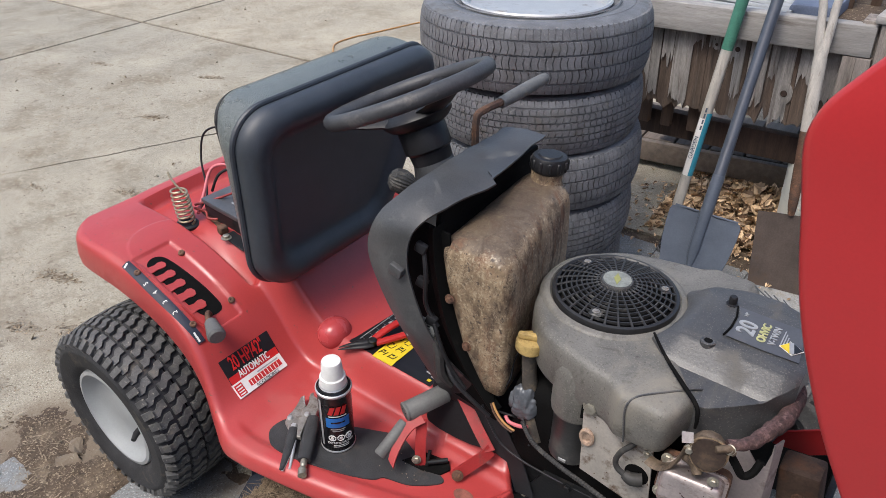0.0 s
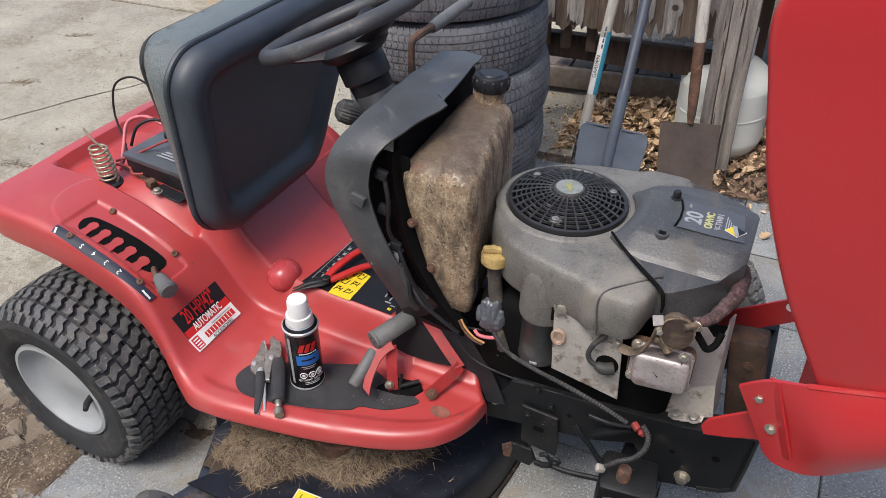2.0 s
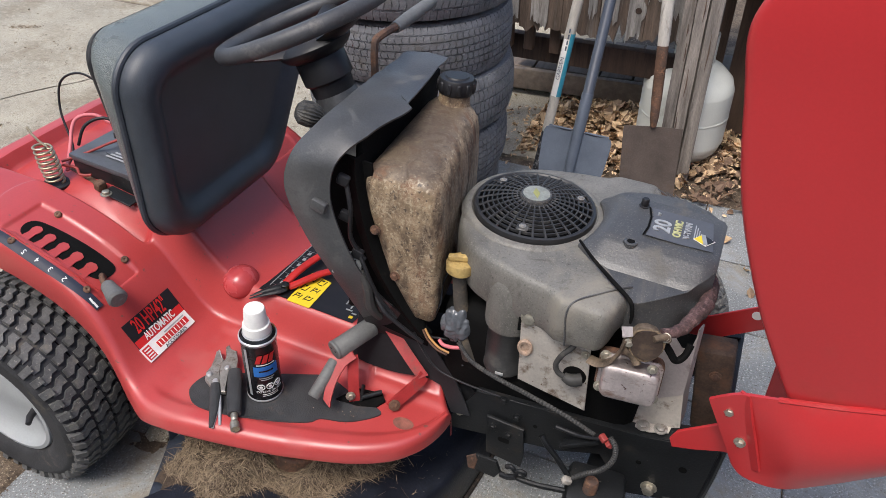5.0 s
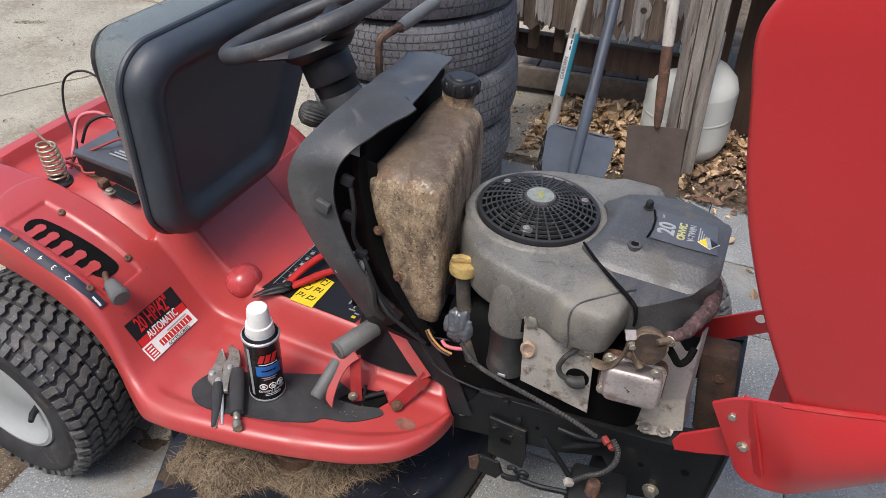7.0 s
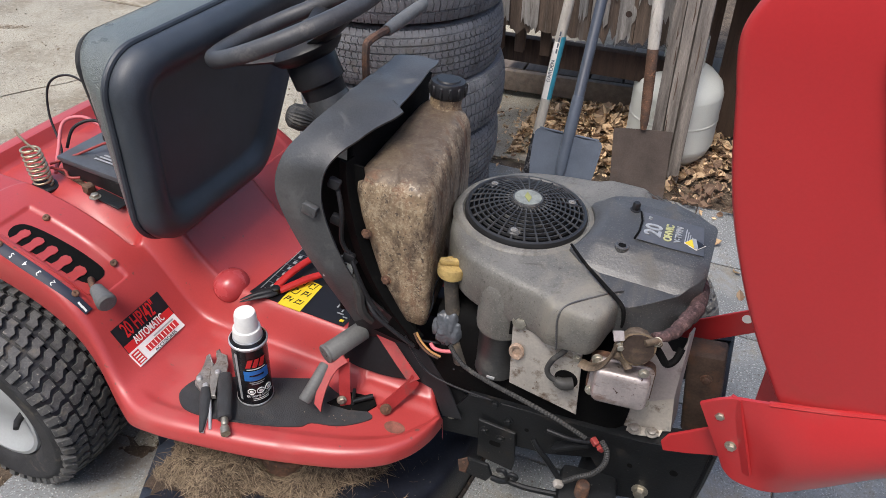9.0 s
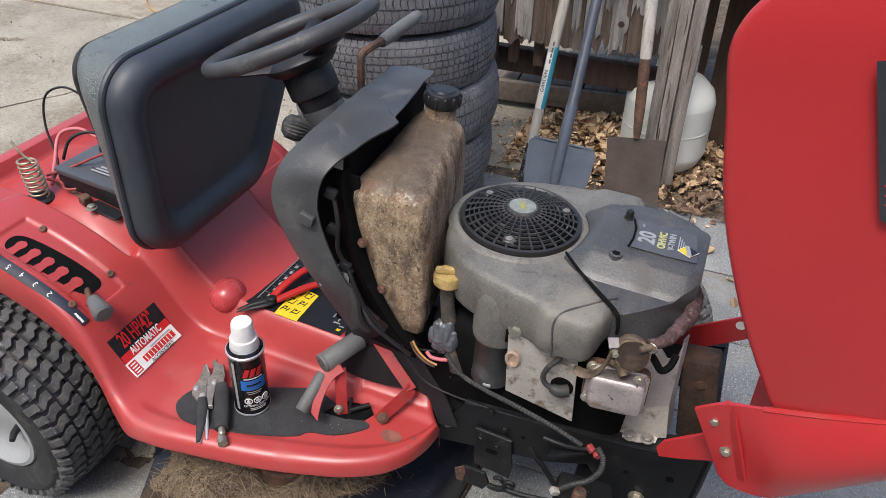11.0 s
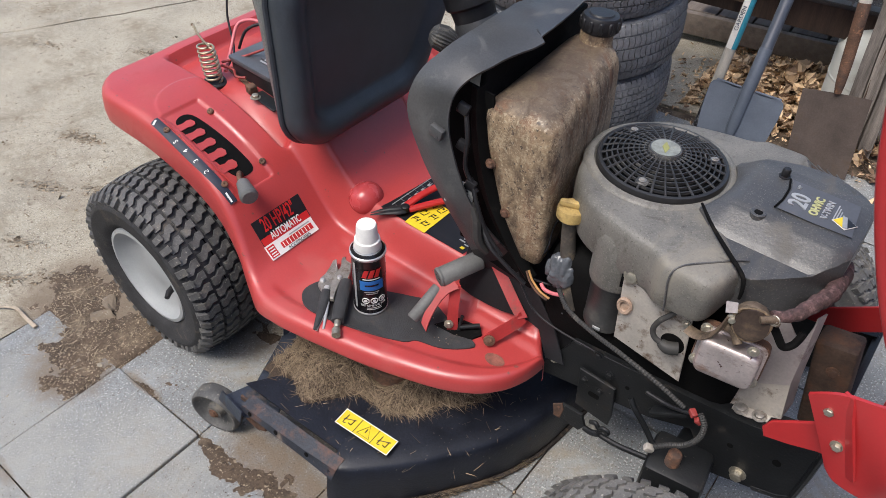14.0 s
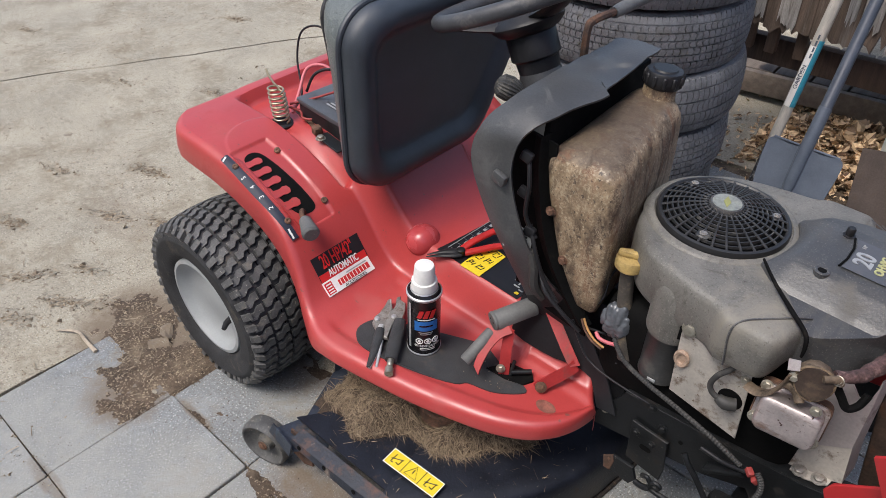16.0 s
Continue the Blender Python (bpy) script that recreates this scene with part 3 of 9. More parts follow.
YOUT = [(-0.236, 0.225), (-0.229, 0.280), (-0.213, 0.316), (-0.185, 0.341), (-0.14, 0.356), (0.0, 0.358), (0.15, 0.360), (0.24, 0.37), (0.30, 0.395), (0.35, 0.418), (0.40, 0.422), (0.47, 0.413), (0.6, 0.388), (0.7, 0.360), (0.76, 0.338), (0.81, 0.308), (0.84, 0.275), (0.853, 0.252), (0.862, 0.228), (0.867, 0.205), (0.869, 0.188)]
YOUT = [(q.x, q.y) for q in spline([(x, y, 0) for x, y in YOUT], 6)]
YIN = [(0.0, 0.0), (0.68, 0.0), (0.70, 0.10), (0.78, 0.115), (0.83, 0.14), (0.868, 0.185)]
ZFEN = [(-0.24, 0.548), (-0.15, 0.556), (-0.05, 0.554), (0.0, 0.549), (0.05, 0.540), (0.10, 0.525), (0.15, 0.505), (0.20, 0.476), (0.23, 0.447), (0.255, 0.412), (0.28, 0.376), (0.305, 0.345), (0.33, 0.331), (0.37, 0.327), (0.6, 0.33), (0.87, 0.337)]
ZMID = [(-0.24, 0.55), (-0.15, 0.56), (0.0, 0.565), (0.14, 0.565), (0.19, 0.555), (0.23, 0.53), (0.27, 0.487), (0.31, 0.44), (0.345, 0.41), (0.38, 0.398), (0.66, 0.392), (0.7, 0.39)]


def smooth(t):
    t = min(1.0, max(0.0, t))
    return t * t * (3 - 2 * t)


def zsoft(table, x):
    return sum(lerp(table, x + d) * w for d, w in ((-0.02, 0.2), (-0.01, 0.2), (0, 0.2), (0.01, 0.2), (0.02, 0.2)))


def body_z(x, y):
    a = abs(y)
    k = smooth((a - 0.115) / 0.055)
    fen, mid = zsoft(ZFEN, x), zsoft(ZMID, x)
    z = mid * (1 - k) + fen * k
    # raised kerb between tunnel and footboard
    z += 0.003 * math.exp(-((a - 0.125) / 0.018) ** 2) * smooth((x - 0.36) / 0.05)
    # footwell: a shallow dish inside the outer lip
    z -= 0.007 * smooth((lerp(YOUT, x) - a - 0.035) / 0.02) * smooth((a - 0.17) / 0.03) * smooth((x - 0.34) / 0.04)
    # tray behind the seat for the battery
    tray = smooth((x + 0.19) / 0.022) * smooth((0.20 - x) / 0.03) * smooth((0.185 - a) / 0.022)
    z -= 0.034 * tray
    # pressed panel round the height slots
    inset = smooth((x - 0.002) / 0.006) * smooth((0.222 - x) / 0.006) * smooth((a - 0.232) / 0.006) * smooth((0.328 - a) / 0.006)
    z -= 0.0055 * inset
    # shallow moulded step that curves round behind them
    z += 0.0022 * smooth((0.092 - math.hypot(min(0.0, x - 0.015), a - 0.235)) / 0.007) * smooth((0.03 - x) / 0.05)
    d = min(lerp(YOUT, x) - a, x + 0.237)
    if x > 0.69:
        d = min(d, a - lerp(YIN, x))
    r = 0.022
    if d < r:
        z -= r - math.sqrt(max(0.0, r * r - (r - d) ** 2))
    return z


def on_body(x, y, lift=0.0015):
    e = 0.004
    n = Vector((body_z(x - e, y) - body_z(x + e, y), body_z(x, y - e) - body_z(x, y + e), 2 * e)).normalized()
    return Vector((x, y, body_z(x, y))) + n * lift, n


def body():
    bm = B()
    xs = list(np.linspace(-0.236, -0.17, 12)) + list(np.linspace(-0.167, 0.30, 170)) + list(np.linspace(0.306, 0.68, 40)) + list(np.linspace(0.684, 0.85, 30)) + list(np.linspace(0.853, 0.869, 9))
    for side in (-1, 1):
        cols = []
        for x in xs:
            lo, hi = (lerp(YIN, x) if x > 0.68 else 0.0), lerp(YOUT, x)
            ts = [t / 96 for t in range(97)]
            ts = [1 - (1 - t) ** 1.25 for t in ts]
            line = []
            for t in ts:
                a = lo + (hi - lo) * t
                line.append(bm.verts.new((x, side * a, body_z(x, a))))
            z = line[-1].co.z
            drop = 0.012 + 0.038 * smooth((0.40 - x) / 0.14)
            line.append(bm.verts.new((x, side * (hi + 0.003), z - drop * 0.5)))
            line.append(bm.verts.new((x, side * (hi + 0.001), z - drop)))
            line.append(bm.verts.new((x, side * (hi - 0.006), z - drop + 0.002)))
            cols.append(line)
        for a, b in zip(cols, cols[1:]):
            for i in range(len(a) - 1):
                bm.faces.new((a[i], b[i], b[i + 1], a[i + 1]))
        # rear and front skirts
        for line, dx in ((cols[0], -0.003), (cols[-1], 0.003)):
            low = [bm.verts.new((v.co.x + dx, v.co.y, v.co.z - 0.05)) for v in line[:97]]
            for i in range(96):
                bm.faces.new((line[i], line[i + 1], low[i + 1], low[i]))
    bmesh.ops.remove_doubles(bm, verts=bm.verts, dist=2e-4)
    part("fender_body", bm, M["red"], mower, "faded red one-piece fender, seat deck and footboards", 50)


def patch(name, x0, x1, y0, y1, material, parent, lift=0.0015, nx=10, ny=14, shape=None):
    """A thin sticker that follows the body."""
    bm = B()
    rows = []
    for i in range(nx + 1):
        line = []
        for j in range(ny + 1):
            u, v = i / nx, j / ny
            x, y = shape(u, v) if shape else (x0 + (x1 - x0) * u, y0 + (y1 - y0) * v)
            line.append(on_body(x, y, lift)[0])
        rows.append(line)
    sheet(bm, rows, 0.001)
    return part(name, bm, material, parent)


def tread_blocks(bm, m, rows, count, block, radius, height, skew=0.0):
    """Raised blocks on a tyre's crown. rows: lateral centres; block: outline in (along, across) metres; radius: of the crown at an offset."""
    for ri, (yc, phase, mirror) in enumerate(rows):
        for k in range(count):
            a0 = 2 * math.pi * (k + phase) / count
            lo, hi = [], []
            for u, v in block:
                y = yc + v * mirror
                r = radius(y)
                a = a0 + (u + skew * v) / radius(0)
                for out, rr, sh in ((lo, r - 0.004, 1.0), (hi, r + height, 0.93)):
                    yy = yc + (y - yc) * sh
                    out.append(bm.verts.new(m @ Vector((rr * math.cos(a), yy, rr * math.sin(a)))))
            n = len(lo)
            bm.faces.new(hi)
            for i in range(n):
                j = (i + 1) % n
                bm.faces.new((lo[i], lo[j], hi[j], hi[i]))


def turf_wheel(name, R, W, rim_r, label, rubber="rubber"):
    """A lawn tractor wheel about the origin; its outer face looks to -y."""
    w = thing(name, "", "")
    half = W / 2
    prof = [(rim_r, -half * 0.80), (rim_r + 0.012, -half * 0.92), (R - 0.075, -half * 1.0), (R - 0.047, -half * 1.0), (R - 0.043, -half * 1.018), (R - 0.038, -half * 1.015), (R - 0.033, -half * 0.985), (R - 0.017, -half * 0.90), (R - 0.010, -half * 0.6), (R - 0.008, 0)]
    full = prof + [(r, -h) for r, h in prof[::-1][1:]]
    bm = B()
    lathe(bm, full, pose(0, 0, 0, 90), 64, closed=True)
    lathe(bm, [(rim_r + 0.02, half * 0.955), (rim_r + 0.024, half * 0.99), (rim_r + 0.028, half * 0.965)], pose(0, 0, 0, 90), 64, closed=True)
    tyre = part("tyre", bm, M[rubber], w, label)
    crown = lambda y: R - 0.010 - 0.020 * (abs(y) / half) ** 3
    # near-black band between the lugs; the gaps' shade is in its colour
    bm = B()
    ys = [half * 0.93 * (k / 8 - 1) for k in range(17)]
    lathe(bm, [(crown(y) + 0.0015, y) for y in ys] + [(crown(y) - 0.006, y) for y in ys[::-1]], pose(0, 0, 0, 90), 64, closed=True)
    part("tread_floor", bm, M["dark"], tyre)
    bm = B()
    cnt = 46 if W > 0.18 else 38
    L = 2 * math.pi * R / cnt
    n = 5
    step = W * 0.90 / n
    h = step * 0.43
    e, f = 0.17 * L, 0.285 * L
    bl = [(-f - e, -h), (f - e, -h), (f - e, -0.30 * h), (f + e, 0.30 * h), (f + e, h), (-f + e, h), (-f + e, 0.30 * h), (-f - e, -0.30 * h)]
    rows = [((i - (n - 1) / 2) * step, 0.5 * (i % 2), 1 if i < n / 2 else -1) for i in range(n)]
    tread_blocks(bm, Matrix(), rows, cnt, bl, crown, 0.010)
    # shoulder lugs reach over the edge, long and short by turns
    for s in (-1, 1):
        for q0 in range(cnt):
            a0 = 2 * math.pi * (q0 + (0.5 if s > 0 else 0)) / cnt
            da, out = 0.30 * 2 * math.pi / cnt, 0.975 if q0 % 2 else 0.955
            q = []
            for d, y, r in ((-da, half * 0.86, R - 0.014), (da, half * 0.86, R - 0.014), (da, half * out, R - 0.029), (-da, half * out, R - 0.029)):
                for lift in (-0.006, 0.009):
                    a = a0 + d * (0.85 if lift > 0 else 1)
                    q.append(bm.verts.new(((r + lift) * math.cos(a), s * (y + (0.005 if lift > 0 and y > half * 0.9 else 0)), (r + lift) * math.sin(a))))
            lo, hi = q[0::2], q[1::2]
            bm.faces.new(hi)
            for i in range(4):
                j = (i + 1) % 4
                bm.faces.new((lo[i], lo[j], hi[j], hi[i]))
    part("tread", bm, M["lug" if rubber == "rubber" else rubber], tyre, "", flat=True)
    bm = B()
    h = -half
    lathe(bm, [(rim_r + 0.006, h * 0.86), (rim_r + 0.004, h * 0.92), (rim_r - 0.004, h * 0.93), (rim_r - 0.010, h * 0.86), (rim_r - 0.018, h * 0.76), (rim_r - 0.030, h * 0.69), (0.062, h * 0.66), (0.045, h * 0.65), (0.038, h * 0.67), (0.0005, h * 0.68), (0.0005, h * 0.60), (0.06, h * 0.58), (rim_r - 0.025, h * 0.60), (rim_r - 0.008, h * 0.70), (rim_r + 0.002, h * 0.82)], pose(0, 0, 0, 90) @ Matrix.Scale(-1, 4, (0, 0, 1)), 48, closed=True)
    rim = part("rim", bm, M["rim"], w, "dull white steel rim")
    bm = B()
    tube(bm, [(0.056, h * 0.64, 0.0), (0.060, h * 0.80, 0.0), (0.070, h * 0.93, 0.002)], [0.0085, 0.0075, 0.0055], 10)
    part("valve_stem", bm, M["blackpl"], rim)
    return w


def under(ob, parent, m, name=None):
    """Makes a built group a part of its thing."""
    ob.parent, ob.matrix_basis = parent, m
    for k in ("label", "category", "group", "kind"):
        if k in ob:
            del ob[k]
    return ob


def wheels():
    # the left wheels are parts like the right ones, turned round
    w = turf_wheel("rear_wheel", 0.218, 0.215, 0.118, "black turf tyre with dusty block tread")
    under(w, mower, pose(0.012, -0.365, 0.20, 0, 20, 0))
    c = copy_thing(w, pose(0.012, 0.365, 0.20, 0, 64, 180))
    f = turf_wheel("front_wheel", 0.175, 0.145, 0.085, "small grey-dusted turf tyre with block tread", "greyrubber")
    under(f, mower, pose(1.178, -0.392, 0.236, 0, 10, 17))
    c = copy_thing(f, pose(1.140, 0.385, 0.234, 0, 33, 197))


body()
wheels()


# ---- seat, folded forward ----
def seat():
    s = thing("seat", "", "")
    under(s, mower, Matrix())
    # face frame: u across (y), v up the leaning face, w out of the face (ahead)
    base = Vector((0.272, 0.0, 0.532))
    up = Vector((-0.01, 0, 1.0)).normalized()
    out = Vector((1.0, 0, 0.01)).normalized()
    H = 0.366
    def half(v):
        return 0.191 + 0.090 * smooth(v / H)
    def mid(v):
        return -0.036 + 0.098 * smooth(v / H)
    def ring(inset, w, n=10, top=0.0, wedge=0.0):
        r = max(0.02, 0.078 - inset * 0.6)
        pts = []
        lo, hi = inset, H - inset + top
        for sx, sv, a0 in ((1, 1, 0), (-1, 1, 90), (-1, 0, 180), (1, 0, 270)):
            for k in range(n + 1):
                a = radians(a0 + 90 * k / n)
                v = (hi - r if sv else lo + r) + r * math.sin(a)
                u = mid(v) + sx * (half(v) - inset - r) + r * math.cos(a)
                bulge = 0.012 * ((u - mid(v)) / 0.25) ** 2
                pts.append(base + Vector((0, 1, 0)) * u + up * v + out * (w * (1 + wedge * max(0.0, v / H) ** 2) - bulge))
        return pts
    bm = B()
    loft(bm, [ring(0.0, 0.0), ring(-0.004, 0.02), ring(0.0, 0.036), ring(0.010, 0.046), ring(0.024, 0.050), ring(0.038, 0.047), ring(0.050, 0.038), ring(0.058, 0.029), ring(0.066, 0.026), ring(0.070, 0.025)])
    shell = part("seat_shell", bm, M["seat"], s, "glossy black moulded seat face with raised border", 60)
    bm = B()
    tube(bm, ring(-0.004, 0.004), 0.006, 8, closed=True)
    part("piping", bm, M["seat"], s)
    bm = B()
    loft(bm, [ring(0.001, -0.001), ring(-0.002, -0.006, top=0.003, wedge=2.0), ring(0.002, -0.013, top=0.011, wedge=2.2), ring(0.012, -0.020, top=0.022, wedge=2.2), ring(0.026, -0.026, top=0.032, wedge=2.2), ring(0.044, -0.030, top=0.040, wedge=2.2), ring(0.08, -0.031, top=0.04, wedge=2.2)])
    part("cushion", bm, M["seattex"], s, "pebbled grey-black vinyl cushion side", 60)
    # moulded pan that closes the cushion behind
    bm = B()
    loft(bm, [ring(0.034, -0.024, top=0.03, wedge=2.2), ring(0.026, -0.028, top=0.03, wedge=2.2), ring(0.030, -0.034, top=0.026, wedge=2.1), ring(0.05, -0.037, top=0.02, wedge=2.0), ring(0.10, -0.038, wedge=2.0)])
    part("seat_pan", bm, M["blackpl"], s, "black moulded seat pan", 60)
    # the sky's blue light is mixed into this panel's base colour
    bm = B()
    loft(bm, [ring(0.0690, 0.016), ring(0.0695, 0.0238), ring(0.076, 0.0222), ring(0.086, 0.0190), ring(0.098, 0.0160), ring(0.13, 0.013), ring(0.165, 0.012)])
    part("seat_panel", bm, M["seatpanel"], s, "scuffed black inset panel, tinted blue for sky light", 60)
    # hinge strap at the foot of the seat
    for y in (-0.13, 0.13):
        bm = B()
        box(bm, (0.05, 0.03, 0.012), pose(0.250, y, 0.520, 0, -20, 0), 0.003)
        box(bm, (0.012, 0.03, 0.09), pose(0.245, y, 0.552, 0, 4, 0), 0.003)
        part("seat_hinge", bm, M["blackpl"], s)


seat()


# ---- steering ----
def steering():
    g = thing("steering", "", "")
    under(g, mower, Matrix())
    c = Vector((0.462, 0.03, 0.915))
    ax = Vector((-0.427, -0.002, 0.904)).normalized()
    m = axis(c, ax)
    bm = B()
    R = 0.151
    tube(bm, [m @ Vector((R * math.cos(a), R * math.sin(a), 0)) for a in (2 * math.pi * k / 64 for k in range(64))], 0.0148, 12, closed=True)
    rim = part("steering_wheel", bm, M["wheelpl"], g, "worn grey-black plastic steering wheel", 60)
    for a in (60, 180, 300):
        a = radians(a + 14)
        bm = B()
        tube(bm, spline([m @ Vector((0.146 * math.cos(a), 0.146 * math.sin(a), -0.004)), m @ Vector((0.105 * math.cos(a), 0.105 * math.sin(a), -0.02)), m @ Vector((0.05 * math.cos(a), 0.05 * math.sin(a), -0.035))], 5), [0.014, 0.022, 0.030], 8, flat=0.35)
        part("wheel_spoke", bm, M["blackpl"], rim)
    bm = B()
    lathe(bm, [(0.040, -0.066), (0.056, -0.058), (0.066, -0.048), (0.068, -0.042), (0.065, -0.037), (0.056, -0.032), (0.048, -0.022), (0.035, -0.014), (0.001, -0.011)], m, 36)
    part("wheel_hub", bm, M["blackpl"], rim)
    bm = B()
    lathe(bm, [(0.038, -0.135), (0.040, -0.11), (0.046, -0.105), (0.046, -0.06), (0.040, -0.052)], m, 28)
    part("column_collar", bm, M["blackpl"], g, "black steering column collar")
    bm = B()
    lathe(bm, [(0.072, -0.25), (0.054, -0.19), (0.038, -0.13)], m, 28)
    part("column_cover", bm, M["shroud"], g, "dark grey steering column boot")
    # ribbed knob beside the column
    bm = B()
    km = axis((0.545, -0.075, 0.80), (-0.5, -0.35, 0.25))
    prof = [(0.010, -0.05), (0.012, -0.01), (0.019, 0.0), (0.0225, 0.012), (0.0205, 0.028), (0.012, 0.036), (0.004, 0.038)]
    loft(bm, [[km @ Vector(((r * (1.0 if q % 2 else 0.93)) * math.cos(a), (r * (1.0 if q % 2 else 0.93)) * math.sin(a), z)) for q, a in enumerate(2 * math.pi * q / 44 for q in range(44))] for r, z in prof])
    part("choke_knob", bm, M["loom"], g, "ribbed grey throttle knob", 30)
    # lift lever on the far side
    bm = B()
    P = spline([(0.56, 0.11, 0.70), (0.555, 0.115, 0.78), (0.552, 0.118, 0.852), (0.552, 0.135, 0.868), (0.55, 0.22, 0.862)], 6)
    tube(bm, P, 0.0075, 8)
    lever = part("lift_lever", bm, M["rust"], g, "rusty bent lever rod")
    bm = B()
    tube(bm, spline([(0.55, 0.205, 0.862), (0.55, 0.26, 0.862), (0.55, 0.36, 0.862), (0.55, 0.385, 0.862)], 4), [0.011, 0.013, 0.0135, 0.012, 0.006], 12)
    part("lever_grip", bm, M["grip"], lever, "grey rubber grip")


steering()


# ---- dash shroud and tank ----
def dash():
    g = thing("dash_tower", "", "")
    under(g, mower, Matrix())
    O = [(0.868, -0.132, 0.290), (0.838, -0.130, 0.315), (0.785, -0.128, 0.356), (0.716, -0.128, 0.392), (0.680, -0.145, 0.438), (0.668, -0.172, 0.502), (0.634, -0.196, 0.588), (0.592, -0.20, 0.656), (0.560, -0.20, 0.735), (0.570, -0.188, 0.795), (0.594, -0.15, 0.833), (0.606, -0.09, 0.848), (0.610, -0.02, 0.853), (0.61, 0.06, 0.855), (0.61, 0.125, 0.852)]
    I = [(0.935, -0.132, 0.295), (0.912, -0.130, 0.322), (0.865, -0.128, 0.372), (0.802, -0.130, 0.432), (0.750, -0.145, 0.490), (0.716, -0.172, 0.546), (0.688, -0.196, 0.612), (0.660, -0.20, 0.676), (0.643, -0.20, 0.742), (0.653, -0.198, 0.800), (0.674, -0.165, 0.829), (0.693, -0.11, 0.839), (0.712, -0.056, 0.845), (0.700, -0.040, 0.848), (0.685, 0.150, 0.853)]
    o, i = spline(O, 6), spline(I, 6)
    bm = B()
    rows = []
    for a, b in zip(o, i):
        line = []
        for k in range(9):
            t = k / 8
            p = a.lerp(b, t)
            side = -0.005 if p.z < 0.8 else 0.0
            q = p + Vector((0, side, 0.004 if p.z > 0.8 else 0)) * math.sin(math.pi * t)
            flap = smooth((p.y + 0.05) / 0.10) if p.z > 0.82 else 0.0
            q.z += flap * (0.004 * noise.noise(Vector((p.x * 26, p.y * 20, 2))) - 0.004 * abs(math.sin(p.y * 24 + t)))
            q.z += 0.0025 * noise.noise(Vector((p.x * 30, p.y * 30, p.z * 12))) if p.z > 0.78 else 0.0
            line.append(q)
        rows.append(line)
    low = B()
    sheet(low, rows[:28], 0.004)
    part("lower_leg", low, M["blackpl"], g, "black lower dash leg", 60)
    # wide foot of the leg, leaning on the tunnel's side
    foot = B()
    plate(foot, [(0.650, 0.446), (0.648, 0.391), (0.648, 0.360), (0.654, 0.352), (0.681, 0.349), (0.723, 0.350), (0.751, 0.353), (0.777, 0.359), (0.809, 0.365), (0.834, 0.360), (0.862, 0.312), (0.90, 0.318), (0.865, 0.372), (0.802, 0.434), (0.775, 0.458), (0.69, 0.462)], 0.003, Matrix(((1, 0, 0, 0), (0, 0.27, -1, -0.2525), (0, 1, 0.27, 0), (0, 0, 0, 1))), 0.001, 1)
    part("leg_foot", foot, M["blackpl"], g, "black plastic foot of the dash leg", 40)
    sheet(bm, rows[27:], 0.004)
    s = part("dash_shroud", bm, M["shroud"], g, "scuffed dark grey plastic dash surround", 60)
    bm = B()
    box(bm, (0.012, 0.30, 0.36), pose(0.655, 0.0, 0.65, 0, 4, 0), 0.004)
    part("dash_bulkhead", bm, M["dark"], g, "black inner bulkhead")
    # added filler plate; its near-black gives the gap by the tank its shade
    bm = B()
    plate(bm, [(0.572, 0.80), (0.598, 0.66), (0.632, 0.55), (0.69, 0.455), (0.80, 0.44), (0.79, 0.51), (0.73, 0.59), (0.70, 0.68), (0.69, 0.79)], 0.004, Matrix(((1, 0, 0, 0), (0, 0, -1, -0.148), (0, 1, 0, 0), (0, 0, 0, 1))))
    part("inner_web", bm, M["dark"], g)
    for pts in ([(0.66, -0.18, 0.76), (0.672, -0.19, 0.72), (0.668, -0.185, 0.66), (0.69, -0.18, 0.62)], [(0.675, -0.178, 0.64), (0.70, -0.19, 0.60), (0.72, -0.185, 0.55), (0.75, -0.18, 0.51)], [(0.70, -0.175, 0.56), (0.73, -0.19, 0.53), (0.765, -0.185, 0.50), (0.80, -0.175, 0.47)]):
        bm = B()
        tube(bm, spline(pts, 5), 0.004, 8)
        part("dash_wire", bm, M["blackpl"], g)
    # small clip tab on the leg
    bm = B()
    box(bm, (0.026, 0.012, 0.020), pose(0.628, -0.212, 0.728, 0, 15, 0), 0.003)
    rod(bm, (0.632, -0.2185, 0.722), (0.632, -0.219, 0.722), 0.003, seg=8)
    part("clip_tab", bm, M["shroud"], s)
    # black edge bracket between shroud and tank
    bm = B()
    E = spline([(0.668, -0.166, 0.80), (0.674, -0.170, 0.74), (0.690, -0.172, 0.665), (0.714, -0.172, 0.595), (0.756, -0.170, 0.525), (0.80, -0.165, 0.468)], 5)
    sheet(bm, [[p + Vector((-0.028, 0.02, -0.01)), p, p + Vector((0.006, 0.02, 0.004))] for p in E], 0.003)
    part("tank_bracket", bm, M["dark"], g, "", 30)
    for x, z in ((0.668, 0.768), (0.67, 0.70), (0.69, 0.63), (0.70, 0.58)):
        bm = B()
        box(bm, (0.02, 0.012, 0.018), pose(x - 0.012, -0.182, z, 0, 20, 10), 0.003)
        part("bracket_tab", bm, M["blackpl"], g)
    # torn service tag and a fuse holder hanging inside
    bm = B()
    plate(bm, rrect(0.045, 0.05, 0.003), 0.0006, axis((0.662, -0.192, 0.612), (0.35, -0.93, 0.1), -90))
    tag = part("service_tag", bm, M["silver"], g, "crumpled silver bar code tag")
    tm = axis((0.662, -0.1935, 0.612), (0.35, -0.93, 0.1), -90)
    bm = B()
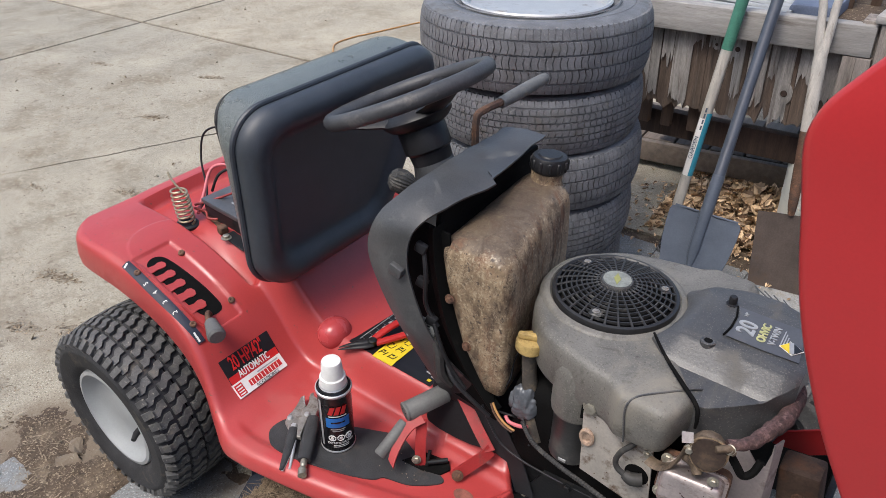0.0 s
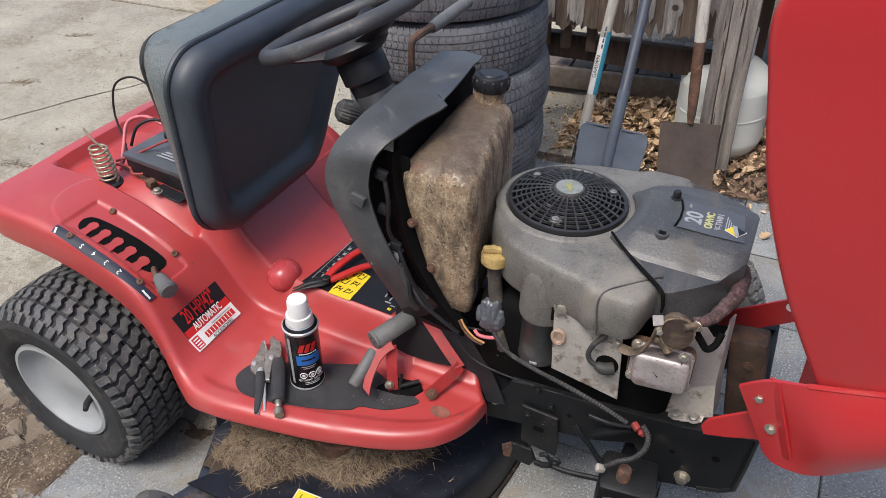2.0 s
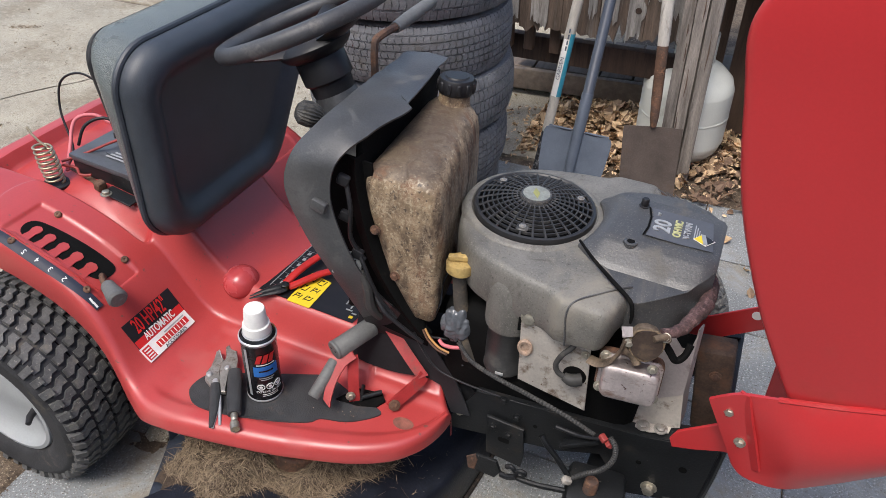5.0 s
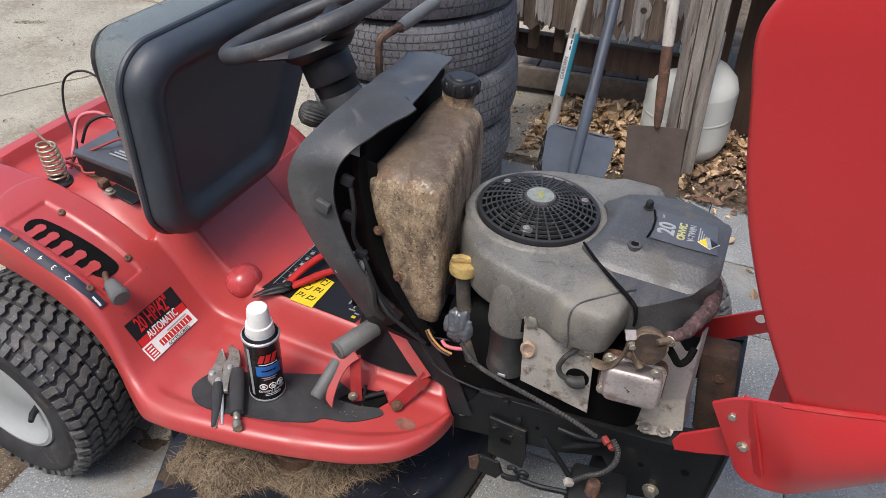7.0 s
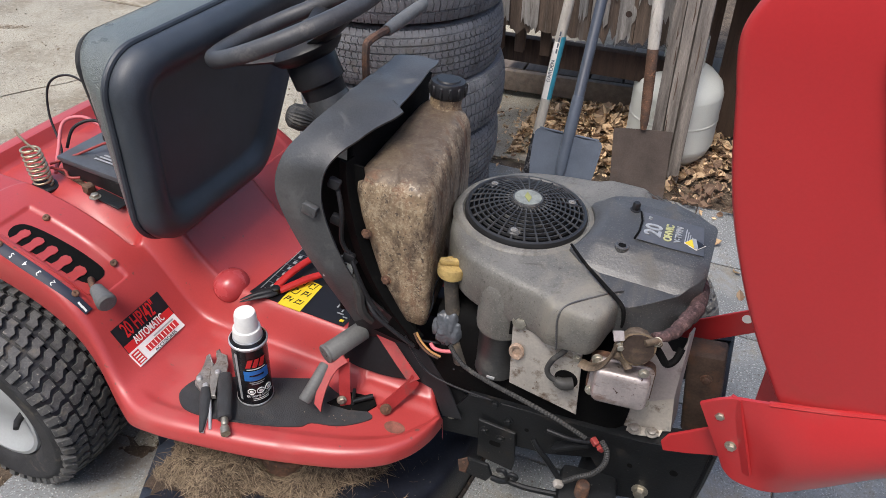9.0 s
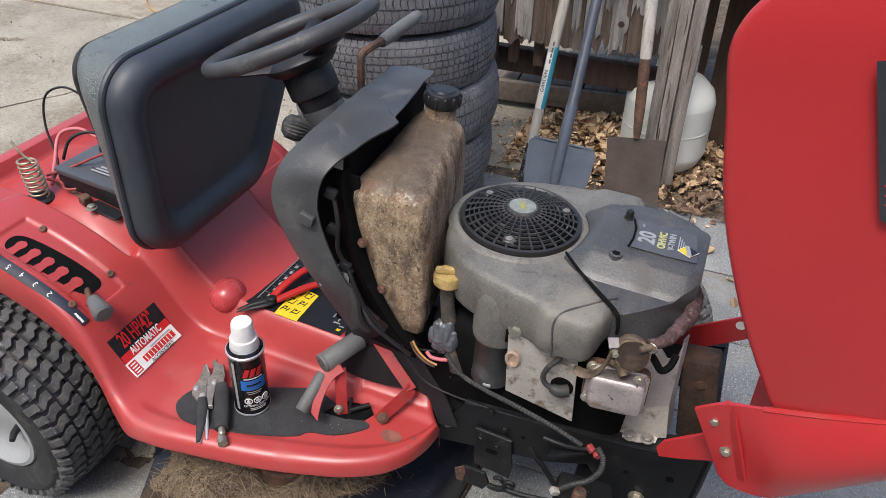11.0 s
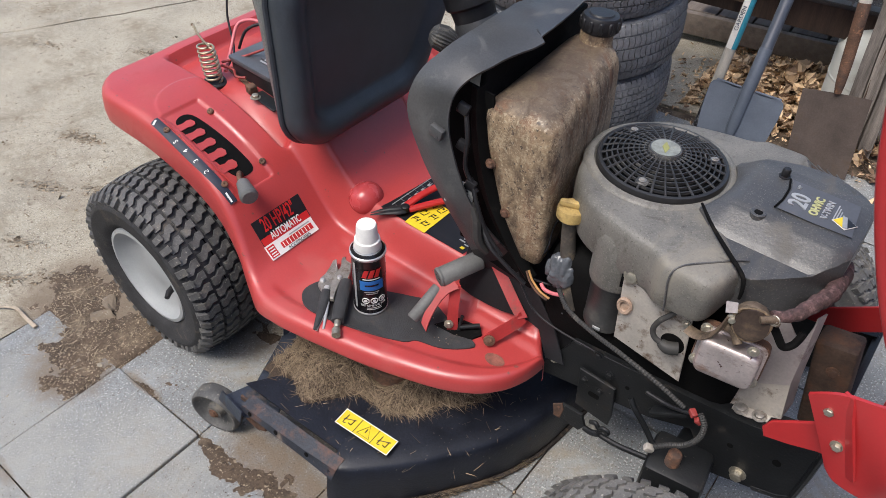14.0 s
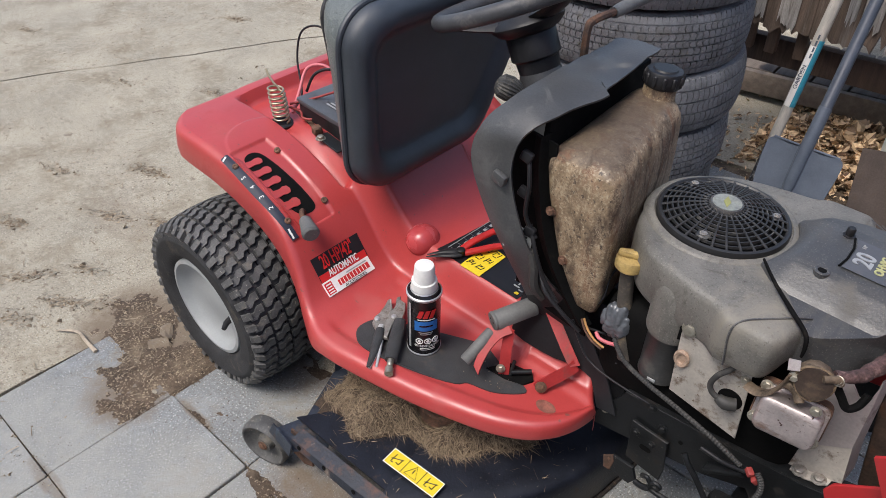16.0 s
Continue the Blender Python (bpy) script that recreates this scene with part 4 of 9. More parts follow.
    for k in range(9):
        box(bm, (0.0016 + 0.0012 * (k % 3), 0.016, 0.0006), tm @ pose(-0.017 + k * 0.0043, -0.006, 0.0), 0)
    for k in range(7):
        box(bm, (0.0035, 0.006, 0.0006), tm @ pose(-0.017 + k * 0.0057, 0.014, 0.0), 0)
    part("tag_print", bm, M["labelk"], tag)
    bm = B()
    tube(bm, spline([(0.69, -0.19, 0.60), (0.70, -0.19, 0.57), (0.705, -0.19, 0.53), (0.72, -0.18, 0.50)], 4), [0.007, 0.009, 0.010, 0.006], 8)
    part("fuse_holder", bm, M["loom"], g)


def tank():
    g = thing("fuel_tank", "", "")
    under(g, mower, Matrix())
    secs = [(0.497, 0.775, 0.804, -0.150, 0.04, 0.010), (0.503, 0.767, 0.810, -0.157, 0.07, 0.014), (0.53, 0.752, 0.814, -0.160, 0.10, 0.018), (0.587, 0.720, 0.816, -0.161, 0.112, 0.020), (0.64, 0.701, 0.815, -0.161, 0.114, 0.022), (0.70, 0.683, 0.814, -0.161, 0.115, 0.022), (0.745, 0.673, 0.811, -0.160, 0.115, 0.024), (0.763, 0.673, 0.807, -0.158, 0.114, 0.024), (0.775, 0.679, 0.801, -0.152, 0.111, 0.026), (0.784, 0.690, 0.790, -0.142, 0.104, 0.026), (0.789, 0.702, 0.776, -0.125, 0.09, 0.018)]
    bm = B()
    rings = []
    for z, x0, x1, y0, y1, r in secs:
        lift = lambda y: 0.016 * smooth((y + 0.05) / 0.15)
        rings.append([(x - 0.14 * (y + 0.155) * smooth((x - 0.70) / 0.08), y, z + (lift(y) if z > 0.7 else 0) + 0.004 * noise.noise(Vector((x * 22, y * 22, z * 22)))) for x, y in rrect(x1 - x0, y1 - y0, r, 6, (x0 + x1) / 2, (y0 + y1) / 2)])
    loft(bm, rings)
    # filler neck with its shoulder
    nm = axis((0.726, 0.081, 0.69), (0.0, 0.08, 1))
    lathe(bm, [(0.036, 0.0), (0.036, 0.07), (0.034, 0.094), (0.0305, 0.104), (0.0285, 0.112), (0.028, 0.13), (0.027, 0.142)], nm, 26)
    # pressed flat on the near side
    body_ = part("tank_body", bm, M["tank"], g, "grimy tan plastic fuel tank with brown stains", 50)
    bm = B()
    cm = axis((0.727, 0.094, 0.826), (0.0, 0.08, 1))
    lathe(bm, [(0.030, -0.008), (0.0325, -0.004), (0.0325, 0.016), (0.030, 0.020), (0.022, 0.0205), (0.020, 0.023), (0.001, 0.023)], cm, 32)
    cap = part("filler_cap", bm, M["blackpl"], g, "black ribbed fuel cap")
    for k in range(12):
        a = 2 * math.pi * k / 12
        bm = B()
        box(bm, (0.006, 0.008, 0.020), cm @ pose(0, 0, 0, 0, 0, math.degrees(a)) @ pose(0.032, 0, 0.006), 0.002, 1)
        part("cap_rib", bm, M["blackpl"], cap)
    for p in ((0.702, -0.163, 0.674), (0.738, -0.161, 0.588)):
        bm = B()
        hexbolt(bm, p, (0.1, -1, 0), 0.0065, 0.006)
        part("tank_bolt", bm, M["rust"], g)


dash()
tank()


# ---- engine ----
def bolt(parent, p, d, r=0.007, h=0.005, material=None, name="bolt"):
    bm = B()
    hexbolt(bm, p, d, r, h)
    return part(name, bm, material or M["bolt"], parent)


def engine():
    g = thing("engine", "", "")
    under(g, mower, Matrix())
    near = [(0.803, 0.0), (0.806, -0.045), (0.818, -0.085), (0.842, -0.122), (0.875, -0.150), (0.915, -0.168), (0.965, -0.182), (1.005, -0.190), (1.026, -0.204), (1.034, -0.2075), (1.060, -0.2085), (1.088, -0.2085), (1.097, -0.206), (1.104, -0.199), (1.111, -0.184), (1.122, -0.150), (1.155, -0.118), (1.192, -0.088), (1.214, -0.055)]
    far = [(x, -y * 0.92) for x, y in near[::-1] if y < 0]
    outline = near + [(1.222, 0.0)] + far
    ol = [p.xy for p in spline([(x, y, 0) for x, y in outline], 4, closed=True)]
    cen = Vector((0.99, 0.0))
    FOOT = [(0.80, 0.595), (0.92, 0.598), (0.965, 0.602), (1.02, 0.604), (1.035, 0.606), (1.105, 0.612), (1.13, 0.632), (1.17, 0.640), (1.25, 0.648)]
    def ring(inset, up, drop=0.0, foot=False):
        out = []
        for p in ol:
            d = (p - cen)
            q = cen + d * (1 - inset / d.length)
            top = up - drop * smooth((p.x - 1.112) / 0.035)
            out.append((q.x, q.y, lerp(FOOT, p.x) + up if foot else top))
        return out
    bm = B()
    loft(bm, [ring(0.016, -0.012, foot=True), ring(0.006, -0.004, foot=True), ring(0.0, 0.012, foot=True), ring(0.0, 0.655, 0.006), ring(0.001, 0.669, 0.012), ring(0.003, 0.6770, 0.015), ring(0.007, 0.6815, 0.017), ring(0.013, 0.6842, 0.018), ring(0.018, 0.6848, 0.018), ring(0.040, 0.6862, 0.018), ring(0.085, 0.688, 0.018), ring(0.12, 0.689, 0.014)])
    cowl = part("cowling", bm, M["cowl"], g, "dusty grey plastic blower housing", 30)
    # rounded corner block over the starter
    bm = B()
    lathe(bm, [(0.0385, 0.551), (0.0415, 0.553), (0.0425, 0.560), (0.0425, 0.632), (0.038, 0.652), (0.028, 0.668), (0.001, 0.676)], pose(0.941, -0.1375, 0), 36)
    part("cowling_lobe", bm, M["cowl"], cowl)
    # raised collar round the fan
    fc = Vector((0.921, 0.0, 0.0))
    bm = B()
    lathe(bm, [(0.124, 0.680), (0.119, 0.6885), (0.114, 0.6905), (0.108, 0.691), (0.106, 0.688), (0.10, 0.682)], pose(*fc), 56)
    part("fan_collar", bm, M["cowl"], cowl)
    # rotating screen, domed: rim, black disc for the shade behind, rings, spokes, hub
    RS = 0.0985
    dome = lambda r: 0.7165 - 0.0200 * (r / RS) ** 2
    s = B()
    lathe(s, [(0.1040, 0.682), (0.1048, 0.692), (0.1030, 0.6975), (0.0985, 0.6988), (0.0960, 0.6965), (0.0955, 0.684)], pose(*fc), 72, closed=True)
    screen = part("fan_screen", s, M["screen"], g, "round black plastic engine screen, dusty")
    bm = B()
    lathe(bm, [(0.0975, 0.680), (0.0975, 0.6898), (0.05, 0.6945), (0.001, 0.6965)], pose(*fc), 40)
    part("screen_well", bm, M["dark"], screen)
    for k in range(8):
        r = 0.0325 + 0.0081 * k
        bm = B()
        z = dome(r)
        lathe(bm, [(r - 0.0012, z - 0.0045), (r + 0.0012, z - 0.0045), (r + 0.0009, z), (r - 0.0009, z)], pose(*fc), 64, closed=True)
        part("screen_ring", bm, M["screenbar"], screen)
    me = None
    for k in range(28):
        a = 2 * math.pi * k / 28
        if me is None:
            bm = B()
            pts = [(0.024, 0.0), (0.053, 0.0015), (0.078, 0.003), (0.0975, 0.005)]
            tube(bm, [(x, y, dome(x) - 0.0008) for x, y in pts], [0.0014, 0.0017, 0.0019, 0.0022], 6)
            ob = part("screen_spoke", bm, M["screenbar"], screen)
            me = ob.data
        else:
            ob = new("screen_spoke", me)
            ob.parent = screen
        ob.matrix_basis = pose(*fc, 0, 0, math.degrees(a))
    bm = B()
    lathe(bm, [(0.0265, 0.704), (0.0272, 0.7155), (0.0255, 0.7185), (0.0235, 0.7180), (0.001, 0.7182)], pose(*fc), 40)
    hub = part("screen_hub", bm, M["cover"], screen)
    bm = B()
    plate(bm, [(0.0228 * math.cos(a), 0.0228 * math.sin(a)) for a in (2 * math.pi * k / 36 for k in range(36))], 0.0007, pose(fc.x, fc.y, 0.7184))
    badge = part("hub_badge", bm, mat("worn_badge", (0.30, 0.31, 0.27), 0.35, 0.3, var=0.25, scale=90, bump=0.05, dirt=(0.42, 0.41, 0.34), amount=0.35, dscale=60), hub, "worn silver-grey badge")
    bm = B()
    plate(bm, [(-0.016, -0.0035), (0.0, -0.0060), (0.016, 0.0035), (0.0, 0.0060)], 0.0006, pose(fc.x, fc.y, 0.7193, 0, 0, 100))
    part("badge_mark", bm, mat("olive_badge_print", (0.30, 0.30, 0.10), 0.4, var=0.1, scale=60, bump=0.02), badge)
    for a in (25, 145, 265):
        a = radians(a + 8)
        c = Vector((fc.x + 0.080 * math.cos(a), fc.y + 0.080 * math.sin(a), 0))
        bm = B()
        box(bm, (0.018, 0.020, 0.004), pose(c.x, c.y, dome(0.080) - 0.002, 0, 0, math.degrees(a)), 0.002, 1)
        boss = part("screw_boss", bm, M["screenbar"], screen)
        bolt(boss, (c.x, c.y, dome(0.080) + 0.000), (0, 0, 1), 0.0042, 0.0022, M["steel"], "screen_screw")
    # front cover: near shelf, crease, raised middle
    YN = [(1.017, -0.070), (1.051, -0.104), (1.09, -0.136), (1.122, -0.157), (1.135, -0.154), (1.16, -0.135), (1.195, -0.102), (1.218, -0.075), (1.228, -0.058)]
    YF = [(1.017, 0.064), (1.05, 0.098), (1.10, 0.128), (1.15, 0.136), (1.19, 0.112), (1.218, 0.085), (1.228, 0.068)]
    PR = [(-0.17, 0.678), (-0.135, 0.6835), (-0.100, 0.6855), (-0.092, 0.692), (-0.060, 0.7120), (-0.048, 0.7160), (0.05, 0.7185), (0.072, 0.7175), (0.082, 0.708), (0.14, 0.697)]
    def ctop(x, y):
        z = lerp(PR, y)
        hump = smooth((x - 1.020) / 0.04)
        return 0.6925 + (z - 0.6925) * (0.25 + 0.75 * hump) - 0.004 * smooth((x - 1.205) / 0.02)
    bm = B()
    rows = []
    nu, nv = 40, 72
    for i in range(nu + 1):
        x0 = 1.017 + 0.211 * i / nu
        lo, hi = lerp(YN, x0), lerp(YF, x0)
        line = []
        for j in range(nv + 1):
            q = j / nv * (len(PR) - 1)
            q0 = min(int(q), len(PR) - 2)
            y = PR[q0][0] + (PR[q0 + 1][0] - PR[q0][0]) * (q - q0)
            y = min(hi - 2e-4 * (nv - j), max(lo + 2e-4 * j, y))
            x = x0 + (1 - i / nu) ** 2 * 0.020 * max(0.0, 1 - (y / 0.067) ** 2)
            d = min(i, nu - i if i > nu / 2 else 99, j, nv - j) 
            line.append(Vector((x, y, ctop(x, y) - (0.0035 if d == 0 else 0.0))))
        rows.append(line)
    edge = rows[0] + [r[-1] for r in rows[1:]] + rows[-1][::-1][1:] + [r[0] for r in rows[::-1][1:-1]]
    vs = [[bm.verts.new(q) for q in r] for r in rows]
    for i in range(nu):
        for j in range(nv):
            bm.faces.new((vs[i][j], vs[i + 1][j], vs[i + 1][j + 1], vs[i][j + 1]))
    ev = vs[0] + [r[-1] for r in vs[1:]] + vs[-1][::-1][1:] + [r[0] for r in vs[::-1][1:-1]]
    lowv = [bm.verts.new((q.x + (0.002 if q.x > 1.1 else 0), q.y, 0.678 - 0.062 * smooth((q.x - 1.07) / 0.06))) for q in edge]
    for a in range(len(ev)):
        b = (a + 1) % len(ev)
        bm.faces.new((ev[a], ev[b], lowv[b], lowv[a]))
    cover = part("engine_cover", bm, M["cover"], g, "dark grey plastic air filter cover", 26)
    # decal, its print read from the near side
    lm = pose(1.163, 0.006, 0.7186, 1.0, 0.6, 2)
    bm = B()
    arc = [(-0.053, -0.036), (-0.049, -0.012), (-0.049, 0.018), (-0.055, 0.043), (0.044, 0.041), (0.051, -0.036), (0.0, -0.038)]
    plate(bm, arc[::-1], 0.0008, lm)
    dec = part("engine_decal", bm, mat("grey_decal", (0.088, 0.092, 0.102), 0.32, var=0.12, scale=30, bump=0.03, dirt=(0.15, 0.145, 0.135), amount=0.30, dscale=20), cover, "grey printed engine decal")
    t = lm @ pose(0, 0, 0.0014, 0, 0, 90) @ Matrix.Diagonal((0.90, 1.02, 1, 1))
    lettering("decal_print", "20", 0.036, t @ pose(-0.002, 0.030, 0), M["silver"], dec, bold=0.0009)
    lettering("decal_print", "HP", 0.008, t @ pose(0.033, 0.040, 0), M["silver"], dec)
    lettering("decal_print", "OHVIC", 0.0165, t @ pose(0.001, 0.007, 0), mat("faded_yellow_print", (0.46, 0.46, 0.22), 0.45, var=0.1, scale=60, bump=0.02), dec, bold=0.0006)
    lettering("decal_print", "V-TWIN", 0.0140, t @ pose(0.003, -0.008, 0), M["silver"], dec, bold=0.0004)
    for k in range(4):
        bm = B()
        box(bm, (0.040 - 0.006 * k, 0.0016, 0.0006), t @ pose(0.006 - 0.004 * k, -0.0185 - k * 0.0034, 0))
        part("decal_bar", bm, M["silver"], dec)
    bm = B()
    dm = t @ pose(-0.014, -0.034, 0, 0, 0, 12)
    plate(bm, [(-0.017, 0), (0, -0.017), (0.017, 0), (0, 0.017)], 0.0008, dm)
    part("decal_mark", bm, M["white"], dec)
    bm = B()
    plate(bm, [(-0.0145, 0.0015), (0.0145, 0.0015), (0, 0.0155)], 0.0008, dm @ pose(0, 0, 0.0006))
    part("decal_mark", bm, M["labely"], dec)
    bm = B()
    plate(bm, [(-0.0145, -0.0015), (0, -0.0155), (0.0145, -0.0015)], 0.0008, dm @ pose(0, 0, 0.0006))
    part("decal_mark", bm, M["labelk"], dec)
    bm = B()
    box(bm, (0.028, 0.0062, 0.0008), dm @ pose(0, 0, 0.0018))
    part("decal_mark", bm, M["silver"], dec)
    bm = B()
    tube(bm, [lm @ Vector((x - 0.0035, y, 0.0)) for x, y in arc[:4]], 0.0016, 6)
    part("decal_groove", bm, M["dark"], cover)
    # hole boss and thumb nut
    bm = B()
    lathe(bm, [(0.013, 0.705), (0.0115, 0.7150), (0.009, 0.7162), (0.006, 0.7150)], pose(1.094, -0.054, 0), 22)
    cb = part("cover_boss", bm, M["cover"], cover)
    # black disc gives the boss its shaded inside
    bm = B()
    lathe(bm, [(0.0062, 0.7145), (0.0062, 0.7155), (0.001, 0.7156)], pose(1.094, -0.054, 0), 14)
    part("boss_hole", bm, M["dark"], cb)
    bm = B()
    lathe(bm, [(0.0095, 0.712), (0.0095, 0.7195), (0.0065, 0.7205), (0.0065, 0.731), (0.005, 0.733), (0.001, 0.733)], pose(1.093, 0.05, 0), 8)
    part("cover_nut", bm, M["blackpl"], cover)
    # black seam strap and the spark plug lead over the corner of the housing
    bm = B()
    tube(bm, spline([(1.018, -0.068, 0.6995), (1.051, -0.105, 0.698), (1.09, -0.139, 0.6945), (1.122, -0.162, 0.687), (1.130, -0.170, 0.672), (1.131, -0.172, 0.655)], 6), [0.002, 0.0026, 0.0034, 0.0034, 0.003, 0.002], 8)
    part("cowling_seam", bm, M["dark"], cowl)
    # thin darker tube paints the shadow line of a moulded groove
    bm = B()
    tube(bm, spline([(1.118, -0.126, 0.6855), (1.104, -0.138, 0.6865), (1.078, -0.166, 0.6865), (1.058, -0.186, 0.6860), (1.046, -0.200, 0.6820), (1.042, -0.2075, 0.672), (1.042, -0.2098, 0.655), (1.045, -0.2100, 0.632), (1.048, -0.2100, 0.606)], 6), 0.0016, 8)
    part("moulded_bead", bm, M["cover"], cowl)
    bm = B()
    tube(bm, spline([(1.066, -0.192, 0.610), (1.058, -0.194, 0.590), (1.046, -0.198, 0.572), (1.040, -0.199, 0.550), (1.046, -0.199, 0.535), (1.062, -0.198, 0.528)], 6), 0.0045, 10)
    part("plug_lead", bm, M["loom"], g, "short grey-black spark plug lead")
    bm = B()
    tube(bm, spline([(1.056, -0.198, 0.530), (1.068, -0.197, 0.526), (1.082, -0.190, 0.527)], 4), [0.007, 0.0105, 0.010], 12)
    part("plug_boot", bm, M["loom"], g, "dusty black spark plug boot")
    # near side: baffle plate
    bm = B()
    f = Matrix(((1, 0, 0, 0.965), (0, 0, -1, -0.178), (0, 1, 0, 0.47), (0, 0, 0, 1)))
    plate(bm, [(0.014, 0.0), (0.133, -0.020), (0.1225, 0.098), (0.118, 0.140), (0.012, 0.150), (0.005, 0.146), (0.006, 0.12)], 0.003, f, 0.001, 1)
    pl = part("baffle_plate", bm, M["plate"], g, "stained galvanised side plate")
    # flat black disc paints the shade of the plug hole
    bm = B()
    lathe(bm, [(0.019, 0), (0.019, 0.0012), (0.014, 0.0014), (0.001, 0.0014)], axis((1.070, -0.1815, 0.523), (0, -1, 0)), 24)
    part("plate_hole", bm, M["dark"], pl)
    bm = B()
    lathe(bm, [(0.0135, 0), (0.0155, 0.004), (0.0125, 0.007), (0.0085, 0.006), (0.0075, 0.003), (0.001, 0.003)], axis((0.984, -0.1815, 0.549), (0, -1, 0)) @ Matrix.Diagonal((0.85, 1.2, 0.9, 1)), 16)
    part("plate_grommet", bm, mat("rusty_tan_grommet", (0.42, 0.30, 0.22), 0.7, var=0.35, scale=60, bump=0.4, dirt=(0.18, 0.10, 0.06), amount=0.4, dscale=60), pl)
    bolt(pl, (0.9825, -0.181, 0.611), (0.1, -1, 0.2), 0.0095, 0.009)
    bolt(pl, (1.080, -0.182, 0.575), (0, -1, 0.1), 0.005, 0.004)
    # starter body under the housing's corner
    bm = B()
    lathe(bm, [(0.033, 0.450), (0.0365, 0.452), (0.0365, 0.462), (0.0355, 0.464), (0.0355, 0.540), (0.037, 0.542), (0.037, 0.560)], pose(0.941, -0.1375, 0), 32)
    st = part("starter_motor", bm, mat("satin_grey_starter", (0.040, 0.040, 0.040), 0.4, var=0.25, scale=20, bump=0.15, dirt=(0.12, 0.115, 0.10), amount=0.36, dscale=14), g, "dusty black cylindrical starter motor")
    bm = B()
    box(bm, (0.014, 0.003, 0.006), pose(0.944, -0.1735, 0.459), 0.001)
    part("starter_tag", bm, M["silver"], st)
    # uncut slot: a near-black box stands for its shade
    bm = B()
    box(bm, (0.010, 0.004, 0.030), pose(0.970, -0.176, 0.590, 0, 0, 20), 0.001, 1)
    part("housing_slot", bm, M["dark"], cowl)
    # valve cover, rounded bright box
    bm = B()
    vm = Matrix.LocRotScale((1.153, -0.205, 0.575), Euler((radians(72), 0, radians(8))), (0.90, 0.86, 0.95))
    r0 = rrect(0.094, 0.066, 0.012, 5)
    def sc(k, z):
        return [vm @ Vector((x * k, y * k, z)) for x, y in r0]
    loft(bm, [sc(1.10, -0.016), sc(1.10, -0.012), sc(0.99, -0.011), sc(0.985, 0.008), sc(0.965, 0.015), sc(0.92, 0.0205), sc(0.86, 0.0225), sc(0.5, 0.0228)])
    vc = part("valve_cover", bm, M["alu"], g, "bright pressed metal valve cover", 50)
    for x, y in ((-0.045, -0.031), (0.045, -0.031), (-0.045, 0.031)):
        bolt(vc, vm @ Vector((x, y, -0.012)), vm.to_3x3().normalized() @ Vector((0, 0, 1)), 0.006, 0.004)
    bm = B()
    loft(bm, [sc(1.16, -0.034), sc(1.16, -0.020), sc(1.14, -0.0165)])
    part("head_gasket_face", bm, M["rust"], g, "oily rust-brown cylinder head face", 30)
    # oily castings round the cylinder head
    oily = mat("oily_brown_casting", (0.17, 0.125, 0.085), 0.6, 0.4, var=0.4, scale=40, bump=0.4, dirt=(0.045, 0.033, 0.025), amount=0.42, dscale=34)
    bm = B()
    lathe(bm, [(0.022, -0.020), (0.025, -0.012), (0.026, 0.004), (0.024, 0.009), (0.018, 0.011), (0.016, 0.006), (0.001, 0.006)], axis((1.160, -0.196, 0.650), (0.25, -0.9, 0.3)), 12)
    box(bm, (0.042, 0.03, 0.022), pose(1.150, -0.188, 0.628, 0, 10, 10), 0.006)
    so = part("governor_housing", bm, oily, g, "oily brown cast governor housing")
    bm = B()
    lathe(bm, [(0.0235, 0.009), (0.0230, 0.0125), (0.001, 0.0135)], axis((1.160, -0.196, 0.650), (0.25, -0.9, 0.3)), 16)
    part("governor_face", bm, mat("oily_dark_brown", (0.045, 0.030, 0.022), 0.45, var=0.4, scale=40, bump=0.3, dirt=(0.12, 0.085, 0.05), amount=0.3, dscale=30), so, "dark brown oily face")
    bm = B()
    tube(bm, [axis((1.160, -0.196, 0.650), (0.25, -0.9, 0.3)) @ Vector(((0.0245 + 0.0012 * math.sin(3 * a)) * math.cos(a), (0.0245 + 0.0012 * math.sin(3 * a)) * math.sin(a), 0.008)) for a in (2 * math.pi * k / 22 for k in range(22))], 0.0022, 6, closed=True)
    part("governor_rim", bm, mat("oily_gold_rim", (0.22, 0.16, 0.10), 0.55, 0.4, var=0.45, scale=60, bump=0.3, dirt=(0.12, 0.08, 0.05), amount=0.4, dscale=50), so, "oily golden rim")
    for a, b, r in (((1.128, -0.204, 0.632), (1.158, -0.214, 0.618), 0.007), ((1.170, -0.205, 0.668), (1.190, -0.190, 0.660), 0.005)):
        bm = B()
        tube(bm, spline([a, tuple((x + y) / 2 + 0.004 for x, y in zip(a, b)), b], 3), [r, r * 1.2, r * 0.9], 10)
        part("cast_arm", bm, oily, so)
    bm = B()
    plate(bm, [(-0.008, -0.008), (0.007, -0.008), (0.008, 0.006), (-0.007, 0.008)], 0.002, pose(1.132, -0.208, 0.670, 62, -15, 20))
    part("bracket_tab", bm, M["shield"], so)
    bm = B()
    tube(bm, spline([(1.088, -0.206, 0.592), (1.105, -0.210, 0.594), (1.120, -0.211, 0.606), (1.130, -0.210, 0.630), (1.134, -0.209, 0.655)], 4), [0.010, 0.011, 0.010, 0.009, 0.008], 8, flat=0.35)
    part("throttle_plate", bm, oily, so)
    bolt(so, (1.138, -0.210, 0.652), (0.3, -0.9, 0.25), 0.0050, 0.006)
    bolt(so, (1.180, -0.216, 0.622), (0.2, -0.9, 0.2), 0.0055, 0.005)
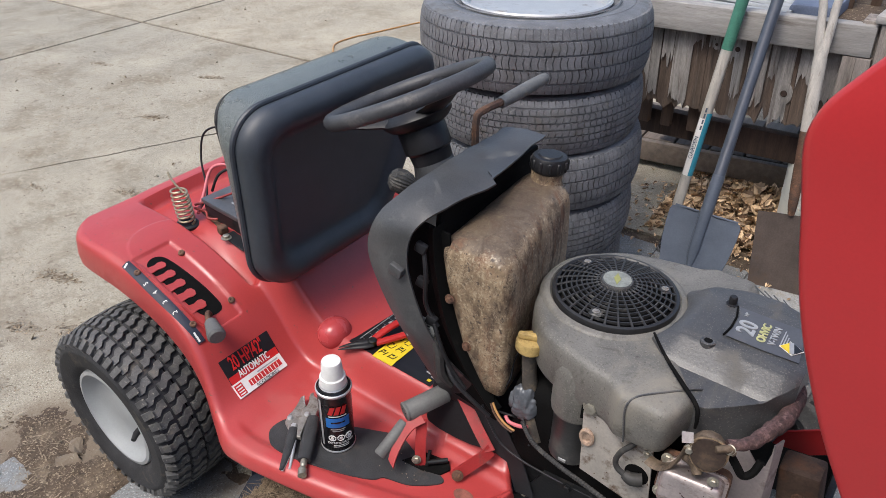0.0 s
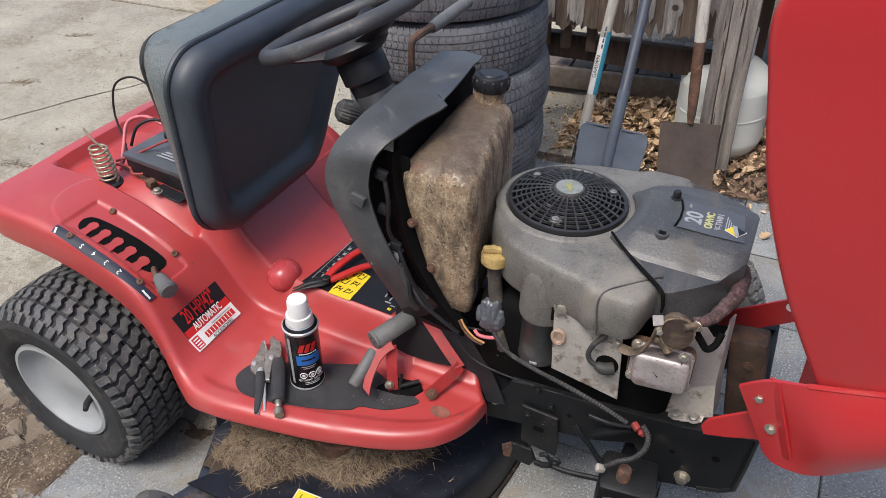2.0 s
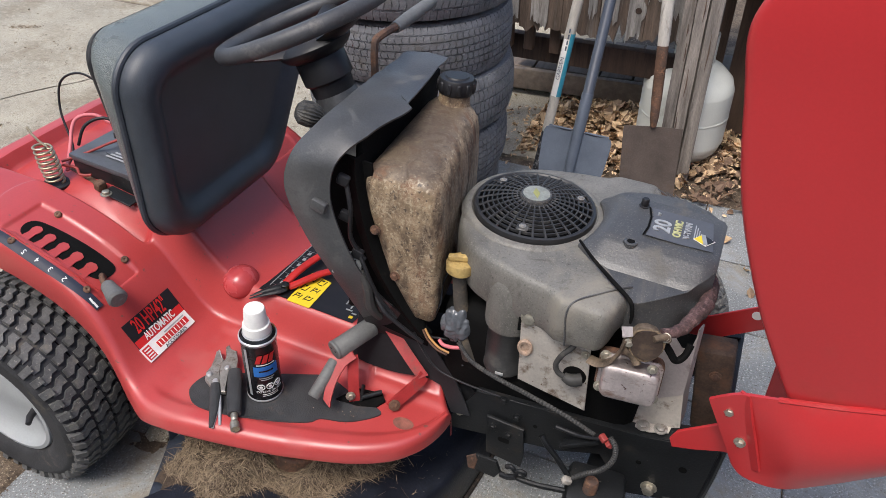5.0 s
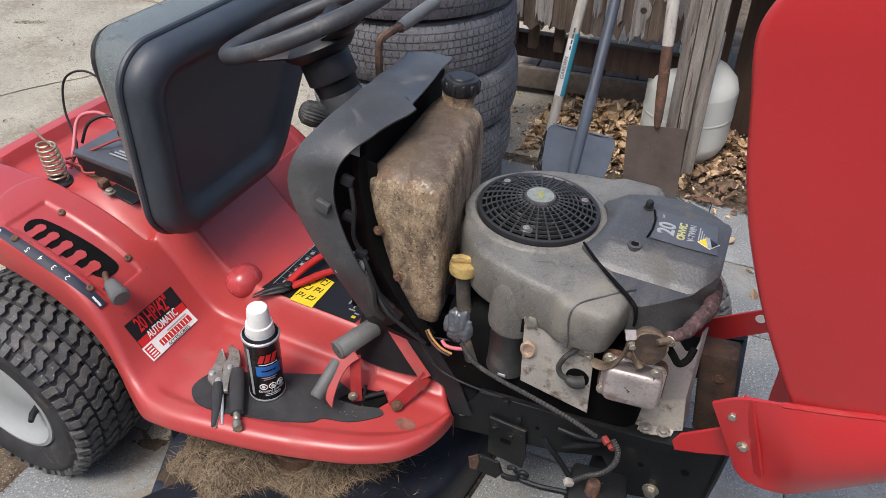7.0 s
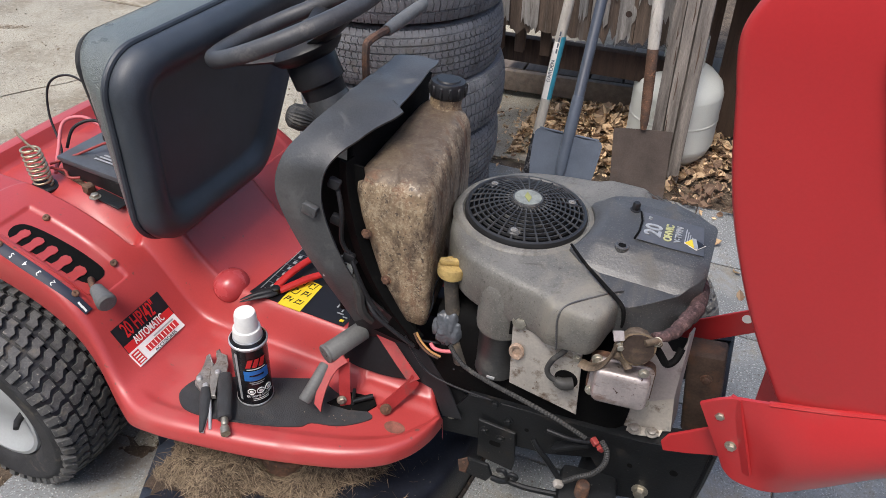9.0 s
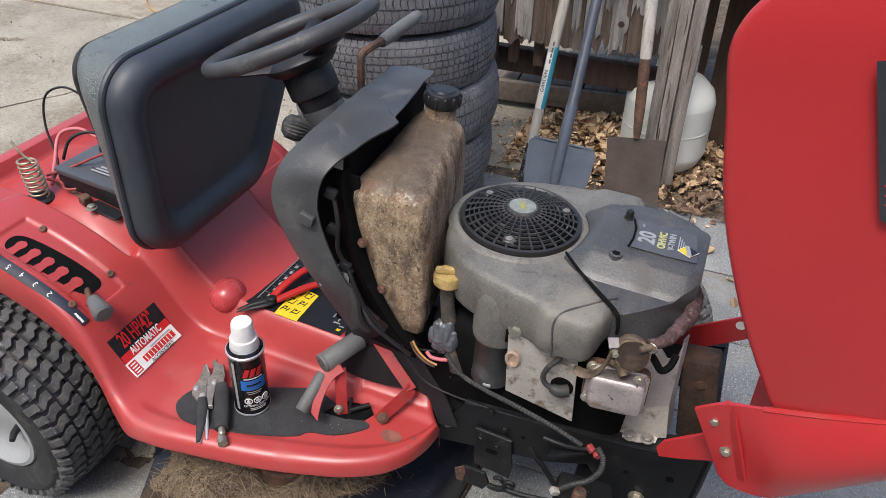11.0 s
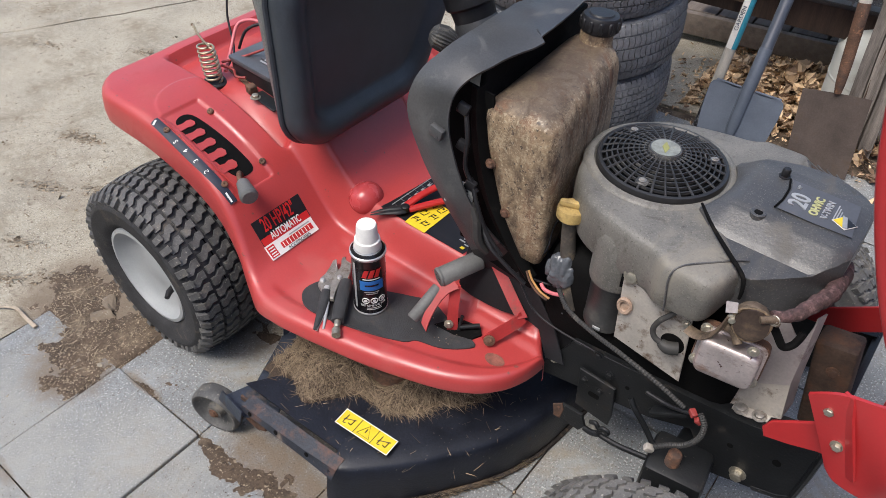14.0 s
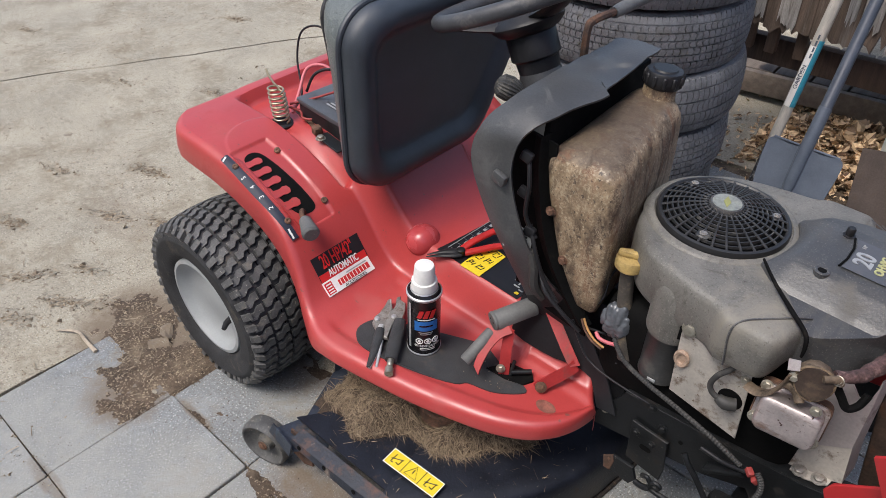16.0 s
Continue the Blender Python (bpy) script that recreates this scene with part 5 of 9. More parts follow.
    bolt(so, (1.185, -0.192, 0.666), (0, -0.8, 0.6), 0.005, 0.005)
    # wrapped exhaust, tucked round the front of the cover
    bm = B()
    P = spline([(1.178, -0.180, 0.660), (1.197, -0.164, 0.660), (1.212, -0.134, 0.660), (1.224, -0.100, 0.662), (1.229, -0.055, 0.660), (1.226, 0.0, 0.645), (1.21, 0.05, 0.62)], 9)
    P = [q + Vector((noise.noise(q * 90), noise.noise(q * 90 + Vector((5, 0, 0))), noise.noise(q * 90 + Vector((0, 5, 0))))) * 0.003 for q in P]
    tube(bm, P, [0.0070, 0.0085, 0.0105, 0.0120, 0.0125, 0.012, 0.011], 14)
    part("exhaust_pipe", bm, mat("rusty_pipe_wrap", (0.105, 0.060, 0.058), 0.95, var=0.5, scale=60, bump=1.0, grain=240, dirt=(0.04, 0.026, 0.025), amount=0.46, dscale=40, patch=((0.24, 0.15, 0.14), 0.36, 90)), g, "dark rusty wrapped exhaust pipe")
    bm = B()
    tube(bm, spline([(1.155, -0.190, 0.652), (1.17, -0.182, 0.650), (1.184, -0.170, 0.648)], 4), 0.0085, 10)
    part("breather_hose", bm, M["dark"], g)
    bm = B()
    tube(bm, spline([(1.186, -0.176, 0.642), (1.196, -0.177, 0.630), (1.208, -0.176, 0.616), (1.218, -0.168, 0.622), (1.222, -0.158, 0.638)], 6), 0.0058, 8)
    part("exhaust_clamp", bm, M["dark"], g)
    # folded heat shield
    bm = B()
    plate(bm, [(1.1795, 0.612), (1.1520, 0.445), (1.2380, 0.502), (1.2300, 0.634), (1.2260, 0.592), (1.2130, 0.592), (1.1915, 0.617)], 0.0025, Matrix(((1, 0, 0, 0), (0, 0.06, -1, -0.152), (0, 1, 0.06, 0), (0, 0, 0, 1))))
    sh = part("heat_shield", bm, M["shield"], g, "discoloured folded metal heat shield", 25)
    bm = B()
    sheet(bm, [[(1.1520, -0.1260, 0.445), (1.1950, -0.1240, 0.473), (1.2380, -0.1220, 0.502)], [(1.1600, -0.137, 0.406), (1.2060, -0.135, 0.416), (1.2500, -0.133, 0.436)]], 0.0025)
    part("shield_flap", bm, M["plate"], sh)
    bm = B()
    sheet(bm, [[(1.2300, -0.114, 0.634), (1.2360, -0.080, 0.620)], [(1.2380, -0.122, 0.502), (1.2450, -0.085, 0.495)], [(1.2500, -0.133, 0.436), (1.2540, -0.085, 0.430)]], 0.0025)
    part("shield_return", bm, M["shield"], sh)
    bm = B()
    plate(bm, [(-0.022, -0.004), (0.0, -0.011), (0.032, -0.008), (0.036, 0.004), (-0.02, 0.008)], 0.0025, pose(1.203, -0.142, 0.4235, 6, -9, 8))
    foot = part("shield_foot", bm, M["plate"], sh)
    bolt(foot, (1.194, -0.144, 0.424), (-0.1, -0.1, 0.98), 0.008, 0.006, M["steel"])
    bolt(foot, (1.222, -0.142, 0.428), (-0.1, -0.1, 0.98), 0.008, 0.006, M["steel"])
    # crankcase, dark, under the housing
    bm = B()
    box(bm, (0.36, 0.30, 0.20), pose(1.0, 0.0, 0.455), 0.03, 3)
    part("crankcase", bm, M["dark"], g, "near-black crankcase")
    bm = B()
    box(bm, (0.060, 0.05, 0.180), pose(1.284, -0.035, 0.462, 0, -10, 0), 0.006, 2)
    part("muffler", bm, mat("burnt_muffler", (0.07, 0.046, 0.034), 0.8, 0.2, var=0.4, scale=30, bump=0.4, dirt=(0.14, 0.07, 0.04), amount=0.4, dscale=18), g, "rusted dark muffler box")
    bolt(g, (1.280, -0.0605, 0.505), (0, -1, 0), 0.007, 0.004, M["rust"], "muffler_bolt")
    # dipstick
    bm = B()
    tube(bm, spline([(0.845, -0.135, 0.625), (0.848, -0.136, 0.58), (0.862, -0.14, 0.50), (0.88, -0.14, 0.44)], 5), [0.013, 0.0125, 0.014, 0.016], 14)
    d = part("dipstick_tube", bm, mat("dusty_tube", (0.07, 0.06, 0.05), 0.7, var=0.3, scale=40, bump=0.3, dirt=(0.18, 0.14, 0.09), amount=0.4, dscale=40), g)
    bm = B()
    cm = axis((0.845, -0.135, 0.622), (0, 0, 1))
    lathe(bm, [(0.022, 0), (0.0245, 0.003), (0.0245, 0.016), (0.022, 0.02), (0.001, 0.021)], cm, 24)
    box(bm, (0.044, 0.012, 0.014), cm @ pose(0, 0, 0.025, 0, 0, 20), 0.005)
    part("dipstick_cap", bm, M["yellow"], d, "grimy yellow dipstick cap")
    bm = B()
    rnd = random.Random(2)
    got = bmesh.ops.create_icosphere(bm, subdivisions=5, radius=0.030, matrix=pose(0.850, -0.145, 0.51) @ Matrix.Diagonal((0.95, 0.7, 1.35, 1)))
    for v in got["verts"]:
        q = v.co * 38
        fold = abs(noise.noise(Vector((q.x * 1.5, q.y * 1.5, q.z * 0.5)))) * 0.010 + abs(noise.noise(q * 2.2)) * 0.0045
        v.co += (v.co - Vector((0.850, -0.145, 0.51))).normalized() * (fold - 0.006)
    part("plastic_wrap", bm, M["bag"], g, "crumpled grey plastic wrap", 60)
    # vent slits on the far shoulder
    for k in range(4):
        bm = B()
        rod(bm, (1.10 + 0.016 * k, 0.165, 0.688 - 0.002 * k), (1.13 + 0.014 * k, 0.128, 0.699 - 0.003 * k), 0.0010, seg=6)
        part("vent_slit", bm, M["cover"], cowl)


engine()


# ---- frame, hood, wiring ----
def chassis():
    g = thing("frame", "", "")
    under(g, mower, Matrix())
    side = Matrix(((1, 0, 0, 0), (0, 0, -1, -0.155), (0, 1, 0, 0), (0, 0, 0, 1)))
    for s in (-1, 1):
        bm = B()
        m = side if s < 0 else Matrix.Translation((0, 0.32, 0)) @ side
        plate(bm, [(0.05, 0.20), (0.70, 0.225), (0.873, 0.262), (0.924, 0.273), (1.07, 0.303), (1.140, 0.338), (1.165, 0.300), (1.195, 0.258), (1.262, 0.282), (1.306, 0.299), (1.318, 0.312), (1.322, 0.448), (1.21, 0.418), (1.06, 0.398), (0.905, 0.382), (0.86, 0.290), (0.05, 0.25)], 0.005, m, 0.0015, 1)
        rail = part("frame_rail", bm, M["frame"], g, "dusty black steel frame rail")
        bm = B()
        y = -0.158 if s < 0 else 0.158
        sheet(bm, [[(x, y - s * 0.0 + d, z) for d in (0.0, 0.04 * -s if s > 0 else 0.04)] for x, z in ((0.905, 0.383), (1.06, 0.399), (1.21, 0.419), (1.318, 0.449))], 0.004)
        part("rail_flange", bm, M["frame"], rail)
        if s < 0:
            bm = B()
            tube(bm, [(1.321, -0.158, 0.447), (1.320, -0.159, 0.38), (1.317, -0.158, 0.314), (1.300, -0.157, 0.298), (1.262, -0.157, 0.283)], 0.006, 8)
            part("rolled_edge", bm, M["frame"], rail)
            # rail holes are black discs that carry the holes' shade
            for x, z, r in ((1.275, 0.372, 0.007), (1.205, 0.352, 0.005), (1.105, 0.362, 0.0045), (1.02, 0.345, 0.004)):
                bm = B()
                lathe(bm, [(r, 0), (r, 0.0008), (0.0003, 0.0008)], axis((x, -0.1602, z), (0, -1, 0)), 14)
                part("rail_hole", bm, M["dark"], rail)
            bolt(rail, (1.234, -0.160, 0.298), (0, -1, 0), 0.010, 0.012)
            for p in ((0.876, -0.160, 0.312), (0.957, -0.160, 0.385), (0.985, -0.160, 0.352), (1.075, -0.160, 0.325)):
                bolt(rail, p, (0, -1, 0), 0.0065, 0.006, M["bolt"] if p[0] < 0.9 else M["frame"])
    bm = B()
    box(bm, (0.012, 0.30, 0.15), pose(1.318, 0, 0.37), 0.003)
    part("front_plate", bm, M["frame"], g)
    # hanger bracket
    bm = B()
    plate(bm, [(0.938, 0.238), (1.008, 0.230), (1.01, 0.26), (1.003, 0.335), (0.932, 0.338)], 0.005, Matrix(((1, 0, 0, 0), (0, 0, -1, -0.165), (0, 1, 0, 0), (0, 0, 0, 1))), 0.0015, 1)
    hb = part("hanger_bracket", bm, M["frame"], g)
    # slot's shade as a black plate on the bracket
    bm = B()
    plate(bm, rrect(0.022, 0.012, 0.005), 0.0008, axis((0.969, -0.1705, 0.290), (0, -1, 0)))
    part("bracket_slot", bm, M["dark"], hb)
    bolt(hb, (0.946, -0.170, 0.317), (0, -1, 0), 0.0055, 0.005, M["frame"])
    bolt(hb, (0.978, -0.170, 0.310), (0, -1, 0), 0.0055, 0.005, M["frame"])
    # front axle and steering links
    bm = B()
    tube(bm, spline([(1.135, -0.34, 0.215), (1.14, -0.22, 0.235), (1.145, -0.1, 0.25), (1.145, 0.1, 0.25), (1.14, 0.30, 0.215)], 4), 0.024, 10, flat=0.8)
    part("front_axle", bm, M["frame"], g, "black front axle beam")
    bm = B()
    lathe(bm, [(0.016, -0.05), (0.016, 0.0), (0.022, 0.004), (0.022, 0.009), (0.0125, 0.011), (0.012, 0.036), (0.010, 0.039), (0.001, 0.040)], pose(1.142, -0.22, 0.298), 20)
    part("kingpin", bm, M["rust"], g, "rusty steering pivot")
    bm = B()
    box(bm, (0.10, 0.09, 0.13), pose(1.15, -0.205, 0.245, 0, 0, 8), 0.012)
    part("axle_bracket", bm, M["frame"], g)
    bm = B()
    tube(bm, spline([(1.016, -0.225, 0.288), (1.014, -0.225, 0.276), (1.028, -0.225, 0.273), (1.060, -0.225, 0.277), (1.128, -0.222, 0.293)], 5), 0.0050, 8)
    part("steering_link", bm, M["frame"], g)
    bm = B()
    tube(bm, spline([(1.040, -0.196, 0.372), (1.052, -0.20, 0.358), (1.072, -0.20, 0.336), (1.098, -0.202, 0.304), (1.112, -0.205, 0.290)], 4), 0.0052, 8)
    part("steering_link", bm, M["frame"], g)
    bm = B()
    box(bm, (0.072, 0.020, 0.010), pose(1.105, -0.185, 0.380, 0, -38, 0), 0.003)
    part("steering_link", bm, M["frame"], g)
    bm = B()
    plate(bm, [(0.920, 0.266), (0.933, 0.282), (0.973, 0.284), (0.983, 0.258), (0.973, 0.237), (0.926, 0.239)][::-1], 0.005, Matrix(((1, 0, 0, 0), (0, 0, -1, -0.212), (0, 1, 0, 0), (0, 0, 0, 1))), 0.001, 1)
    part("lift_arm", bm, M["frame"], g)
    bm = B()
    plate(bm, [(0.916, 0.268), (0.933, 0.284), (0.938, 0.270), (0.934, 0.240), (0.921, 0.239)][::-1], 0.003, Matrix(((1, 0, 0, 0), (0, 0, -1, -0.2155), (0, 1, 0, 0), (0, 0, 0, 1))), 0.001, 1)
    part("lift_arm_end", bm, M["rust"], g, "rusted end of the lift arm")
    bm = B()
    tube(bm, spline([(0.985, -0.222, 0.262), (1.0, -0.225, 0.266), (1.014, -0.225, 0.274)], 4), 0.0055, 8)
    tube(bm, spline([(0.994, -0.225, 0.293), (1.004, -0.227, 0.300), (1.012, -0.227, 0.292), (1.020, -0.227, 0.298), (1.029, -0.226, 0.295), (1.026, -0.225, 0.286), (1.014, -0.225, 0.284)], 5), 0.0042, 8)
    part("lift_hook", bm, M["frame"], g)


def loom(pts, r, name, material, parent, ribs=True):
    P = spline(pts, 10)
    bm = B()
    if ribs:
        Q, rs = [], []
        total = sum((b - a).length for a, b in zip(P, P[1:]))
        n = int(total / 0.0022)
        for k in range(n + 1):
            t = k / n * (len(P) - 1)
            i = min(int(t), len(P) - 2)
            Q.append(P[i].lerp(P[i + 1], t - i)); rs.append(r * (1.0 if k % 2 else 0.82))
        tube(bm, Q, rs, 9)
    else:
        tube(bm, P, r, 8)
    return part(name, bm, material, parent, "", 20 if ribs else 60)


def wiring():
    g = thing("wiring", "", "")
    under(g, mower, Matrix())
    loom([(0.87, -0.185, 0.512), (0.90, -0.198, 0.492), (0.95, -0.20, 0.475), (1.0, -0.20, 0.464), (1.07, -0.20, 0.446), (1.125, -0.202, 0.428)], 0.0044, "wire_loom", M["loom"], g)
    loom([(1.150, -0.206, 0.440), (1.163, -0.214, 0.428), (1.164, -0.222, 0.405), (1.150, -0.228, 0.380), (1.130, -0.230, 0.362), (1.110, -0.231, 0.338)], 0.0050, "wire_loom", M["loom"], g)
    loom([(1.06, -0.19, 0.40), (1.10, -0.195, 0.405), (1.135, -0.203, 0.425)], 0.004, "wire", M["blackpl"], g, False)
    bm = B()
    box(bm, (0.014, 0.010, 0.010), pose(1.140, -0.206, 0.432, 0, 10, -40), 0.002)
    part("connector", bm, M["redwire"], g, "red wire connector")
    bm = B()
    box(bm, (0.012, 0.010, 0.009), pose(1.152, -0.208, 0.424, 0, 40, 30), 0.002)
    part("connector", bm, M["redwire"], g)
    bm = B()
    box(bm, (0.016, 0.013, 0.012), pose(1.102, -0.232, 0.328, 0, 25, 30), 0.003)
    part("connector", bm, M["plate"], g, "off-white plug connector")
    for k, (m_, pts) in enumerate((("pink", [(0.828, -0.168, 0.484), (0.838, -0.172, 0.479), (0.855, -0.172, 0.480), (0.874, -0.172, 0.488)]), ("orange", [(0.800, -0.166, 0.496), (0.812, -0.170, 0.482), (0.830, -0.172, 0.469), (0.850, -0.172, 0.464)]), ("rust", [(0.796, -0.166, 0.492), (0.808, -0.170, 0.476), (0.826, -0.172, 0.463), (0.846, -0.172, 0.458)]), ("blackpl", [(0.78, -0.168, 0.48), (0.80, -0.172, 0.45), (0.83, -0.176, 0.42), (0.88, -0.178, 0.41), (0.95, -0.17, 0.40)]), ("blackpl", [(0.80, -0.15, 0.50), (0.815, -0.14, 0.54), (0.81, -0.12, 0.57), (0.82, -0.10, 0.60)]), ("blackpl", [(0.79, -0.15, 0.46), (0.83, -0.15, 0.47), (0.85, -0.13, 0.45), (0.87, -0.15, 0.42)]))):
        loom(pts, 0.0034 if m_ == "pink" else 0.0022, "wire", M[m_], g, False)


def hood():
    g = thing("hood", "", "")
    under(g, mower, Matrix())
    # side outline in x, z; the free edge runs from the top corner to the pivot end
    free = [q + Vector((0.006, 0, 0)) for q in spline([(1.56, 0, 1.66), (1.42, 0, 1.49), (1.30, 0, 1.343), (1.225, 0, 1.250), (1.185, 0, 1.196), (1.168, 0, 1.165), (1.164, 0, 1.13), (1.178, 0, 1.07), (1.197, 0, 0.99), (1.222, 0, 0.915), (1.262, 0, 0.825), (1.30, 0, 0.755), (1.338, 0, 0.692)], 6)]
    bm = B()
    rows = []
    for p in free:
        far = Vector((1.78, 0, 0.86 + (p.z - 0.69) * 0.86))
        line = []
        for k in range(15):
            t = k / 14
            q = p.lerp(far, t)
            y = -0.262 - 0.022 * math.sin(math.pi * min(t * 1.15, 1)) + 0.10 * max(0, t - 0.72) ** 1.6 * 6
            if k < 4:
                q = p.lerp(far, (0.003, 0.0, 0.005, 0.016)[k]); y = (-0.248, -0.255, -0.2605, -0.2625)[k]
            line.append((q.x, y, q.z))
        rows.append(line)
    sheet(bm, rows, 0.004)
    part("hood_side", bm, M["hood"], g, "bright red hood side panel", 50)
    bm = B()
    rows = []
    for p in free[::2]:
        far = Vector((1.78, 0, 0.86 + (p.z - 0.69) * 0.86))
        q = p.lerp(far, 1.0)
        rows.append([(q.x + 0.0, -0.15 + 0.0, q.z), (q.x + 0.05, 0.0, q.z + 0.01), (q.x, 0.15, q.z), (q.x - 0.06, 0.262, q.z), (p.x + 0.3, 0.262, p.z)])
    sheet(bm, rows, 0.004)
    part("hood_top", bm, M["hood"], g, "", 50)
    # lower nose piece with its seam and flange
    top = spline([(1.261, -0.254, 0.643), (1.293, -0.258, 0.672), (1.338, -0.262, 0.688), (1.42, -0.272, 0.722), (1.52, -0.275, 0.765), (1.72, -0.25, 0.84)], 5)
    low = spline([(1.322, -0.25, 0.533), (1.342, -0.255, 0.520), (1.385, -0.262, 0.530), (1.43, -0.268, 0.575), (1.52, -0.265, 0.655), (1.72, -0.24, 0.76)], 5)
    bm = B()
    rows = []
    for i, (a, b) in enumerate(zip(top, low)):
        rows.append([a.lerp(b, t / 8) + Vector((0, -0.022 * math.sin(math.pi * t / 8) * smooth((i - 7) / 6), 0)) for t in range(9)])
    sheet(bm, rows, 0.005)
    nose = part("hood_nose", bm, M["hood"], g, "bright red lower nose panel", 40)
    # step along the seam
    bm = B()
    tube(bm, [p + Vector((0, -0.004, 0)) for p in top[10:]], 0.004, 6)
    part("seam_lip", bm, M["hood"], nose)
    bm = B()
    rows = [[(1.293, -0.258, 0.674), (1.305, -0.266, 0.676)], [(1.303, -0.260, 0.645), (1.315, -0.270, 0.648)], [(1.322, -0.262, 0.60), (1.333, -0.272, 0.604)], [(1.345, -0.264, 0.545), (1.354, -0.270, 0.55)]]
    sheet(bm, rows, 0.004)
    part("nose_rib", bm, M["hood"], nose)
    bolt(nose, (1.290, -0.258, 0.634), (0, -1, 0), 0.0062, 0.006)
    bolt(nose, (1.318, -0.260, 0.586), (0, -1, 0), 0.0062, 0.006)
    # dark decal panel far along the side, its wording as bars
    side = Matrix(((1, 0, 0, 0), (0, 0, -1, -0.2865), (0, 1, 0, 0), (0, 0, 0, 1)))
    bm = B()
    plate(bm, [(1.296, 1.160), (1.309, 1.127), (1.356, 1.006), (1.364, 1.001), (1.47, 1.048), (1.42, 1.195)], 0.001, side)
    hd = part("hood_decal", bm, mat("charcoal_decal", (0.035, 0.037, 0.042), 0.35, var=0.1, scale=20, bump=0.02), g, "charcoal decal panel")
    for x, z, w, h in ((1.344, 1.086, 0.014, 0.010), (1.356, 1.062, 0.024, 0.030)):
        bm = B()
        plate(bm, [(-w, -h / 2), (w, -h / 2), (w, h / 2), (-w, h / 2)], 0.0008, side @ pose(x + 0.020, z + 0.002, 0.0012, 0, 0, 22))
        part("decal_bar", bm, M["white"], hd)
    for x, z in ((1.352, 1.044), (1.356, 1.034), (1.360, 1.024)):
        bm = B()
        box(bm, (0.05, 0.0016, 0.0008), side @ pose(x + 0.018, z + 0.007, 0.0014, 0, 0, 22))
        part("decal_line", bm, M["labelr"], hd)
    # pivot arms
    bm = B()
    plate(bm, [(1.240, 0.494), (1.233, 0.510), (1.240, 0.530), (1.30, 0.582), (1.36, 0.60), (1.36, 0.53), (1.305, 0.522), (1.272, 0.506)], 0.004, Matrix(((1, 0, 0, 0), (0, 0, -1, -0.225), (0, 1, 0, 0), (0, 0, 0, 1))), 0.001, 1)
    part("pivot_arm", bm, M["hood"], g, "red hood pivot arm")
    bm = B()
    plate(bm, [(1.21, 0.44), (1.22, 0.475), (1.36, 0.575), (1.45, 0.62), (1.45, 0.56), (1.35, 0.51), (1.27, 0.45)], 0.004, Matrix(((1, 0, 0, 0), (0, 0, -1, 0.10), (0, 1, 0, 0), (0, 0, 0, 1))), 0.001, 1)
    fa = part("pivot_arm", bm, M["hood"], g, "red hood pivot arm")
    bm = B()
    lathe(bm, [(0.009, 0), (0.009, 0.0008), (0.001, 0.0008)], axis((1.325, 0.0955, 0.530), (0, -1, 0)), 18)
    part("arm_hole", bm, M["white"], fa)
    bm = B()
    plate(bm, [(1.355, 0.50), (1.40, 0.49), (1.42, 0.62), (1.38, 0.68), (1.345, 0.66)], 0.004, Matrix(((1, 0, 0, 0), (0, 0, -1, -0.10), (0, 1, 0, 0), (0, 0, 0, 1))))
    part("inner_brace", bm, M["hood"], g)


chassis()
wiring()
hood()


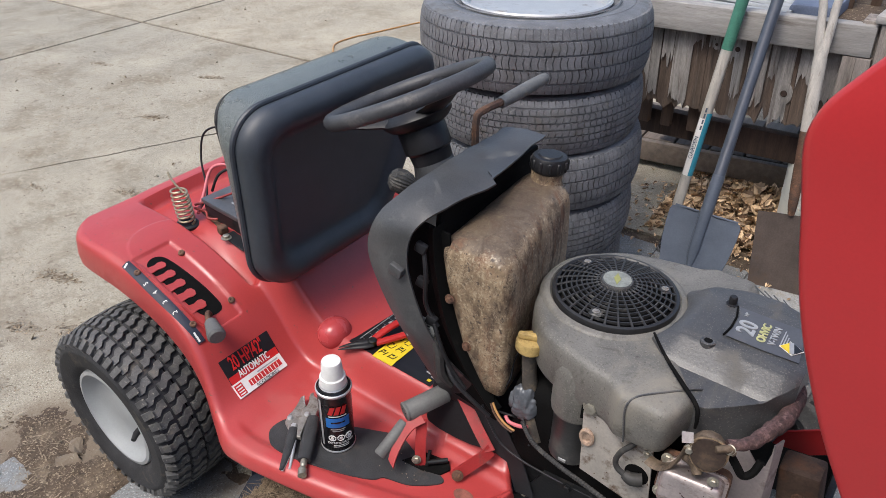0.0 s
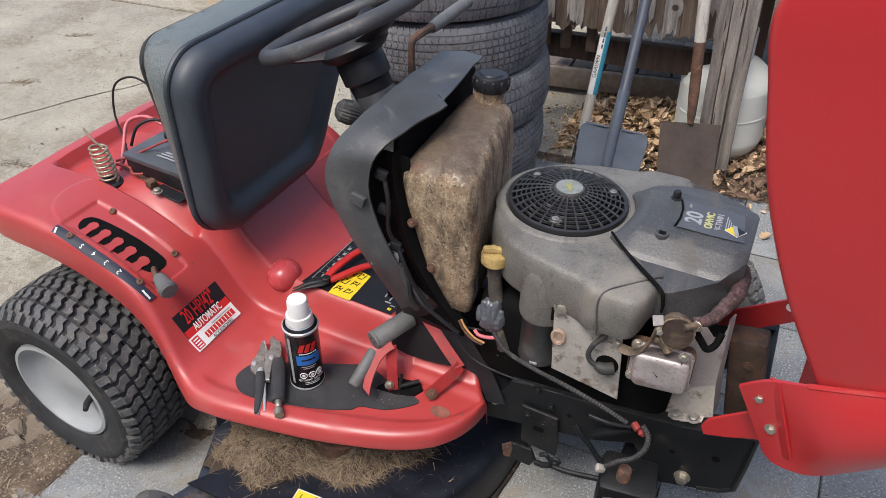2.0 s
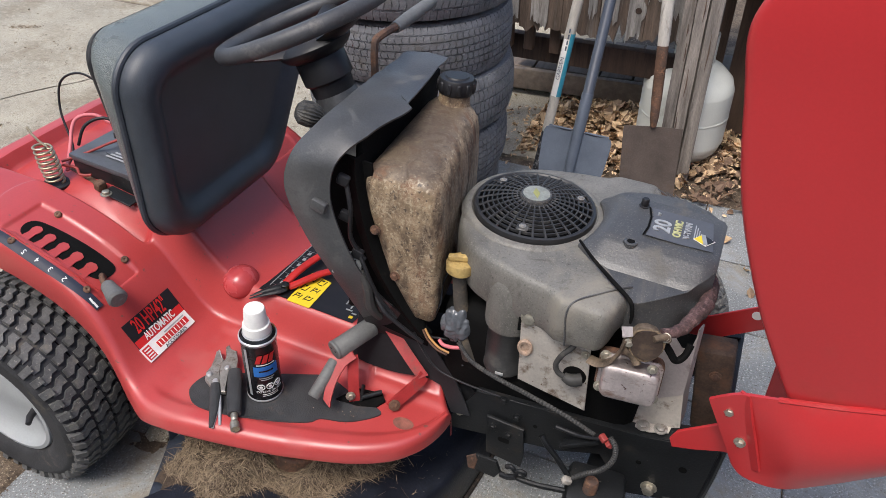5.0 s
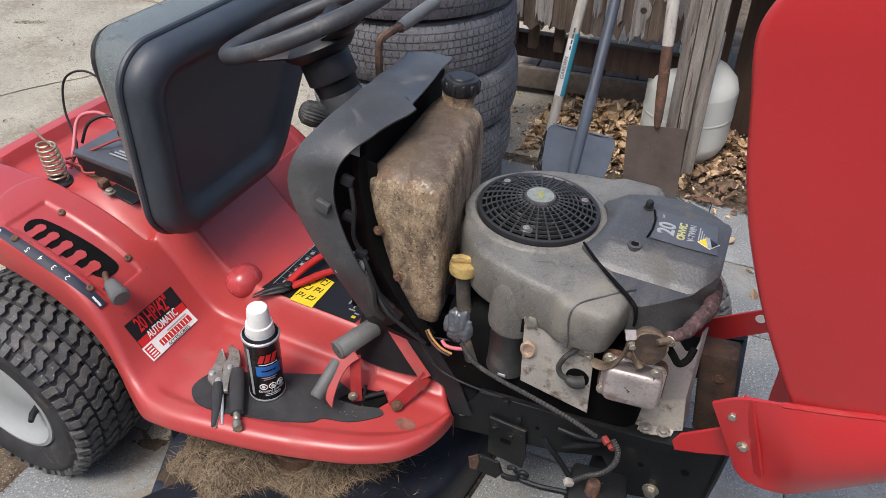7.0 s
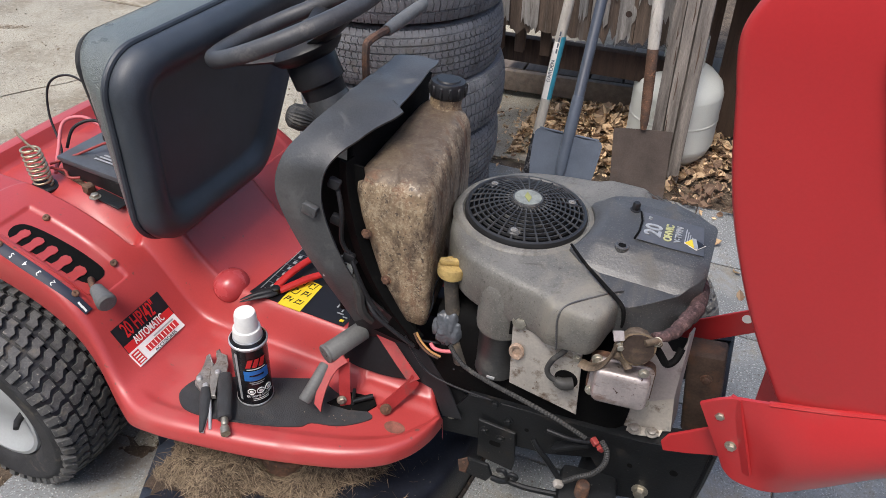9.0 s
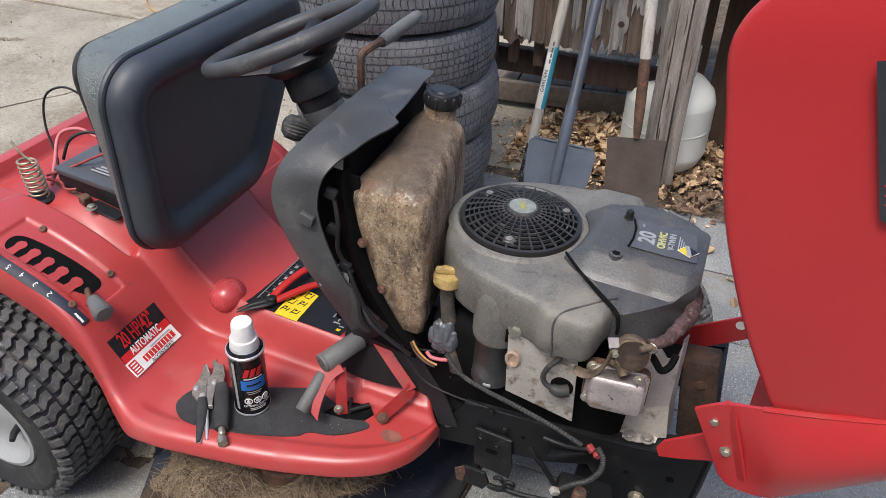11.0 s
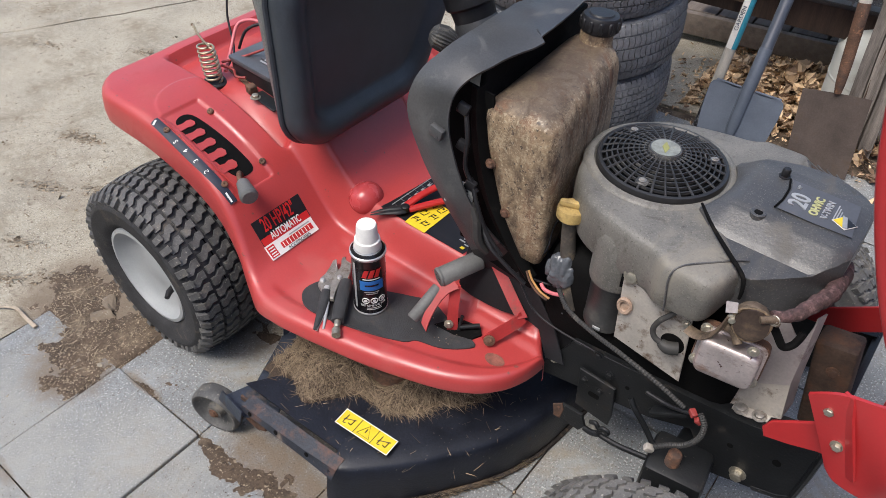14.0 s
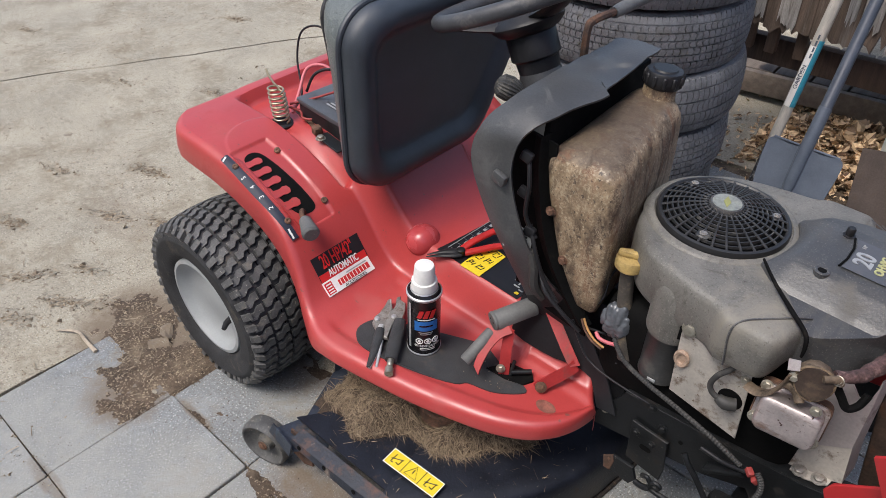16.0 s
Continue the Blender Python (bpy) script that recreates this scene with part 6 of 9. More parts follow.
# ---- mowing deck ----
def deck():
    g = thing("mower_deck", "", "")
    under(g, mower, Matrix())
    rim = spline([(0.640, -0.538, 0), (0.668, -0.528, 0), (0.712, -0.488, 0), (0.765, -0.430, 0), (0.814, -0.363, 0), (0.860, -0.29, 0), (0.892, -0.205, 0), (0.908, -0.10, 0), (0.912, 0.05, 0), (0.86, 0.25, 0), (0.78, 0.42, 0)], 5)
    cen = Vector((0.56, -0.05, 0))
    bm = B()
    rows = []
    for p in rim:
        d = (p - cen)
        e = lambda k: cen + d * (1 - k / d.length)
        rows.append([Vector((*e(0).xy, 0.052)), Vector((*e(-0.003).xy, 0.07)), Vector((*e(0.004).xy, 0.13)), Vector((*e(0.008).xy, 0.148)), Vector((*e(0.013).xy, 0.156)), Vector((*e(0.022).xy, 0.161)), Vector((*e(0.05).xy, 0.1655)), Vector((*e(0.22).xy, 0.170))])
    sheet(bm, rows, 0.003)
    shell = part("deck_shell", bm, M["deck"], g, "black pressed steel mower deck with rust", 50)
    bm = B()
    plate(bm, [(0.38, -0.50), (0.63, -0.492), (0.70, -0.44), (0.81, -0.30), (0.85, -0.1), (0.85, 0.35), (0.40, 0.45), (0.30, 0.3), (0.30, -0.2), (0.42, -0.44)], 0.004, pose(0, 0, 0.158))
    part("deck_top", bm, M["deck"], g, "")
    # rolled lower lip, caked with soil and straw
    bm = B()
    tube(bm, [p + (p - cen).normalized() * 0.003 + Vector((0, 0, 0.052)) for p in rim[:44]], 0.0065, 8)
    part("deck_lip", bm, mat("caked_rusty_lip", (0.030, 0.024, 0.021), 0.85, var=0.45, scale=40, bump=0.6, dirt=(0.15, 0.105, 0.068), amount=0.50, dscale=22), g, "rusty lip caked with soil")
    # discharge edge: rusty flange with rivet holes
    bm = B()
    rows = [[(0.412, -0.546, 0.152), (0.415, -0.541, 0.1645), (0.417, -0.512, 0.1690)], [(0.50, -0.542, 0.148), (0.50, -0.537, 0.1635), (0.50, -0.508, 0.1680)], [(0.58, -0.538, 0.143), (0.58, -0.532, 0.1605), (0.58, -0.505, 0.1665)], [(0.652, -0.534, 0.132), (0.655, -0.524, 0.157), (0.655, -0.500, 0.1655)]]
    sheet(bm, rows, 0.004)
    fl = part("discharge_edge", bm, mat("rusting_black_edge", (0.022, 0.026, 0.036), 0.55, 0.0, var=0.4, scale=22, bump=0.35, dirt=(0.17, 0.085, 0.055), amount=0.46, dscale=12, patch=((0.28, 0.22, 0.17), 0.18, 16)), g, "black folded chute edge with brown rust")
    # rivet holes painted as dark discs, shade in the colour
    for x, y in ((0.44, -0.546), (0.51, -0.542), (0.59, -0.538)):
        bm = B()
        lathe(bm, [(0.005, 0), (0.005, 0.001), (0.001, 0.001)], axis((x, y + 0.003, 0.158), (0, -0.96, 0.27)), 10)
        part("rivet_hole", bm, M["dark"], fl)
    # warning label
    m = pose(0.651, -0.436, 0.1765, 0, 1, 4)
    bm = B()
    plate(bm, rrect(0.124, 0.037, 0.002), 0.0008, m)
    lab = part("warning_label", bm, M["labely"], g, "yellow pictogram warning label")
    bm = B()
    for k in (0, 1):
        box(bm, (0.124, 0.0016, 0.0006), m @ pose(0, 0.0178 * (1 - 2 * k), 0.0012))
        box(bm, (0.0016, 0.037, 0.0006), m @ pose(0.0612 * (1 - 2 * k), 0, 0.0012))
    part("label_border", bm, M["white"], lab)
    for x in (-0.0205, 0.0205):
        bm = B()
        box(bm, (0.0012, 0.034, 0.0006), m @ pose(x, 0, 0.0012))
        part("label_line", bm, M["labelk"], lab)
    bm = B()
    tri = [Vector((-0.014, -0.012, 0.0012)), Vector((0.014, -0.012, 0.0012)), Vector((0, 0.013, 0.0012))]
    tube(bm, [m @ v for v in tri], 0.0009, 5, closed=True)
    rod(bm, m @ Vector((0, -0.004, 0.0012)), m @ Vector((0, 0.005, 0.0012)), 0.0012, seg=5)
    part("label_symbol", bm, M["labelk"], lab)
    for sx in (-0.041, 0.041):
        bm = B()
        rnd = random.Random(int(sx * 100))
        for k in range(5):
            a = (sx + rnd.uniform(-0.014, 0.014), rnd.uniform(-0.012, 0.012), 0.0012)
            b = (sx + rnd.uniform(-0.014, 0.014), rnd.uniform(-0.012, 0.012), 0.0012)
            rod(bm, m @ Vector(a), m @ Vector(b), 0.0010, seg=5)
        part("label_symbol", bm, M["labelk"], lab)
    # bent chute wing at the back
    bm = B()
    plate(bm, [(0.357, -0.540), (0.383, -0.478), (0.334, -0.362), (0.356, -0.303), (0.402, -0.322), (0.412, -0.395), (0.472, -0.500), (0.425, -0.548)], 0.004, pose(0, 0, 0.176, 2, 3, 0), 0.001, 1)
    wing = part("chute_wing", bm, M["deckblue"], g, "bent blue-black chute plate", 30)
    bm = B()
    sheet(bm, [[(0.357, -0.540, 0.160), (0.350, -0.548, 0.135)], [(0.425, -0.548, 0.158), (0.424, -0.556, 0.13)]], 0.003)
    part("wing_flange", bm, M["deckblue"], wing)
    bm = B()
    sheet(bm, [[(0.336, -0.360, 0.150), (0.322, -0.340, 0.225)], [(0.352, -0.305, 0.155), (0.338, -0.292, 0.235)], [(0.385, -0.290, 0.158), (0.378, -0.275, 0.225)]], 0.003)
    part("wing_flange", bm, M["deckblue"], wing)
    # spindle housing showing through the clippings
    bm = B()
    lathe(bm, [(0.062, 0.165), (0.062, 0.205), (0.058, 0.209), (0.046, 0.209), (0.042, 0.200), (0.020, 0.200), (0.018, 0.222), (0.001, 0.223)], pose(0.590, -0.275, 0), 28)
    part("spindle_pulley", bm, M["rust"], g, "rusty deck spindle pulley")
    # gauge wheel
    bm = B()
    wm = axis((0.322, -0.548, 0.071), (0.26, -1, 0.0))
    lathe(bm, [(0.052, -0.028), (0.057, -0.022), (0.058, 0.0), (0.057, 0.008), (0.053, 0.012), (0.050, 0.011), (0.047, 0.004), (0.039, -0.003), (0.022, -0.004), (0.018, 0.002), (0.017, 0.009), (0.001, 0.010)], wm, 40)
    gw = part("gauge_wheel", bm, M["lug"], g, "small dusty black plastic deck wheel")
    bm = B()
    hexbolt(bm, wm @ Vector((0, 0, 0.010)), (0.26, -1, 0), 0.008, 0.005)
    part("wheel_bolt", bm, M["rust"], gw)
    bm = B()
    plate(bm, [(0.375, 0.075), (0.42, 0.065), (0.45, 0.085), (0.44, 0.155), (0.39, 0.155)], 0.004, Matrix(((1, 0, 0, 0), (0, 0, -1, -0.520), (0, 1, 0, 0), (0, 0, 0, 1))))
    part("wheel_bracket", bm, M["rust"], g)


deck()


# ---- fittings on the red body ----
def flat_on_body(name, outline, material, parent, lift=0.002, thick=0.002, label=""):
    """A thin plate cut to an outline in x, y and laid over the body."""
    bm = B()
    top = [bm.verts.new(on_body(x, y, lift)[0]) for x, y in outline]
    low = [bm.verts.new(on_body(x, y, lift - thick)[0]) for x, y in outline]
    cx, cy = sum(p[0] for p in outline) / len(outline), sum(p[1] for p in outline) / len(outline)
    mid = bm.verts.new(on_body(cx, cy, lift)[0])
    rings = [top]
    for k in (0.75, 0.5, 0.25):
        rings.append([bm.verts.new(on_body(cx + (x - cx) * k, cy + (y - cy) * k, lift)[0]) for x, y in outline])
    n = len(outline)
    for i in range(n):
        j = (i + 1) % n
        bm.faces.new((low[i], low[j], top[j], top[i]))
        for a, b in zip(rings, rings[1:]):
            bm.faces.new((a[i], a[j], b[j], b[i]))
        bm.faces.new((rings[-1][i], rings[-1][j], mid))
    return part(name, bm, material, parent, label, 50)


def body_warp(x, y, ang, lift):
    """Places flat print at (x, y) on the body, turned by ang degrees."""
    c, s = math.cos(radians(ang)), math.sin(radians(ang))
    def f(q):
        px, py = x + c * q.x - s * q.y, y + s * q.x + c * q.y
        return on_body(px, py, lift + q.z)[0]
    return f


def fittings():
    # height adjuster: dark slot with red teeth, scale strip, lever
    h = thing("height_adjuster", "", "")
    under(h, mower, Matrix())
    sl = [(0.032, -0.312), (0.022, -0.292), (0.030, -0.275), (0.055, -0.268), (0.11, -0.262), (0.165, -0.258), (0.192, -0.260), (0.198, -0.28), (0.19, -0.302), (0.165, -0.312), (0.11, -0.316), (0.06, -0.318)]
    # black plate laid on the body stands for the shade in the slots
    flat_on_body("slot_plate", [p.xy for p in spline([(x, y, 0) for x, y in sl], 3, closed=True)], M["dark"], h, 0.0012, 0.003, "shaded slot opening, drawn as a black plate")
    for k in range(5):
        x = 0.052 + 0.0295 * k
        o = [(x - 0.010, -0.324), (x + 0.008, -0.324), (x + 0.006, -0.304), (x + 0.0085, -0.294), (x + 0.007, -0.286), (x, -0.282), (x - 0.008, -0.285), (x - 0.0105, -0.293), (x - 0.008, -0.304)]
        flat_on_body("slot_tooth", o, M["red"], h, 0.0035, 0.003)
    flat_on_body("slot_edge", [(0.02, -0.330), (0.06, -0.333), (0.11, -0.332), (0.165, -0.328), (0.205, -0.318), (0.205, -0.310), (0.165, -0.318), (0.11, -0.322), (0.06, -0.324), (0.025, -0.320)], M["red"], h, 0.003, 0.003)
    st = patch("height_scale", 0, 0, 0, 0, mat("navy_scale_print", (0.018, 0.022, 0.040), 0.6, var=0.15, scale=50, bump=0.03), h, 0.0022, 16, 3, lambda u, v: (0.006 + 0.219 * u, -0.334 - 0.016 * v + 0.004 * math.sin(math.pi * u) * -1))
    tagged(st, "black number strip")
    for k, d in enumerate("5432"):
        lettering("scale_number", d, 0.012, None, M["white"], st, 0.0003, warp=body_warp(0.077 + 0.028 * k, -0.346, 160 + 90 - 90, 0.0032))
    for x in (0.012, 0.212, 0.219):
        bm = B()
        p, n = on_body(x, -0.345, 0.003)
        box(bm, (0.004, 0.012, 0.0006), axis(p, n))
        part("scale_bar", bm, M["white"], st)
    for x, y in ((0.045, -0.342), (0.196, -0.336), (0.048, -0.237), (0.193, -0.235)):
        p, n = on_body(x, y, 0.0)
        bm = B()
        lathe(bm, [(0.007, 0), (0.007, 0.003), (0.005, 0.005), (0.002, 0.0045), (0.001, 0.003)], axis(p + n * 0.002, n), 14)
        part("screw", bm, M["rust"], h)
    bm = B()
    a = on_body(0.197, -0.292, 0.0)[0]
    tube(bm, spline([a + Vector((-0.01, 0.01, -0.02)), a + Vector((0.0, -0.004, 0.012)), a + Vector((0.016, -0.018, 0.02)), a + Vector((0.036, -0.030, 0.012))], 5), 0.0055, 10)
    lv = part("adjuster_lever", bm, M["rust"], h)
    bm = B()
    km = axis(a + Vector((0.028, -0.022, 0.016)), (0.92, -0.40, -0.10)) @ Matrix.Scale(1.15, 4)
    lathe(bm, [(0.008, 0), (0.011, 0.004), (0.0125, 0.016), (0.0155, 0.034), (0.016, 0.040), (0.013, 0.044), (0.001, 0.045)], km, 22)
    rod(bm, km @ Vector((0.004, 0, 0.0445)), km @ Vector((0.004, 0, 0.0456)), 0.002, seg=8)
    part("lever_knob", bm, M["grip"], lv, "worn grey rubber knob")
    # model stickers on the slope
    shrink = lambda x, y: (0.288 + 0.91 * (x - 0.288), -0.273 + 0.91 * (y + 0.273))
    k1 = patch("model_sticker", 0, 0, 0, 0, M["labelk"], mower, 0.0015, 10, 14, lambda u, v: shrink(0.254 + 0.036 * u, -0.342 + 0.140 * v))
    tagged(k1, "black and red model sticker")
    k0 = patch("sticker_red", 0, 0, 0, 0, M["labelr"], k1, 0.0020, 4, 14, lambda u, v: shrink(0.279 + 0.012 * u, -0.341 + 0.137 * v))
    w = patch("sticker_white", 0, 0, 0, 0, M["white"], k1, 0.0024, 8, 14, lambda u, v: shrink(0.290 + 0.026 * u, -0.344 + 0.140 * v))
    lettering("sticker_print", "20 HP/42\"", 0.02412, None, M["labelr"], k1, 0.0003, 0.86, body_warp(*shrink(0.2655, -0.275), 90, 0.0026), bold=0.0003)
    lettering("sticker_print", "AUTOMATIC", 0.01365, None, M["white"], k1, 0.0003, 1.0, body_warp(*shrink(0.2825, -0.272), 90, 0.0032), bold=0.0002)
    lettering("sticker_print", "ACCESSORIES", 0.00774, None, M["labelk"], k1, 0.0003, 1.25, body_warp(*shrink(0.3130, -0.262), 90, 0.0036))
    lg = patch("sticker_logo", 0, 0, 0, 0, M["labelr"], k1, 0.0034, 4, 10, lambda u, v: shrink(0.2975 + 0.0105 * u, -0.305 + 0.092 * v))
    pa = patch("sticker_panel", 0, 0, 0, 0, M["labelr"], k1, 0.0034, 4, 4, lambda u, v: shrink(0.2925 + 0.021 * u, -0.341 + 0.020 * v))
    for k in range(4):
        patch("sticker_bar", 0, 0, 0, 0, M["white"], k1, 0.0042, 1, 3, lambda u, v: shrink(0.295 + 0.0048 * k + 0.002 * u, -0.338 + 0.014 * v))
    for k in range(9):
        patch("sticker_bar", 0, 0, 0, 0, M["white"], k1, 0.0042, 2, 1, lambda u, v: shrink(0.2985 + 0.0085 * u, -0.300 + 0.0095 * k + 0.0016 * v))
    patch("sticker_bar", 0, 0, 0, 0, M["silver"], k1, 0.0034, 1, 6, lambda u, v: shrink(0.2935 + 0.002 * u, -0.275 + 0.06 * v))
    # footboard mat
    o = [(0.405, -0.345), (0.41, -0.305), (0.44, -0.282), (0.50, -0.255), (0.573, -0.222), (0.62, -0.205), (0.665, -0.218), (0.70, -0.228), (0.752, -0.240), (0.74, -0.262), (0.705, -0.287), (0.66, -0.300), (0.642, -0.318), (0.56, -0.352), (0.49, -0.372), (0.44, -0.372)]
    flat_on_body("foot_mat", [p.xy for p in spline([(x, y, 0) for x, y in o], 4, closed=True)], M["matblack"], mower, 0.0028, 0.004, "gritty black footboard mat")
    rnd = random.Random(6)
    bm = B()
    for k in range(16):
        x, y = rnd.uniform(0.60, 0.74), rnd.uniform(-0.285, -0.235)
        p, n = on_body(x, y, 0.004)
        bmesh.ops.create_icosphere(bm, subdivisions=1, radius=rnd.uniform(0.0005, 0.0013), matrix=Matrix.Translation(p))
    tagged(part("mat_grit", bm, M["debris"], mower), kind="stuff")
    # worn dent on the footboard nose
    flat_on_body("rust_spot", [(0.80 + 0.020 * math.cos(a), -0.246 + 0.013 * math.sin(a)) for a in (2 * math.pi * k / 20 for k in range(20))], mat("rubbed_rust_spot", (0.24, 0.085, 0.06), 0.8, var=0.35, scale=60, bump=0.3, dirt=(0.14, 0.08, 0.06), amount=0.4, dscale=50), mower, 0.0008, 0.002)
    # tunnel mat with printed symbols
    tm = patch("tunnel_panel", 0, 0, 0, 0, M["labelk"], mower, 0.002, 16, 24, lambda u, v: (0.412 + 0.020 * v + (0.214 - 0.0 * v) * u, -0.119 + 0.188 * v))
    tagged(tm, "black tunnel decal with control symbols")
    yl = patch("caution_label", 0, 0, 0, 0, M["labely"], tm, 0.0042, 6, 6, lambda u, v: (0.480 + 0.051 * u, -0.121 + 0.092 * v - 0.008 * u * v))
    for k in range(6):
        x0, y0 = 0.484 + 0.023 * (k % 2), -0.110 + 0.028 * (k // 2)
        for dx, dy, wx, wy in ((0, 0, 0.0014, 0.016), (0.003, 0.006 - 0.004 * (k % 3), 0.010, 0.0016), (0.013, 0.002 * (k % 2), 0.0013, 0.013), (0.006, 0.011, 0.004, 0.004)):
            patch("caution_mark", 0, 0, 0, 0, M["labelk"], yl, 0.0054, 2, 2, lambda u, v: (x0 + dx + wx * u + 0.2 * wy * v, y0 + dy + wy * v))
    for k in range(8):
        patch("panel_line", 0, 0, 0, 0, M["silver"], tm, 0.004, 1, 3, lambda u, v: (0.425 + 0.001 * u + 0.030 * v, -0.095 + 0.021 * k))
    patch("panel_line", 0, 0, 0, 0, M["silver"], tm, 0.004, 1, 8, lambda u, v: (0.424 + 0.0014 * u + 0.006 * v, -0.10 + 0.155 * v))
    for k in range(6):
        patch("panel_symbol", 0, 0, 0, 0, M["silver"], tm, 0.004, 2, 2, lambda u, v: (0.438 + 0.007 * u, -0.086 + 0.021 * k + 0.008 * v))
    for k, (x, y, dx, dy) in enumerate(((0.588, -0.07, 0.016, 0.003), (0.588, -0.078, 0.003, 0.012), (0.602, -0.085, 0.003, 0.016), (0.596, -0.092, 0.014, 0.003), (0.612, -0.098, 0.010, 0.003))):
        patch("panel_symbol", 0, 0, 0, 0, M["silver"], tm, 0.004, 2, 2, lambda u, v: (x + dx * u, y + dy * v))
    patch("panel_mark", 0, 0, 0, 0, M["labely"], tm, 0.004, 1, 1, lambda u, v: (0.612 + 0.008 * u, -0.112 + 0.007 * v))
    # round dome moulded into the seat deck's slope; paler red paints its highlight
    bm = B()
    bmesh.ops.create_uvsphere(bm, u_segments=40, v_segments=24, radius=0.036, matrix=pose(0.362, -0.111, 0.393) @ Matrix.Diagonal((1.0, 1.08, 0.95, 1)))
    part("body_dome", bm, mat("highlit_red_plastic", (0.47, 0.060, 0.064), 0.26, var=0.08, scale=30, bump=0.03), mower, "faded red moulded dome, paler for its sky highlight")
    # pedals
    p = thing("drive_pedal", "", "")
    under(p, mower, Matrix())
    def pad(a, b, w, name):
        a, b = Vector(a), Vector(b)
        m = axis(a, b - a)
        prof = [(-0.019, -0.006), (-0.019, 0.004), (-0.012, 0.014), (0.0, 0.018), (0.012, 0.014), (0.019, 0.004), (0.019, -0.006)]
        bm = B()
        L = (b - a).length
        side = (b - a).cross(Vector((0, 0, 1))).normalized()
        upv = side.cross(b - a).normalized()
        if upv.z < 0:
            upv = -upv
        loft(bm, [[a + (b - a) * t + side * (x * w * k) + upv * (y * w * k) for x, y in prof] for t, k in ((0, 0.85), (0.04, 1), (0.96, 1), (1, 0.85))])
        return part(name, bm, M["grip"], p, "worn grey rubber pedal pad", 50)
    top = pad((0.647, -0.219, 0.421), (0.684, -0.143, 0.434), 1.0, "pedal_pad")
    low = pad((0.641, -0.290, 0.364), (0.651, -0.226, 0.403), 0.62, "pedal_pad")
    # moulded end cap with two holes
    ca, cd = Vector((0.647, -0.219, 0.421)), Vector((-0.43, -0.89, -0.14)).normalized()
    cm = axis(ca, cd)
    bm = B()
    lathe(bm, [(0.0185, -0.004), (0.0192, 0.000), (0.0175, 0.0025), (0.001, 0.003)], cm @ pose(0, 0.000, 0), 24)
    cap = part("end_cap", bm, M["grip"], top, "", 40)
    # small dark studs for the shade in the cap's holes
    for dx in (-0.007, 0.006):
        bm = B()
        lathe(bm, [(0.0016, 0.0026), (0.0016, 0.0034), (0.0003, 0.0036)], cm @ pose(dx, 0.003, 0), 8)
        part("cap_hole", bm, M["dark"], cap)
    def strap(pts, half, name, ax, th=0.004):
        bm = B()
        P = spline(pts, 5)
        ax = Vector(ax).normalized()
        sheet(bm, [[q - ax * half, q + ax * half] for q in P], th)
        return part(name, bm, M["redsteel"], p, "", 30)
    strap([(0.684, -0.146, 0.440), (0.697, -0.140, 0.451), (0.711, -0.138, 0.445), (0.731, -0.144, 0.429), (0.769, -0.159, 0.402), (0.802, -0.170, 0.377)], 0.0105, "pedal_arm", (0.75, 0.60, 0.30))
    strap([(0.803, -0.166, 0.378), (0.798, -0.176, 0.368), (0.785, -0.199, 0.356), (0.766, -0.232, 0.339)], 0.0115, "pedal_arm", (0.55, 0.10, -0.72))
    strap([(0.668, -0.287, 0.357), (0.664, -0.273, 0.370), (0.662, -0.250, 0.388), (0.667, -0.226, 0.406), (0.679, -0.208, 0.414)], 0.0095, "pedal_arm", (0.80, -0.30, -0.35))
    strap([(0.679, -0.212, 0.414), (0.683, -0.218, 0.395), (0.689, -0.229, 0.372), (0.697, -0.240, 0.330)], 0.010, "pedal_arm", (0.80, 0.55, 0.05))
    bolt(p, (0.690, -0.242, 0.343), (0.5, -0.8, 0.3), 0.0062, 0.005)
    bolt(p, (0.772, -0.226, 0.343), (0.5, -0.75, 0.4), 0.0075, 0.003, M["rust"])
    # dark patch on the board paints the shade of the pedal opening
    flat_on_body("pedal_slot", [(0.662, -0.250), (0.686, -0.209), (0.734, -0.200), (0.748, -0.215), (0.738, -0.236), (0.705, -0.247)], M["dark"], p, 0.0045, 0.006)
    bm = B()
    rod(bm, (0.708, -0.232, 0.338), (0.735, -0.205, 0.338), 0.005, seg=10)
    rod(bm, (0.706, -0.222, 0.360), (0.708, -0.234, 0.332), 0.0035, seg=8)
    part("pedal_shaft", bm, M["frame"], p)
    # seat spring
    s = thing("seat_spring", "", "")
    under(s, mower, Matrix())
    z0 = body_z(-0.055, -0.145)
    bm = B()
    lathe(bm, [(0.028, z0 - 0.002), (0.028, z0 + 0.003), (0.022, z0 + 0.006), (0.015, z0 + 0.004), (0.001, z0 + 0.004)], pose(-0.055, -0.145, 0), 28)
    part("spring_cup", bm, M["blackpl"], s)
    bm = B()
    H = 0.082
    pts = []
    for k in range(8 * 18 + 1):
        t = k / (8 * 18)
        a = 2 * math.pi * 8 * t
        r = 0.0165 + 0.002 * math.sin(math.pi * t)
        pts.append(Vector((-0.055 + r * math.cos(a) - 0.012 * t, -0.145 + r * math.sin(a), z0 + 0.006 + H * t)))
    tail = [pts[-1] + Vector(d) for d in ((-0.014, -0.004, 0.012), (-0.026, -0.006, 0.026), (-0.036, -0.004, 0.038))]
    tube(bm, pts + tail, 0.0026, 7)
    part("coil_spring", bm, M["spring"], s, "brassy steel coil spring", 60)
    # battery
    b = thing("battery", "", "")
    under(b, mower, Matrix())
    bm = B()
